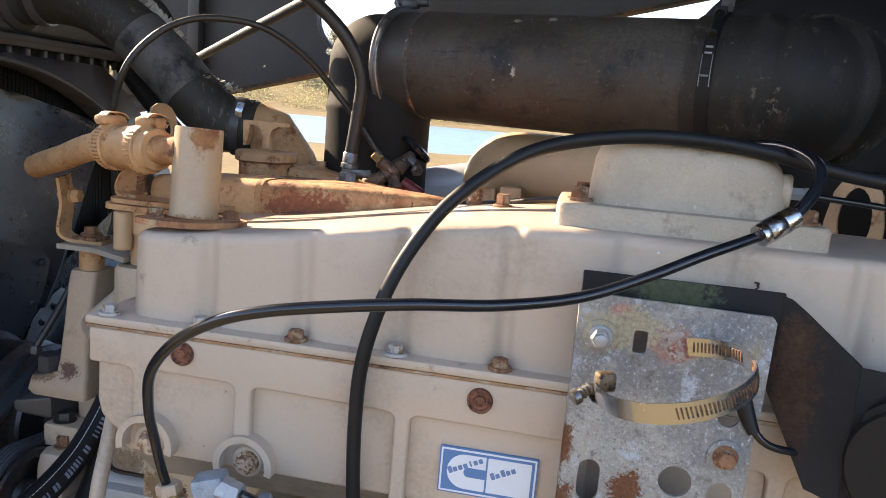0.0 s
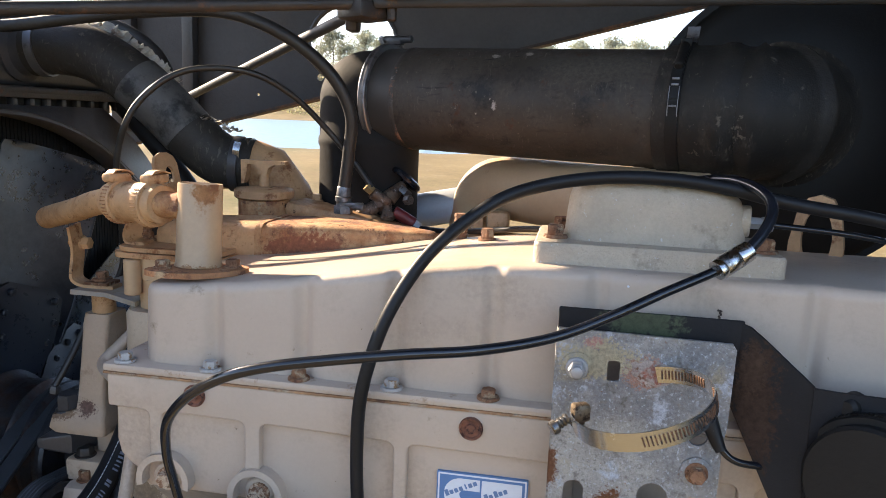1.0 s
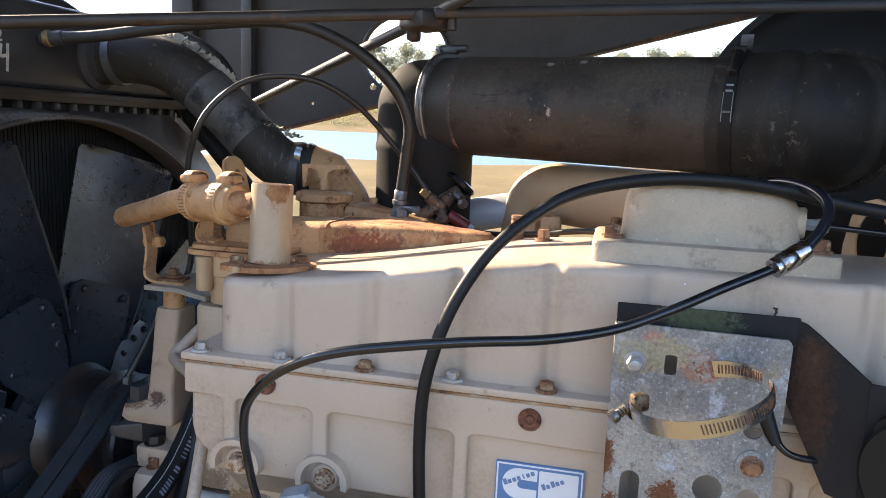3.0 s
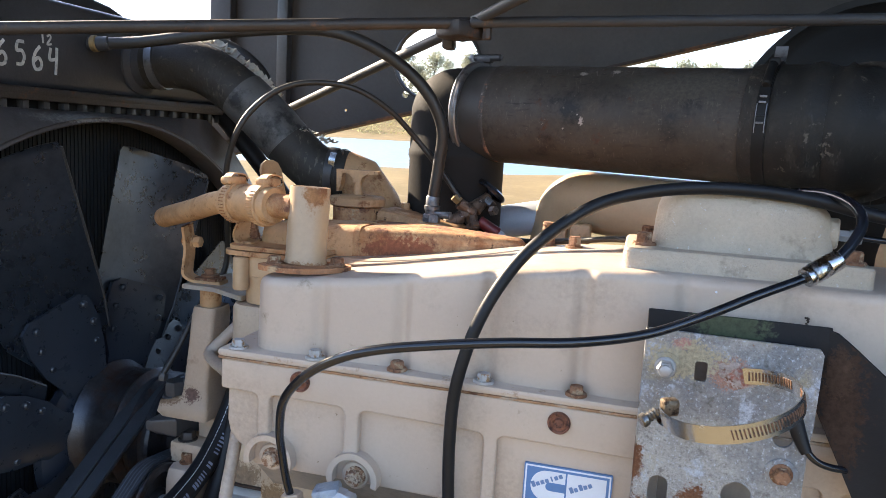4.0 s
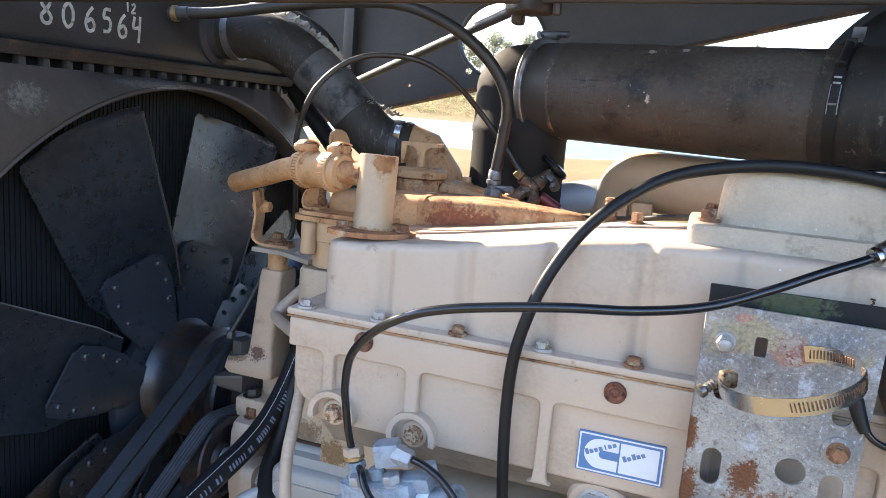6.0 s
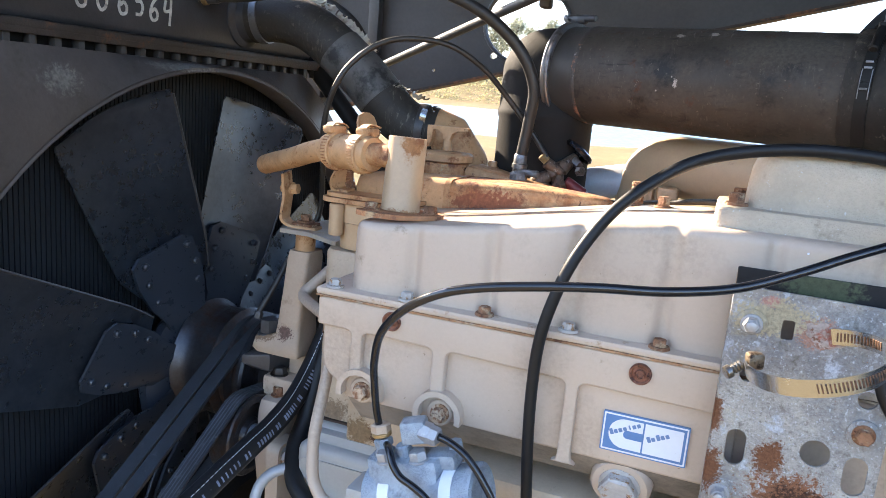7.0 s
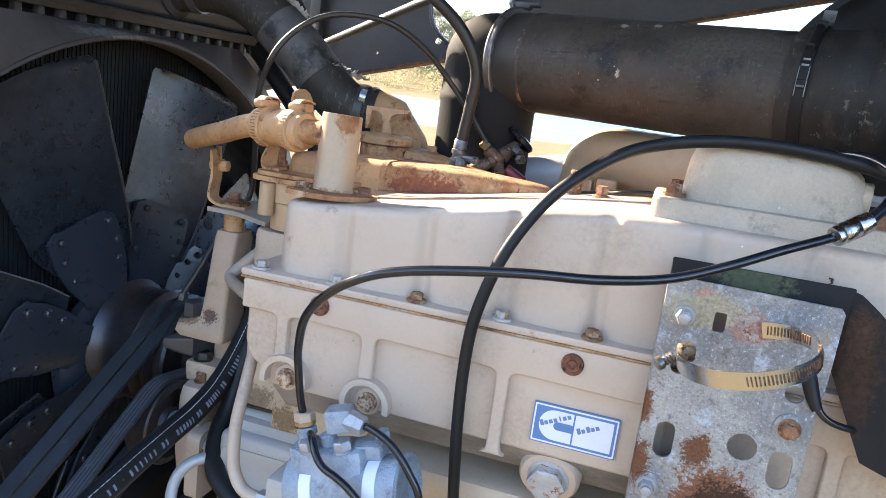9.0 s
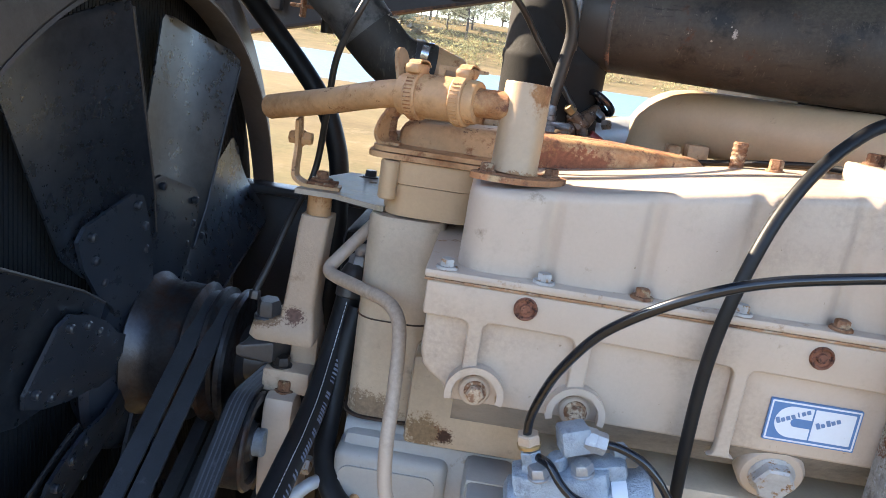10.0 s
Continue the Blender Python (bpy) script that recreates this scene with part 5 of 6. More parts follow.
hexa(bm, (-0.272, 0.552, 1.2015), (-0.32, 0.0, 1), 0.017, 0.008)
part("lower_fitting", bm, alu, sol)
bm = B()
lathe(bm, (-0.2755, 0.552, 1.211), (-0.25, 0.0, 1), [(0, 0.009), (0.001, 0.0105), (0.004, 0.0105), (0.005, 0.0095)], 20)
part("hose_ring", bm, brass, sol, "dull brass ring")
bm = B()
hexa(bm, (-0.2768, 0.552, 1.2155), (-0.2, 0.0, 1), 0.0185, 0.009)
part("hose_nut", bm, upright_m, sol, "tan hose nut")
bm = B()
box(bm, valve_at(0.092, 0.004, 0.040), (0.034, 0.024, 0.018), 0.005, VM)
hexa(bm, valve_at(0.104, 0.012, 0.046), VU, 0.014, 0.010)
part("clip", bm, alu, sol)
bm = B()
box(bm, (-0.300, 0.590, 1.118), (0.045, 0.05, 0.03), 0.006)
part("bracket", bm, grey_tan, sol)

SM = [("fuel_hose", "glossy black fuel hose looping over the rocker cover", 0.0039,
       [(-0.2795, 0.5515, 1.222), (-0.280, 0.542, 1.245), (-0.275, 0.523, 1.279), (-0.267, 0.502, 1.31), (-0.249, 0.474, 1.350), (-0.218, 0.450, 1.383), (-0.184, 0.437, 1.405), (-0.152, 0.436, 1.416), (-0.108, 0.44, 1.424),
        (-0.062, 0.452, 1.4285), (-0.012, 0.478, 1.4285), (0.037, 0.510, 1.433), (0.080, 0.535, 1.447), (0.118, 0.556, 1.463), (0.150, 0.575, 1.475), (0.163, 0.583, 1.4805)]),
      ("fuel_hose", "thick black rubber hose arching over the engine", 0.0060,
       [(-0.122, 0.604, 1.10), (-0.127, 0.599, 1.16), (-0.131, 0.593, 1.226), (-0.132, 0.588, 1.289), (-0.128, 0.584, 1.344), (-0.115, 0.588, 1.397), (-0.098, 0.599, 1.437), (-0.075, 0.612, 1.472), (-0.044, 0.630, 1.501), (-0.012, 0.647, 1.5215),
        (0.030, 0.655, 1.5345), (0.080, 0.66, 1.5415), (0.132, 0.663, 1.5415), (0.180, 0.664, 1.536), (0.229, 0.665, 1.526), (0.306, 0.667, 1.515), (0.42, 0.68, 1.49)])]
for name, label, r, pts in SM:
    h = thing(name, label, "hose", pts[0])
    bm = B()
    tube(bm, pts, r, 18, 8)
    part("hose", bm, gloss_hose if r < 0.005 else rubber, h)
    if r < 0.005:
        bm = B()
        p, q = Vector((0.158, 0.580, 1.478)), Vector((0.183, 0.594, 1.4935))
        nn = (q - p).length
        lathe(bm, p, q - p, [(0, 0.0062), (0, 0.0082), (0.004, 0.0088), (0.006, 0.0080), (0.008, 0.0088), (nn * 0.6, 0.0088), (nn * 0.62, 0.0084), (nn * 0.66, 0.0088), (nn, 0.0082), (nn, 0.0062)], 24)
        part("ferrule", bm, material("ferrule_chrome", (0.62, 0.60, 0.57), 0.22, 1.0, vary=0.1, scale=60, fine=200, bump=0.0, stains=(((0.10, 0.10, 0.10), 40, 0.50, 0.60, 0.4),)), h, "crimped metal ferrule")
        bm = B()
        tube(bm, [(0.182, 0.593, 1.493), (0.195, 0.605, 1.507), (0.2035, 0.618, 1.522), (0.202, 0.635, 1.534), (0.191, 0.66, 1.5415), (0.176, 0.685, 1.543), (0.155, 0.71, 1.5385)], 0.0046, 16, 6)
        part("looped_end", bm, gloss_hose, h, "hose end looping back")
for label, pts, r in (("short black hose curving from the fuel valve", [(-0.214, 0.548, 1.228), (-0.200, 0.544, 1.2275), (-0.183, 0.540, 1.222), (-0.170, 0.538, 1.212), (-0.158, 0.537, 1.198), (-0.146, 0.537, 1.178), (-0.139, 0.537, 1.14), (-0.136, 0.54, 1.09)], 0.0038),
                      ("short black hose hanging across the fuel valve", [(-0.267, 0.546, 1.206), (-0.258, 0.533, 1.207), (-0.249, 0.524, 1.198), (-0.238, 0.519, 1.190), (-0.222, 0.515, 1.186), (-0.206, 0.513, 1.178), (-0.180, 0.513, 1.155), (-0.160, 0.515, 1.12)], 0.0038)):
    h = thing("fuel_hose", label, "hose", pts[-1])
    bm = B()
    tube(bm, pts, r, 16, 7)
    part("hose", bm, gloss_hose, h)

loopa = thing("coolant_line", "thin printed black line looping to the valve", "hose", (-0.56, 0.9, 1.36))
bm = B()
tube(bm, [(-0.602, 0.80, 1.225), (-0.592, 0.82, 1.259), (-0.58, 0.85, 1.31), (-0.568, 0.90, 1.362), (-0.557, 0.887, 1.439), (-0.547, 0.866, 1.508), (-0.524, 0.852, 1.563), (-0.505, 0.865, 1.600), (-0.474, 0.885, 1.629), (-0.435, 0.905, 1.6405), (-0.383, 0.93, 1.636), (-0.340, 0.965, 1.608), (-0.306, 1.0, 1.566), (-0.270, 1.015, 1.521), (-0.243, 1.018, 1.486)], 0.0042, 16, 7)
part("line", bm, dusty_hose, loopa)
bm = B()
hexa(bm, (-0.603, 0.80, 1.216), (0.1, 0.1, 1), 0.012, 0.01)
part("end_fitting", bm, black_paint, loopa)
uph = thing("overflow_hose", "black rubber hose arching from radiator to adapter", "hose", (-0.78, 0.9, 1.68))
bm = B()
tube(bm, [(-0.770, 0.902, 1.687), (-0.72, 0.912, 1.691), (-0.62, 0.928, 1.706), (-0.528, 0.935, 1.7155), (-0.44, 0.94, 1.717), (-0.383, 0.945, 1.704), (-0.329, 0.955, 1.676), (-0.287, 0.97, 1.636), (-0.266, 0.983, 1.588), (-0.27, 0.99, 1.537), (-0.278, 0.994, 1.478)], 0.0088, 18, 7)
part("hose", bm, dusty_hose, uph)
bm = B()
lathe(bm, (-0.2785, 0.994, 1.452), (0.03, -0.02, 1), [(0, 0.0125), (0.004, 0.0125), (0.005, 0.0100), (0.014, 0.0100), (0.015, 0.0118), (0.021, 0.0118), (0.022, 0.0100), (0.034, 0.0098), (0.036, 0.0085)], 18)
box(bm, (-0.262, 0.99, 1.463), (0.03, 0.010, 0.006), 0.002)
part("hose_clip", bm, dull_band, uph, "dull metal clip at the hose end")
bm = B()
rod(bm, (-0.80, 0.895, 1.684), (-0.768, 0.902, 1.687), 0.0105, seg=18)
part("end_sleeve", bm, black_paint, uph)
bm = B()
rod(bm, (-0.795, 0.896, 1.6845), (-0.786, 0.898, 1.6855), 0.0125, seg=18)
part("ferrule", bm, brass, uph, "brown metal ferrule")
back = thing("rear_hose", "dark hose curving behind the radiator hose", "hose", (-0.7, 1.2, 1.6))
bm = B()
tube(bm, [(-0.88, 1.15, 1.728), (-0.80, 1.155, 1.730), (-0.73, 1.16, 1.718), (-0.675, 1.16, 1.688), (-0.645, 1.16, 1.650), (-0.632, 1.16, 1.60), (-0.63, 1.16, 1.54)], 0.011, 16, 7)
part("hose", bm, dusty_hose, back)
brace = thing("radiator_brace", "black diagonal radiator brace tube", "brace", (-0.5, 1.3, 1.2))
bm = B()
tube(bm, [(-0.83, 1.27, 1.62), (-0.675, 1.26, 1.46), (-0.62, 1.25, 1.37), (-0.60, 1.25, 1.25), (-0.60, 1.25, 1.0)], 0.0175, 18, 7)
part("tube", bm, rubber, brace)

# ---- galvanised mounting plate with its clamp ----
mp = thing("mounting_plate", "galvanised steel plate with slots, rust and bolts", "plate", (0.11, 0.57, 1.13))
outl = [(0.0395, 1.12), (0.172, 1.12), (0.1745, 1.338), (0.1765, 1.356), (0.1775, 1.418), (0.1745, 1.4225), (0.040, 1.4245)]


def slot(cx, cz, w, h):
    return rounded(cx - w / 2, cz - h / 2, cx + w / 2, cz + h / 2, w * 0.49, 5)


hl = [rounded(0.0805, 1.3835, 0.0905, 1.4005, 0.002, 3), disc(0.155, 1.344, 0.0078, 18), disc(0.1240, 1.288, 0.0122, 24), slot(0.0605, 1.278, 0.0165, 0.034), slot(0.1565, 1.275, 0.0185, 0.035), slot(0.060, 1.349, 0.013, 0.018), slot(0.061, 1.175, 0.0145, 0.034), disc(0.1228, 1.18, 0.0122, 24)]
bm = B()
plate(bm, outl, hl, 0.0032, front(0.5705))
part("plate", bm, galv, mp)
bm = B()
box(bm, (0.0398, 0.586, 1.27), (0.003, 0.028, 0.30), 0.001)
part("return_edge", bm, galv, mp)
for x, z, mt, lb in ((0.0565, 1.3925, zinc, "zinc-plated bolt with washer"), (0.1565, 1.314, rust_m, "rusty bolt with washer"), (0.0535, 1.232, zinc, "zinc-plated bolt with washer")):
    bm = B()
    lathe(bm, (x, 0.5705, z), (0, -1, 0), [(0, 0.0130), (0.0016, 0.0130), (0.002, 0.0120)], 28)
    w = part("washer", bm, galv, mp)
    bm = B()
    hexa(bm, (x, 0.569, z), (0, -1, 0), 0.0125, 0.007, 0.0092, 0.002)
    if mt is zinc:
        lathe(bm, (x, 0.560, z), (0, -1, 0), [(0, 0.0045), (0.004, 0.0045), (0.0045, 0.003)], 14)
    part("bolt", bm, mt, mp, lb)
bm = B()
rows = []
for i in range(7):
    f = i / 6
    row = []
    for k in range(40):
        a = 2 * math.pi * k / 40
        x, z = 0.1145 + 0.0205 * f * math.cos(a) * (1 + 0.3 * noise.noise((math.cos(a) * 2, math.sin(a) * 2, 3))), 1.3925 + 0.0135 * f * math.sin(a) * (1 + 0.3 * noise.noise((math.cos(a) * 2, math.sin(a) * 2, 9)))
        row.append((x, 0.5709 - 0.0022 * (1 - f ** 3) * (0.55 + 0.9 * noise.noise((x * 160, z * 160, 1.5))), z))
    rows.append(row)
loft(bm, rows[::-1])
part("bonded_residue", bm, material("rusty_residue", (0.40, 0.33, 0.29), 0.85, vary=0.3, scale=90, fine=400, bump=0.5, stains=(((0.36, 0.13, 0.09), 80, 0.5, 0.6, 0.9), (RUST, 120, 0.6, 0.66, 0.9))), mp, "pinkish rusty residue")

cl = thing("hose_clamp", "open bright steel worm clamp hanging on the plate", "clamp", (0.11, 0.51, 1.35))
ring = []
for k in range(41):
    a = radians(74 - 248 * k / 40)
    rx, ry = 0.0505, 0.0485
    x, y = 0.1045 + rx * math.cos(a), 0.5195 + ry * math.sin(a)
    ring.append((x, y, 1.385 + 0.27 * (x - 0.107) + 0.13 * (y - 0.52)))
bm = B()
strap(bm, ring, (-0.27, -0.13, 1), 0.0142, 0.0009, smooth=False)
band = part("band", bm, clamp_steel, cl)
bm = B()
for k in range(48):
    f = 0.8 + k * 0.5 + (2.6 if k > 14 else 0)
    i = int(f)
    p = Vector(ring[i]).lerp(Vector(ring[i + 1]), f - i)
    t = (Vector(ring[i + 1]) - Vector(ring[i])).normalized()
    s = Vector((-0.27, -0.13, 1)).normalized()
    w = t.cross(s).normalized()
    s2 = (s + t * 0.12).normalized()
    c = p + w * 0.0006
    box(bm, p, (0.0011, 0.0075, 0.0021), 0, Matrix((s2.cross(w), s2, w)).transposed().to_4x4())
tagged(part("slotting", bm, material("slot_rust", (0.20, 0.10, 0.055), 0.8, vary=0.4, scale=160, fine=400, bump=0.0, stains=(((0.04, 0.03, 0.025), 120, 0.5, 0.58, 0.9),)), band, "rust-brown thread slots"), kind="stuff")
bm = B()
e = Vector(ring[-1])
box(bm, e + Vector((0.006, 0.002, 0.006)), (0.014, 0.010, 0.014), 0.003, Matrix.Rotation(radians(25), 4, "Z"))
part("housing", bm, material("browned_steel", (0.20, 0.15, 0.10), 0.4, 0.6, vary=0.3, scale=120, fine=300, bump=0.2, stains=(((0.05, 0.03, 0.02), 90, 0.5, 0.6, 0.8),)), cl, "browned screw housing")
bm = B()
lathe(bm, e + Vector((-0.003, -0.002, 0.002)), (-0.75, -0.45, -0.5), [(0, 0.0038)] + [(0.0014 * k, 0.0046 if k % 2 else 0.0034) for k in range(1, 8)] + [(0.0105, 0.0056), (0.0145, 0.0056), (0.0155, 0.0045)], 16)
part("screw", bm, dark_chrome, cl)

bk = thing("black_bracket", "bent black steel bracket with rust and scrapes", "bracket", (0.2, 0.57, 1.30))
bm = B()
box(bm, (0.112, 0.5875, 1.425), (0.146, 0.004, 0.026), 0.0015)
part("top_strip", bm, bracket_m, bk, "black and olive top strip")
bm = B()
f1 = [(0.176, 0.5885, 1.437), (0.188, 0.583, 1.434), (0.198, 0.578, 1.4265), (0.232, 0.557, 1.398), (0.232, 0.557, 1.296), (0.213, 0.569, 1.299), (0.176, 0.5885, 1.375)]
vs = [bm.verts.new(p) for p in f1]
fc = bm.faces.new(vs)
ex = bmesh.ops.extrude_face_region(bm, geom=[fc], use_keep_orig=True)["geom"]
bmesh.ops.translate(bm, verts=[v for v in ex if isinstance(v, bmesh.types.BMVert)], vec=(0.002, 0.0035, 0))
part("bent_face", bm, bracket_m, bk, "rusty bent face")
bm = B()
plate(bm, [(0.232, 1.298), (0.30, 1.285), (0.46, 1.28), (0.46, 1.39), (0.30, 1.394), (0.25, 1.396), (0.232, 1.3975)], [], 0.004, front(0.556))
part("arm", bm, bracket_m, bk)

hn = thing("round_sensor", "round black canister with a knurled rim", "canister", (0.288, 0.53, 1.29))
ax = Vector((-0.62, -0.80, 0.04))
c0 = Vector((0.289, 0.556, 1.335))
bm = B()
lathe(bm, c0, ax, [(0, 0.049), (0.020, 0.050), (0.022, 0.0515), (0.030, 0.0515), (0.032, 0.050)], 56)
part("body", bm, canister_m, hn)
bm = B()
lathe(bm, c0 + ax.normalized() * 0.032, ax, [(0, 0.0455), (0.008, 0.0455), (0.0105, 0.043), (0.0105, 0.0)], 56)
part("cap", bm, canister_m, hn)
bm = B()
m = Matrix.Translation(c0) @ frame_of(ax)
for k in range(110):
    a = 2 * math.pi * k / 110
    box(bm, m @ Vector((0.0515 * math.cos(a), 0.0515 * math.sin(a), 0.026)), (0.0016, 0.0012, 0.0075), 0, frame_of(ax) @ Matrix.Rotation(a, 4, "Z"))
part("knurling", bm, canister_m, hn)
for a in (118, 205, 300):
    bm = B()
    p = m @ Vector((0.056 * math.cos(radians(a)), 0.056 * math.sin(radians(a)), 0.0))
    rod(bm, p, p + ax.normalized() * 0.024, 0.0095, 0.008, 18, 0.003)
    part("bolt_boss", bm, canister_m, hn)
cw = thing("black_wire", "short black wire with a boot behind the plate", "wire", (0.18, 0.57, 1.34))
bm = B()
tube(bm, [(0.161, 0.574, 1.364), (0.168, 0.570, 1.346), (0.173, 0.567, 1.336)], lambda f: 0.0072 - 0.0028 * f, 14, 5)
part("boot", bm, rubber, cw)
bm = B()
tube(bm, [(0.172, 0.567, 1.339), (0.180, 0.567, 1.331), (0.192, 0.570, 1.326), (0.215, 0.578, 1.322)], 0.0030, 10, 6)
part("wire", bm, gloss_hose, cw)

# ---- air intake pipe ----


def axis(x):
    return Vector((x, 1.0129 - 0.33 * x, 1.6115 - 0.0157 * x))


air = thing("air_intake_pipe", "large dusty black air intake pipe with clamped elbows", "pipe", (0.0, 1.02, 1.54))
bm = B()
u = (axis(0.3) - axis(-0.2)).normalized()
S = u.length / u.x
lathe(bm, axis(-0.197), u, [(0.006, 0.0700), (0.006, 0.0734), (0.30, 0.0734), (0.385, 0.0734)], 72)
part("pipe", bm, pipe_m, air, angle=50)
bm = B()
lathe(bm, axis(-0.197), u, [(0, 0.0705), (0, 0.0736), (0.0015, 0.0742), (0.005, 0.0740), (0.007, 0.0734), (0.007, 0.07)], 72)
part("rim", bm, pipe_rim, air, "worn rusty pipe rim")
bm = B()
lathe(bm, axis(-0.24), u, [(0, 0.070), (0, 0.0718), (0.046, 0.0724), (0.048, 0.0705)], 72)
part("cuff", bm, cuff_m, air, "smooth grey-black cuff")
# lower elbow: stub, knee and down pipe in one rubber piece
bm = B()
knee = Vector((-0.2735, 1.106, 1.6085))
n_ = 56
upv, side_v = Vector((0, 0, 1)), u.cross(Vector((0, 0, 1))).normalized()
loops = []
for k in range(13):
    f = k / 12
    a = radians(90 * f)
    out_v = (-u * math.sin(a) + upv * math.cos(a)).normalized()
    inner = 0.058
    loops.append([knee + out_v * (0.0765 * math.cos(t) if math.cos(t) > 0 else inner * math.cos(t)) + side_v * 0.0765 * math.sin(t) for t in [2 * math.pi * q / n_ for q in range(n_)]])
start = [[p + u * d for p in loops[0]] for d in (0.040, 0.039)]
start[0] = [knee + u * 0.040 + upv * (0.0742 * math.cos(2 * math.pi * q / n_)) + side_v * 0.0742 * math.sin(2 * math.pi * q / n_) for q in range(n_)]
start[1] = [knee + u * 0.034 + upv * (0.0768 * math.cos(2 * math.pi * q / n_)) + side_v * 0.0768 * math.sin(2 * math.pi * q / n_) for q in range(n_)]
end = []
for z, r in ((1.556, 0.0768), (1.552, 0.0788), (1.543, 0.0788), (1.538, 0.0768), (1.40, 0.0768), (1.22, 0.0768)):
    end.append([Vector((-0.2735, 1.108, z)) - u * (r * math.cos(2 * math.pi * q / n_)) + side_v * r * math.sin(2 * math.pi * q / n_) for q in range(n_)])
loft(bm, start + loops[:-1] + end)
part("lower_elbow", bm, elbow_m, air, "black rubber elbow turning down", angle=70)
bm = B()
lathe(bm, axis(-0.2440), u, [(0, 0.0765), (0, 0.0780), (0.0015, 0.0792), (0.0035, 0.0794), (0.0048, 0.0786), (0.0068, 0.0786), (0.0080, 0.0796), (0.0105, 0.0794), (0.012, 0.078), (0.012, 0.0765)], 72)
k1 = part("band_clamp", bm, dull_band, air, "worn steel band clamp")
bm = B()
tc = axis(-0.239) + Vector((0, 0, 0.0835))
rod(bm, tc + Vector((-0.012, 0.004, 0.002)), tc + Vector((0.034, -0.010, 0.002)), 0.0055, seg=12)
box(bm, tc + Vector((0.006, 0, 0.0)), (0.026, 0.014, 0.012), 0.003, Matrix.Rotation(radians(-18), 4, "Z"))
part("screw", bm, black_paint, k1)
bm = B()
rod(bm, tc + Vector((-0.018, 0.006, 0.0)), tc + Vector((-0.012, 0.004, 0.002)), 0.007, seg=6)
part("screw_head", bm, zinc, k1)
# coupler and ribbed elbow turning back to the air cleaner
bm = B()
lathe(bm, axis(0.150), u, [(0, 0.0734), (0, 0.0766), (0.003, 0.0782), (0.052, 0.0786), (0.060, 0.0790), (0.066, 0.0815), (0.073, 0.0828), (0.080, 0.0815), (0.086, 0.0786), (0.092, 0.0778), (0.092, 0.07)], 72)
part("coupler", bm, dusty_rubber, air, "dusty rubber coupler", angle=50)
bm = B()
EL = [axis(0.225), axis(0.240), axis(0.253), Vector((0.267, 0.934, 1.6075)), Vector((0.280, 0.946, 1.607)), Vector((0.289, 0.966, 1.606)), Vector((0.294, 0.995, 1.606)), Vector((0.298, 1.05, 1.605)), Vector((0.302, 1.12, 1.604)), Vector((0.306, 1.24, 1.602))]


def bellows(f):
    return 0.0772 + sum(h * math.exp(-((f - c) / 0.018) ** 2) for c, h in ((0.20, 0.006), (0.36, 0.0090), (0.50, 0.0090), (0.64, 0.008)))


tube(bm, EL, bellows, 56, 6)
part("rear_elbow", bm, dusty_rubber, air, "dusty ribbed rubber elbow turning back", angle=60)
bm = B()
lathe(bm, axis(0.166), u, [(0, 0.0780), (0, 0.0796), (0.014, 0.0798), (0.014, 0.0780)], 72)
k2 = part("band_clamp", bm, canister_m, air, "dark band clamp with a long screw")
bm = B()
ctr = axis(0.1735)
bkw = -side_v if side_v.y > 0 else side_v
up = Vector((0, 0, 1))


def round_pipe(a, r):
    return ctr + (bkw * math.cos(radians(a)) + up * math.sin(radians(a))) * r


strap(bm, [round_pipe(a, 0.0812) for a in range(8, 92, 5)], u, 0.0125, 0.0022, smooth=False)
rod(bm, round_pipe(34, 0.0855), round_pipe(62, 0.0855), 0.0055, seg=14)
box(bm, round_pipe(66, 0.0855), (0.012, 0.010, 0.010), 0.002)
part("screw_barrel", bm, canister_m, k2)
bm = B()
for s in (-0.0055, 0.0055):
    strap(bm, [round_pipe(a, 0.0832) + u * s for a in range(-6, 20, 4)], u, 0.0009, 0.0008, smooth=False)
for a in (24, 19, 2):
    box(bm, round_pipe(a, 0.0838), (0.008, 0.0025, 0.0025), 0.0005)
part("bridge_edges", bm, dull_band, k2, "worn clamp edges")
bm = B()
strap(bm, [round_pipe(82, 0.0815), round_pipe(88, 0.0855), round_pipe(91, 0.094), round_pipe(92, 0.101)], u, 0.0145, 0.0016)
part("band_tail", bm, dull_band, k2, "upturned band end")

cln = thing("air_cleaner", "large round black air cleaner canister", "air cleaner", (0.40, 1.5, 1.36))
bm = B()
lathe(bm, (0.385, 1.235, 1.595), (0, 1, 0), [(0, 0.0), (0, 0.09), (0.004, 0.165), (0.012, 0.175), (0.016, 0.205), (0.03, 0.226), (0.05, 0.232), (0.55, 0.232), (0.56, 0.0)], 72)
part("canister", bm, canister_m, cln, angle=50)
bm = B()
lathe(bm, (0.385, 1.275, 1.595), (0, 1, 0), [(0, 0.2325), (0, 0.240), (0.02, 0.240), (0.02, 0.2325)], 72)
part("band", bm, canister_m, cln)
fw = thing("cab_firewall", "dark cab firewall closing the engine bay", "firewall", (0.9, 1.0, 0.6))
bm = B()
box(bm, (0.95, 0.98, 1.55), (0.02, 1.5, 2.0), 0.004)
part("panel", bm, canister_m, fw)

# ---- radiator, shroud ----
rad = thing("radiator", "black truck radiator with a painted number on its tank", "radiator", (-0.87, 0.86, 0.55))
bm = B()
box(bm, (-0.872, 0.83, 1.6755), (0.12, 0.86, 0.130), 0.012, seg=3)
part("top_tank", bm, black_paint, rad)
bm = B()
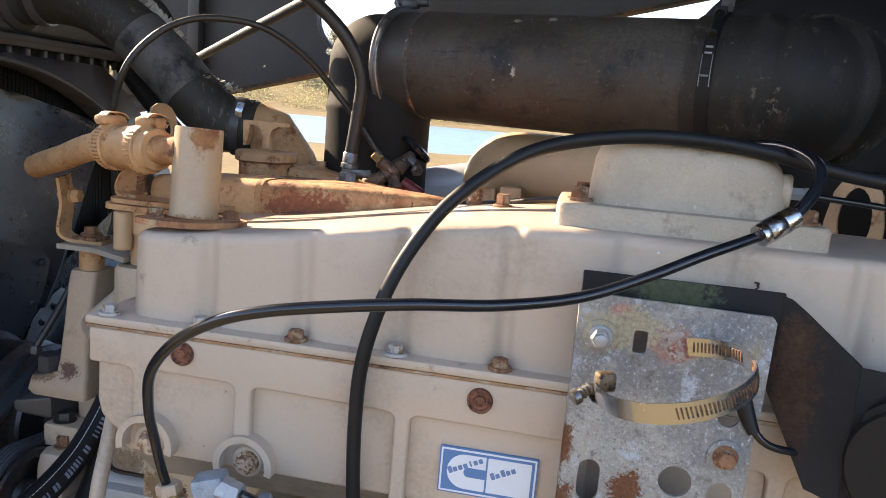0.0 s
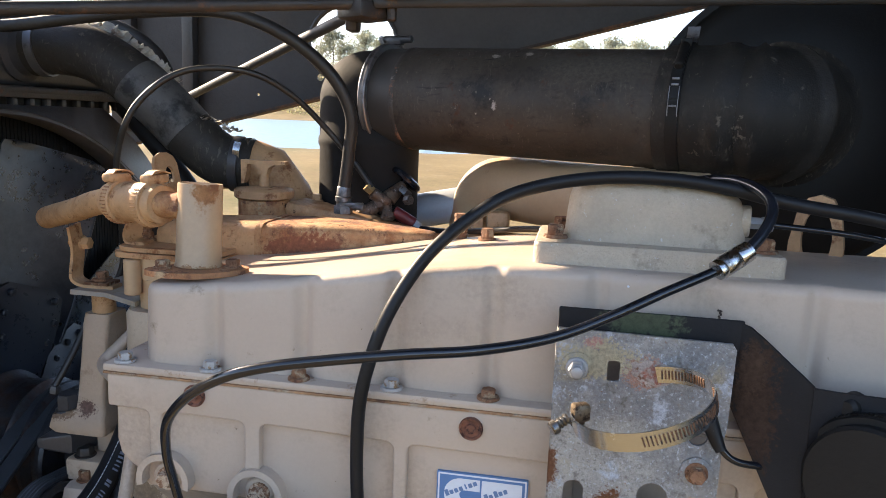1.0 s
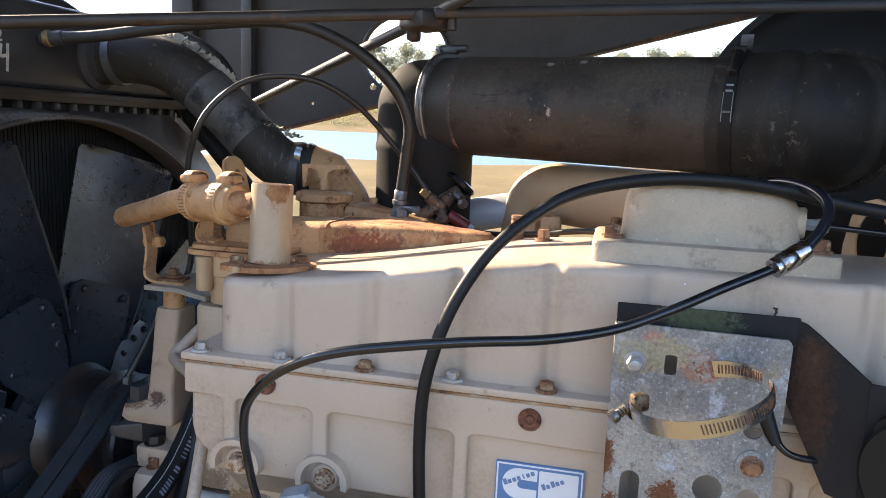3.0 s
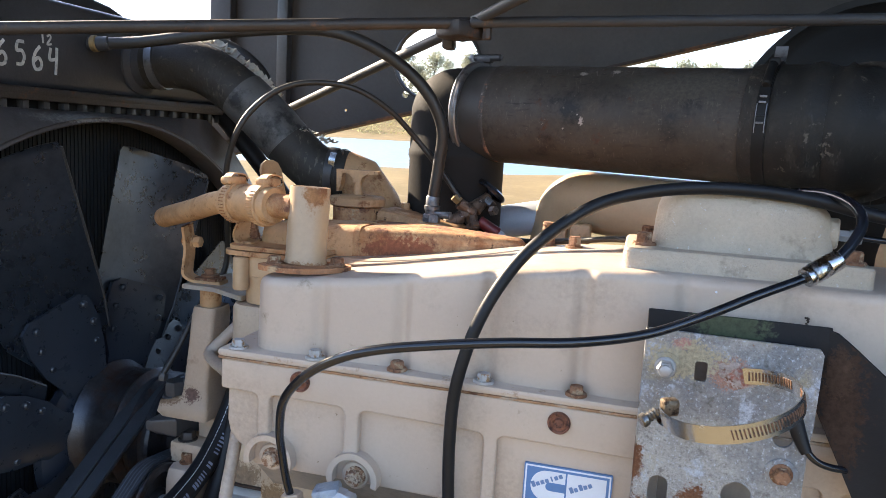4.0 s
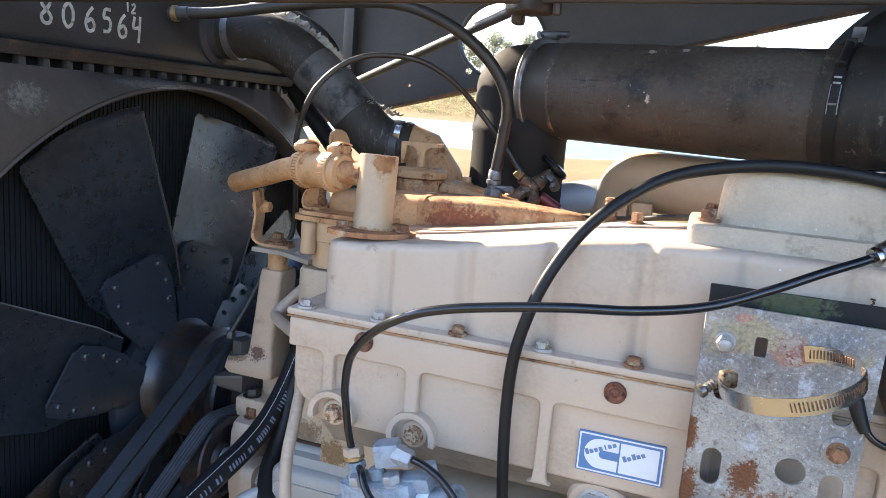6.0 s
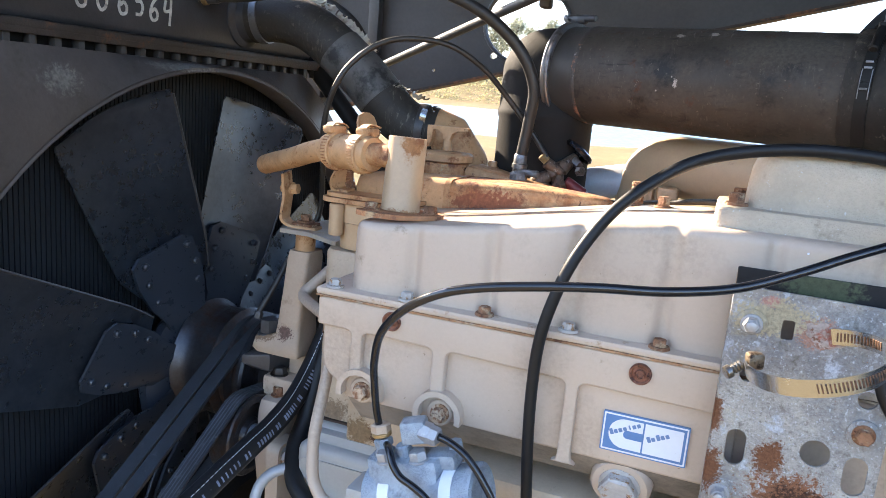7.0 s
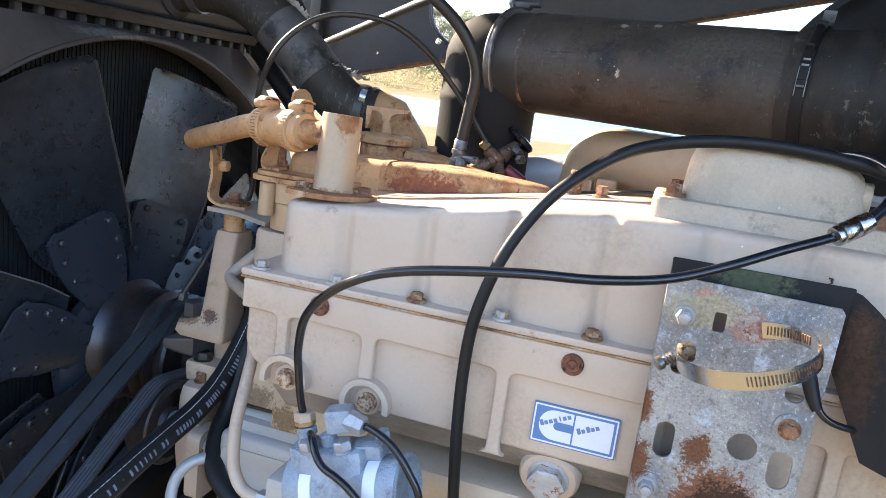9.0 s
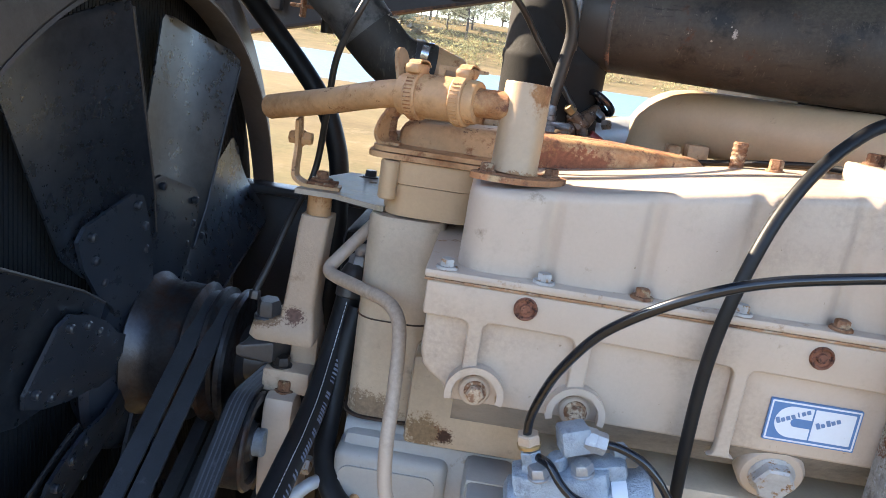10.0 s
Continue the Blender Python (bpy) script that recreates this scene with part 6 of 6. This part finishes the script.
box(bm, (-0.857, 0.83, 1.6065), (0.13, 0.88, 0.010), 0.002)
box(bm, (-0.797, 0.83, 1.603), (0.008, 0.88, 0.018), 0.002)
part("tank_lip", bm, brown_bar, rad, "brown worn lip under the tank")
bm = B()
box(bm, (-0.83, 0.83, 1.588), (0.02, 0.86, 0.03), 0.002)
part("slot_back", bm, rubber, rad)
for k in range(24):
    bm = B()
    box(bm, (-0.806, 0.405 + 0.037 * k, 1.587), (0.012, 0.011, 0.018), 0.002)
    part("slot_web", bm, black_paint, rad)
bm = B()
box(bm, (-0.875, 0.85, 1.07), (0.06, 0.86, 1.05), 0.004)
core_m = material("dusty_radiator_core", (0.010, 0.012, 0.016), 0.7, vary=0.25, scale=10, fine=200, bump=0.1, stains=(((0.09, 0.09, 0.09), 60, 0.72, 0.76, 0.8),), spec=0.3)
part("core", bm, core_m, rad)
bm = B()
for k in range(124):
    y = 0.43 + 0.0082 * k
    top = min(1.585, 1.016 + math.sqrt(0.625 ** 2 - (y - 0.917) ** 2))
    box(bm, (-0.844, y, (0.555 + top) / 2), (0.003, 0.0062, top - 0.555), 0)
side_core = [(1.275, 0.55)] + [(0.917 + 0.63 * math.cos(radians(a)), 1.016 + 0.63 * math.sin(radians(a))) for a in range(-47, 56, 3)]
tagged(part("finning", bm, core_m, rad), kind="stuff")
bm = B()
loft(bm, [[(x, y, z) for y, z in side_core] for x in (-0.904, -0.847)])
part("core_side", bm, core_m, rad)
bm = B()
loops = []
for y, z in ((0.42, 1.776), (0.6, 1.784), (0.9, 1.786), (1.03, 1.783), (1.10, 1.774), (1.15, 1.758), (1.185, 1.742)):
    loops.append([(x, y, zz) for x, zz in rounded(-1.0, 1.725, -0.925, z, 0.008, 3)])
loft(bm, loops)
part("top_guard", bm, black_paint, rad, "curved black guard above the tank")
bm = B()
lathe(bm, (-0.815, 1.03, 1.668), (1, 0.02, 0.02), [(0, 0.05), (0.006, 0.05), (0.012, 0.041), (0.03, 0.038)], 32)
part("hose_neck", bm, black_paint, rad)
GLYPHS = {"8": [[(0.5, 0.52), (0.2, 0.7), (0.25, 0.95), (0.6, 1.0), (0.8, 0.8), (0.5, 0.52), (0.15, 0.25), (0.3, 0.0), (0.7, 0.0), (0.85, 0.25), (0.5, 0.52)]],
          "0": [[(0.5, 1.0), (0.15, 0.75), (0.1, 0.3), (0.4, 0.0), (0.8, 0.2), (0.85, 0.7), (0.55, 0.98)]],
          "6": [[(0.7, 1.0), (0.3, 0.7), (0.1, 0.3), (0.3, 0.0), (0.7, 0.05), (0.8, 0.3), (0.55, 0.5), (0.2, 0.35)]],
          "5": [[(0.8, 0.98), (0.3, 0.95), (0.2, 0.6), (0.6, 0.6), (0.8, 0.35), (0.6, 0.05), (0.15, 0.02)]],
          "4": [[(0.25, 1.0), (0.15, 0.5), (0.75, 0.55)], [(0.8, 1.05), (0.75, 0.5), (0.65, -0.15)]],
          "1": [[(0.4, 1.0), (0.5, 0.0)]],
          "2": [[(0.1, 0.8), (0.5, 1.0), (0.7, 0.7), (0.1, 0.05), (0.85, 0.1)]]}


def brush(text, spots, width, height, name, label):
    """Brush strokes on the tank's face, one curved stroke after the other."""
    bm = B()
    for ch, (y, z) in zip(text, spots):
        for stroke in GLYPHS[ch]:
            strap(bm, [(-0.8116, y + (u - 0.5) * width, z + (v - 0.5) * height) for u, v in stroke], (0, 0.35, 1), 0.0046 if height > 0.02 else 0.0028, 0.0006, 6)
    return part(name, bm, chalk, rad, label)


brush("806564", [(0.674, 1.656), (0.710, 1.655), (0.748, 1.655), (0.779, 1.657), (0.809, 1.654), (0.838, 1.654)], 0.021, 0.032, "painted_number", "hand-painted pale number 806564")
brush("12", [(0.819, 1.682), (0.831, 1.681)], 0.011, 0.014, "painted_mark", "small hand-painted mark")

shr = thing("fan_shroud", "dusty black fan shroud with a round opening", "shroud", (-0.77, 0.86, 0.6))
YC, ZC, RS = 0.917, 1.016, 0.557
N = 120


def rim(k, r, x):
    a = 2 * math.pi * k / N
    return x, YC + r * math.cos(a), ZC + r * math.sin(a)


def outer_edge(k, x, d=0.0):
    """Square towards -y, round towards +y, cut level under the tank."""
    a = 2 * math.pi * k / N
    c, s = math.cos(a), math.sin(a)
    r = RS + 0.085 - d
    if c < 0:
        r = (RS + 0.014 - d) / max(abs(c), abs(s))
    return x, YC + r * c, min(ZC + r * s, 1.583)


bm = B()
shroud_m = material("dusty_black_shroud", (0.088, 0.074, 0.070), 0.5, vary=0.2, scale=8, fine=160, bump=0.12, stains=(((0.09, 0.078, 0.068), 10, 0.52, 0.72, 0.75), ((0.22, 0.20, 0.18), 140, 0.69, 0.72, 0.9)), spots=(((0.24, 0.22, 0.20), (-0.775, 0.83, 1.575), (0.03, 0.11, 0.013), 50, 0.7), ((0.20, 0.185, 0.17), (-0.80, 0.62, 1.54), (0.04, 0.05, 0.03), 160, 0.9)))
loft(bm, [[outer_edge(k, -0.838) for k in range(N)], [outer_edge(k, -0.806) for k in range(N)], [outer_edge(k, -0.800, 0.004) for k in range(N)], [rim(k, RS + 0.004, -0.772) for k in range(N)],
          [rim(k, RS - 0.001, -0.775) for k in range(N)], [outer_edge(k, -0.81, 0.012) for k in range(N)], [outer_edge(k, -0.838, 0.012) for k in range(N)]], cap=False)
part("panel", bm, shroud_m, shr, angle=50)
bm = B()
loft(bm, [[rim(k, RS + 0.002, -0.7715) for k in range(N)], [rim(k, RS - 0.002, -0.7705) for k in range(N)], [rim(k, RS - 0.004, -0.773) for k in range(N)], [rim(k, RS - 0.004, -0.812) for k in range(N)], [rim(k, RS, -0.812) for k in range(N)]], cap=False)
part("ring", bm, shroud_m, shr, angle=50)

# ---- fan, pulleys and belts ----
fan = thing("cooling_fan", "black riveted steel cooling fan behind the pulley", "fan", (-0.79, 0.903, 1.064))
FY, FZ, FS = 0.903, 1.064, 1.08
for k in range(8):
    a0 = radians(69 + 45 * k)
    ca, sa = math.cos(a0), math.sin(a0)
    rad_d, tan_d = Vector((0, ca, sa)), Vector((0, -sa, ca))

    def at(r, t, x=0.0):
        return Vector((-0.790 + (x - 0.26 * t) * FS, FY, FZ)) + (rad_d * r + tan_d * t) * FS
    bm = B()
    loops = []
    for r, wa, wb in ((0.150, 0.045, 0.025), (0.158, 0.066, 0.034), (0.175, 0.072, 0.050), (0.215, 0.075, 0.070), (0.30, 0.080, 0.077), (0.40, 0.086, 0.084), (0.436, 0.088, 0.086), (0.444, 0.085, 0.083), (0.449, 0.06, 0.065)):
        row = [at(r - 0.012 * (i / 9) ** 2 * (r > 0.42), -wa + (wa + wb) * i / 9, -0.012 * math.sin(math.pi * i / 9) * smooth(0.15, 0.25, r)) for i in range(10)]
        row += [p + Vector((-0.0025, 0, 0)) for p in row[::-1]]
        loops.append(row)
    loft(bm, loops)
    bl = part("blade", bm, blade_m, fan, angle=50)
    bm = B()
    tube(bm, [at(r, -wa, 0.0) for r, wa in ((0.16, 0.066), (0.215, 0.075), (0.30, 0.080), (0.436, 0.088))], 0.0019, 8, smooth=False)
    part("rolled_edge", bm, material("bare_blade_edge", (0.07, 0.075, 0.085), 0.4, 0.6, vary=0.2, scale=30) if k == 0 else bpy.data.materials["bare_blade_edge"], bl, "bare rolled leading edge")
    bm = B()
    loops = []
    for r, w, x in ((0.06, 0.030, 0.012), (0.12, 0.034, 0.012), (0.15, 0.046, 0.008), (0.19, 0.052, 0.006), (0.225, 0.050, 0.005), (0.236, 0.036, 0.005)):
        row = [at(r, -w, x), at(r, -w * 0.35, x + 0.006 * (r < 0.22)), at(r, w * 0.35, x + 0.006 * (r < 0.22)), at(r, w, x)]
        row += [p + Vector((-0.005, 0, 0)) for p in row[::-1]]
        loops.append(row)
    loft(bm, loops)
    arm = part("arm", bm, fan_m, fan, "riveted spider arm", angle=25)
    for r, t in ((0.158, -0.034), (0.158, 0.034), (0.188, -0.040), (0.192, 0.038), (0.220, -0.036), (0.222, 0.034)):
        bm = B()
        rod(bm, at(r, t, 0.004), at(r, t, 0.0125), 0.0058, seg=10, bevel=0.002)
        part("rivet", bm, fan_m, arm)
bm = B()
lathe(bm, (-0.835, FY, FZ), (1, 0, 0), [(0, 0.10), (0.03, 0.128), (0.042, 0.126), (0.052, 0.112), (0.06, 0.09)], 48)
part("hub", bm, fan_m, fan)

pul = thing("fan_pulley", "worn dark multi-groove fan pulley", "pulley", (-0.71, 0.905, 1.09))
bm = B()
PY, PZ = 0.905, 1.090
lathe(bm, (-0.774, PY, PZ), (1, 0, 0), [(0, 0.037), (0, 0.098), (0.0032, 0.1008), (0.0084, 0.098), (0.0147, 0.0916), (0.0357, 0.0888), (0.042, 0.0916), (0.0651, 0.0907), (0.0704, 0.0934), (0.0735, 0.0962), (0.0766, 0.0934), (0.083, 0.0814), (0.0893, 0.0814), (0.0966, 0.0934), (0.1019, 0.0934), (0.1092, 0.0814), (0.1155, 0.0814), (0.1229, 0.0934), (0.1292, 0.0934), (0.1333, 0.0897), (0.1333, 0.037)], 64)
part("pulley", bm, pulley_m, pul)
bm = B()
lathe(bm, (-0.641, PY, PZ), (1, 0, 0), [(0, 0.045), (0.008, 0.030), (0.05, 0.026), (0.15, 0.026)], 32)
loops = []
for yy, xa, xb, za, zb in ((0.775, -0.612, -0.602, 1.150, 1.164), (0.785, -0.606, -0.570, 1.142, 1.168), (0.84, -0.60, -0.555, 1.135, 1.172), (0.90, -0.60, -0.555, 1.135, 1.172)):
    loops.append([(x_, yy, z_) for x_, z_ in rounded(xa, za, xb, zb, 0.004, 3)])
loft(bm, loops)
part("bearing_housing", bm, black_paint, pul, "dark oily bearing housing")


def belt(x, w, cy, cz, r, ey, ez, er, depth=0.010):
    """A belt round two pulleys, as a closed band in the plane x."""
    d = Vector((ey - cy, ez - cz))
    L = d.length
    base = math.atan2(d.y, d.x)
    al = math.acos((r - er) / L)
    pts = []
    n_ = 28
    for k in range(n_ + 1):
        a = base + al + (2 * math.pi - 2 * al) * k / n_
        pts.append((cy + r * math.cos(a), cz + r * math.sin(a), math.cos(a), math.sin(a)))
    for k in range(n_ + 1):
        a = base - al + 2 * al * k / n_
        pts.append((ey + er * math.cos(a), ez + er * math.sin(a), math.cos(a), math.sin(a)))
    bm = B()
    rings = []
    for y, z, c, s in pts:
        rings.append([bm.verts.new((x + a * w / 2, y + c * b, z + s * b)) for a, b in ((-0.7, -depth), (0.7, -depth), (0.94, -0.002), (0.86, 0), (-0.86, 0), (-0.94, -0.002))])
    for i in range(len(rings)):
        a, b = rings[i], rings[(i + 1) % len(rings)]
        for k in range(6):
            j = (k + 1) % 6
            bm.faces.new((a[k], a[j], b[j], b[k]))
    return bm


for x in (-0.688, -0.6615):
    h = thing("v_belt", "black rubber V-belt on the fan pulley", "belt", (x, 0.6, 0.8), "belts on the fan pulley")
    part("belt", belt(x, 0.0245, PY, PZ, 0.0855, 0.25, 0.735, 0.06), belt_m, h)
alt = thing("alternator_pulley", "dark lower drive pulley", "pulley", (-0.63, 0.46, 0.6))
bm = B()
lathe(bm, (-0.708, 0.25, 0.735), (1, 0, 0), [(0, 0.03), (0, 0.062), (0.008, 0.062), (0.020, 0.050), (0.033, 0.062), (0.046, 0.050), (0.06, 0.062), (0.06, 0.03)], 40)
part("pulley", bm, pulley_m, alt)
bm = B()
lathe(bm, (-0.648, 0.25, 0.735), (1, 0, 0), [(0, 0.03), (0.01, 0.075), (0.14, 0.08), (0.15, 0.05)], 40)
part("housing", bm, alu, alt)
IY, IZ = 0.752, 1.054
# added black disc that darkens the gap where bright ground would show through
crk = thing("crank_pulley", "added dark disc closing the gap under the fan pulley", "pulley", (-0.68, 0.83, 0.6))
bm = B()
lathe(bm, (-0.72, 0.90, 0.73), (1, 0, 0), [(0, 0.05), (0, 0.170), (0.005, 0.174), (0.025, 0.174), (0.03, 0.160), (0.04, 0.150), (0.045, 0.09), (0.05, 0.05)], 56)
part("pulley", bm, canister_m, crk)
idl = thing("idler_pulley", "dark idler pulley for the ribbed belt", "pulley", (-0.6, 0.80, 0.96))
bm = B()
lathe(bm, (-0.606, IY, IZ), (1, 0, 0), [(0, 0.02), (0, 0.057), (0.003, 0.058), (0.028, 0.058), (0.032, 0.060), (0.035, 0.058), (0.036, 0.050), (0.030, 0.046), (0.028, 0.026), (0.034, 0.022), (0.034, 0.0)], 56)
part("pulley", bm, pulley_m, idl)
bm = B()
rod(bm, (-0.576, IY, IZ), (-0.560, IY, IZ), 0.017, seg=20)
part("spindle", bm, alu, idl, "pale spindle")


def hull(circles):
    """The closed line of a belt round several pulleys: points and outward ways."""
    pts = [(cy + r * math.cos(2 * math.pi * k / 72), cz + r * math.sin(2 * math.pi * k / 72), math.cos(2 * math.pi * k / 72), math.sin(2 * math.pi * k / 72)) for cy, cz, r in circles for k in range(72)]
    pts.sort()
    ends = []
    for seq in (pts, pts[::-1]):
        out_ = []
        for p in seq:
            while len(out_) > 1 and (out_[-1][0] - out_[-2][0]) * (p[1] - out_[-2][1]) - (out_[-1][1] - out_[-2][1]) * (p[0] - out_[-2][0]) <= 0:
                out_.pop()
            out_.append(p)
        ends += out_[:-1]
    return ends


rb = thing("ribbed_belt", "grey-black ribbed drive belt on the idler", "belt", (-0.6, 0.6, 0.8))
line = hull([(IY, IZ, 0.0625), (0.25, 0.745, 0.06), (1.02, 1.02, 0.06)])
bm = B()
rings = []
for y, z, c, s in line:
    rings.append([bm.verts.new((-0.590 + a, y + c * b, z + s * b)) for a, b in ((-0.0125, -0.004), (0.0125, -0.004), (0.0125, -0.0005), (0.012, 0), (-0.012, 0), (-0.0125, -0.0005))])
for i in range(len(rings)):
    a, b = rings[i], rings[(i + 1) % len(rings)]
    for k in range(6):
        j = (k + 1) % 6
        bm.faces.new((a[k], a[j], b[j], b[k]))
part("belt", bm, material("ribbed_belt_rubber", (0.038, 0.042, 0.050), 0.42, vary=0.2, scale=30, fine=260, bump=0.12, stains=(((0.13, 0.14, 0.15), 60, 0.58, 0.72, 0.6),)), rb)
wear = material("belt_wear", (0.10, 0.11, 0.13), 0.5, vary=0.25)
for k in range(4):
    bm = B()
    x = -0.5975 + 0.005 * k
    rings = [[bm.verts.new((x + a, y + c * b, z + s * b)) for a, b in ((-0.0007, -0.001), (0.0007, -0.001), (0.0007, 0.0006), (-0.0007, 0.0006))] for y, z, c, s in line]
    for i in range(len(rings)):
        a, b = rings[i], rings[(i + 1) % len(rings)]
        for q in range(4):
            bm.faces.new((a[q], a[(q + 1) % 4], b[(q + 1) % 4], b[q]))
    part("rib_line", bm, wear, rb, "worn pale rib line")

# ---- hoses on the front of the engine ----
hb = thing("braided_hose", "black hydraulic hose with a white stitched line and print", "hose", (-0.52, 0.65, 1.0))
HP = [(-0.490, 0.83, 1.255), (-0.494, 0.822, 1.220), (-0.499, 0.79, 1.168), (-0.502, 0.75, 1.130), (-0.505, 0.705, 1.108), (-0.507, 0.65, 1.095), (-0.510, 0.58, 1.078), (-0.517, 0.50, 1.05), (-0.525, 0.42, 1.0)]
bm = B()
tube(bm, HP, 0.0150, 22, 8)
part("hose", bm, rubber, hb)
q = glide(HP, 30)
bm = B()
for i in range(30, len(q) - 2, 3):
    t = (q[i + 1] - q[i]).normalized()
    v = Vector((0.15, -1, 0.25))
    v = (v - t * v.dot(t)).normalized()
    strap(bm, [q[i] + v * 0.0151, q[i + 2] + v * 0.0151], t.cross(v), 0.0007, 0.0006, smooth=False)
part("stitched_line", bm, white_label, hb, "white stitched line")
rng = random.Random(2)
for n_, i in enumerate(range(40, len(q) - 12, 3)):
    if n_ % 11 in (4, 5, 8):
        continue
    t = (q[i + 1] - q[i]).normalized()
    v = Vector((0.9, -0.75, 0.2))
    v = (v - t * v.dot(t)).normalized()
    w = t.cross(v)
    bm = B()
    k = rng.uniform(0.75, 1.0)
    strap(bm, [q[i] + v * 0.0150 - w * 0.0040 * k, q[i] + v * 0.0155, q[i] + v * 0.0150 + w * 0.0040], t, rng.uniform(0.0016, 0.0034), 0.0004, smooth=False)
    part("print_bar", bm, hose_print, hb)
bm = B()
hexa(bm, (-0.488, 0.832, 1.268), (0.1, 0.1, 1), 0.020, 0.012)
rod(bm, (-0.487, 0.833, 1.278), (-0.484, 0.833, 1.292), 0.007, seg=12)
rod(bm, (-0.486, 0.833, 1.288), (-0.465, 0.83, 1.292), 0.007, seg=12)
part("end_fitting", bm, zinc, hb)
bm = B()
lathe(bm, (-0.4932, 0.824, 1.228), (0.10, 0.20, 1), [(0, 0.0152), (0.001, 0.0166), (0.012, 0.0170), (0.014, 0.0162), (0.018, 0.0170), (0.030, 0.0166), (0.036, 0.0140), (0.042, 0.0110)], 24)
part("crimp_sleeve", bm, black_paint, hb, "crimped black end sleeve")
h2 = thing("rubber_hose", "black braided rubber hose beside the block", "hose", (-0.48, 0.73, 0.98))
bm = B()
tube(bm, [(-0.478, 0.81, 1.22), (-0.486, 0.785, 1.16), (-0.487, 0.757, 1.102), (-0.484, 0.727, 1.068), (-0.466, 0.698, 1.040), (-0.440, 0.684, 1.024), (-0.40, 0.674, 1.004), (-0.36, 0.67, 0.97)], 0.0128, 18, 7)
part("hose", bm, rubber, h2)
h3 = thing("grey_elbow_tube", "pale grey curved tube low on the engine", "tube", (-0.46, 0.68, 0.97))
bm = B()
tube(bm, [(-0.475, 0.71, 1.05), (-0.497, 0.69, 1.042), (-0.511, 0.68, 1.02), (-0.510, 0.67, 0.99), (-0.495, 0.66, 0.96)], 0.0075, 16, 7)
part("tube", bm, grey_pipe, h3)

# ---- engine block below the head ----
blk = thing("engine_block", "tan painted engine block with a cast rail", "engine block", (0.2, 0.9, 0.6))
bm = B()
box(bm, (0.20, 0.92, 0.83), (1.33, 0.40, 0.55), 0.012)
part("block", bm, grey_tan, blk)
bm = B()
rod(bm, (-0.465, 0.745, 1.098), (0.86, 0.745, 1.098), 0.014, seg=18)
box(bm, (0.20, 0.77, 1.1075), (1.33, 0.06, 0.007), 0.002)
part("rail", bm, grey_tan, blk)
bm = B()
box(bm, (-0.405, 0.735, 1.03), (0.13, 0.06, 0.12), 0.012, seg=3)
part("front_case", bm, grey_tan, blk)
bm = B()
plate(bm, rounded(-0.462, 0.95, -0.352, 1.072, 0.012, 4), [], 0.004, front(0.7025))
part("raised_panel", bm, grey_tan, blk)
bm = B()
box(bm, (-0.295, 0.70, 1.075), (0.055, 0.06, 0.05), 0.008)
part("port_block", bm, grey_tan, blk)
bm = B()
box(bm, (0.05, 0.70, 1.135), (0.62, 0.14, 0.04), 0.012)
part("lower_ledge", bm, tan_stained, blk)
bm = B()
lathe(bm, (-0.036, 0.64, 1.193), (-0.05, -1, -0.25), [(0, 0.032), (0.018, 0.031), (0.022, 0.028)], 32)
part("plug_boss", bm, tan, blk)
bm = B()
hexa(bm, (-0.037, 0.6195, 1.188), (-0.05, -1, -0.25), 0.034, 0.012, 0.0215, 0.003)
part("hex_plug", bm, painted_bolt, blk, "large grey hexagon plug")
bm = B()
rod(bm, (-0.440, 0.706, 1.033), (-0.440, 0.700, 1.033), 0.006, seg=14)
part("small_plug", bm, tan_old_lit, blk)
frm = thing("frame_rail", "black steel frame rail below the engine", "frame", (0.0, 0.7, 0.5))
bm = B()
box(bm, (0.0, 0.55, 0.52), (2.4, 0.08, 0.22), 0.008)
box(bm, (0.0, 1.25, 0.52), (2.4, 0.08, 0.22), 0.008)
part("rail", bm, black_paint, frm)
fen = thing("far_splash_panel", "black inner splash panel beyond the engine", "panel", (-0.2, 1.38, 0.5))
bm = B()
box(bm, (0.0, 1.40, 0.86), (1.66, 0.012, 0.74), 0.003)
box(bm, (0.0, 1.385, 1.235), (1.66, 0.05, 0.018), 0.004)
part("panel", bm, black_paint, fen)
# added black body that fills the dark gap behind pulley and upright
wp = thing("water_pump", "added dark body filling the gap behind the pulley", "pump", (-0.52, 0.95, 1.0))
bm = B()
lathe(bm, (-0.60, PY, PZ), (1, 0, 0), [(0.03, 0.02), (0.05, 0.03), (0.08, 0.035), (0.16, 0.04)], 40)
box(bm, (-0.49, 1.06, 1.02), (0.06, 0.36, 0.56), 0.015)
part("body", bm, canister_m, wp)
wr = thing("black_wire", "thin black wire running behind the rocker cover", "wire", (-0.05, 0.95, 1.44))
bm = B()
tube(bm, [(-0.178, 1.042, 1.428), (-0.13, 1.0, 1.432), (-0.07, 0.93, 1.446), (-0.01, 0.86, 1.462), (0.03, 0.80, 1.470), (0.06, 0.77, 1.466)], 0.0038, 10, 6)
part("wire", bm, rubber, wr)
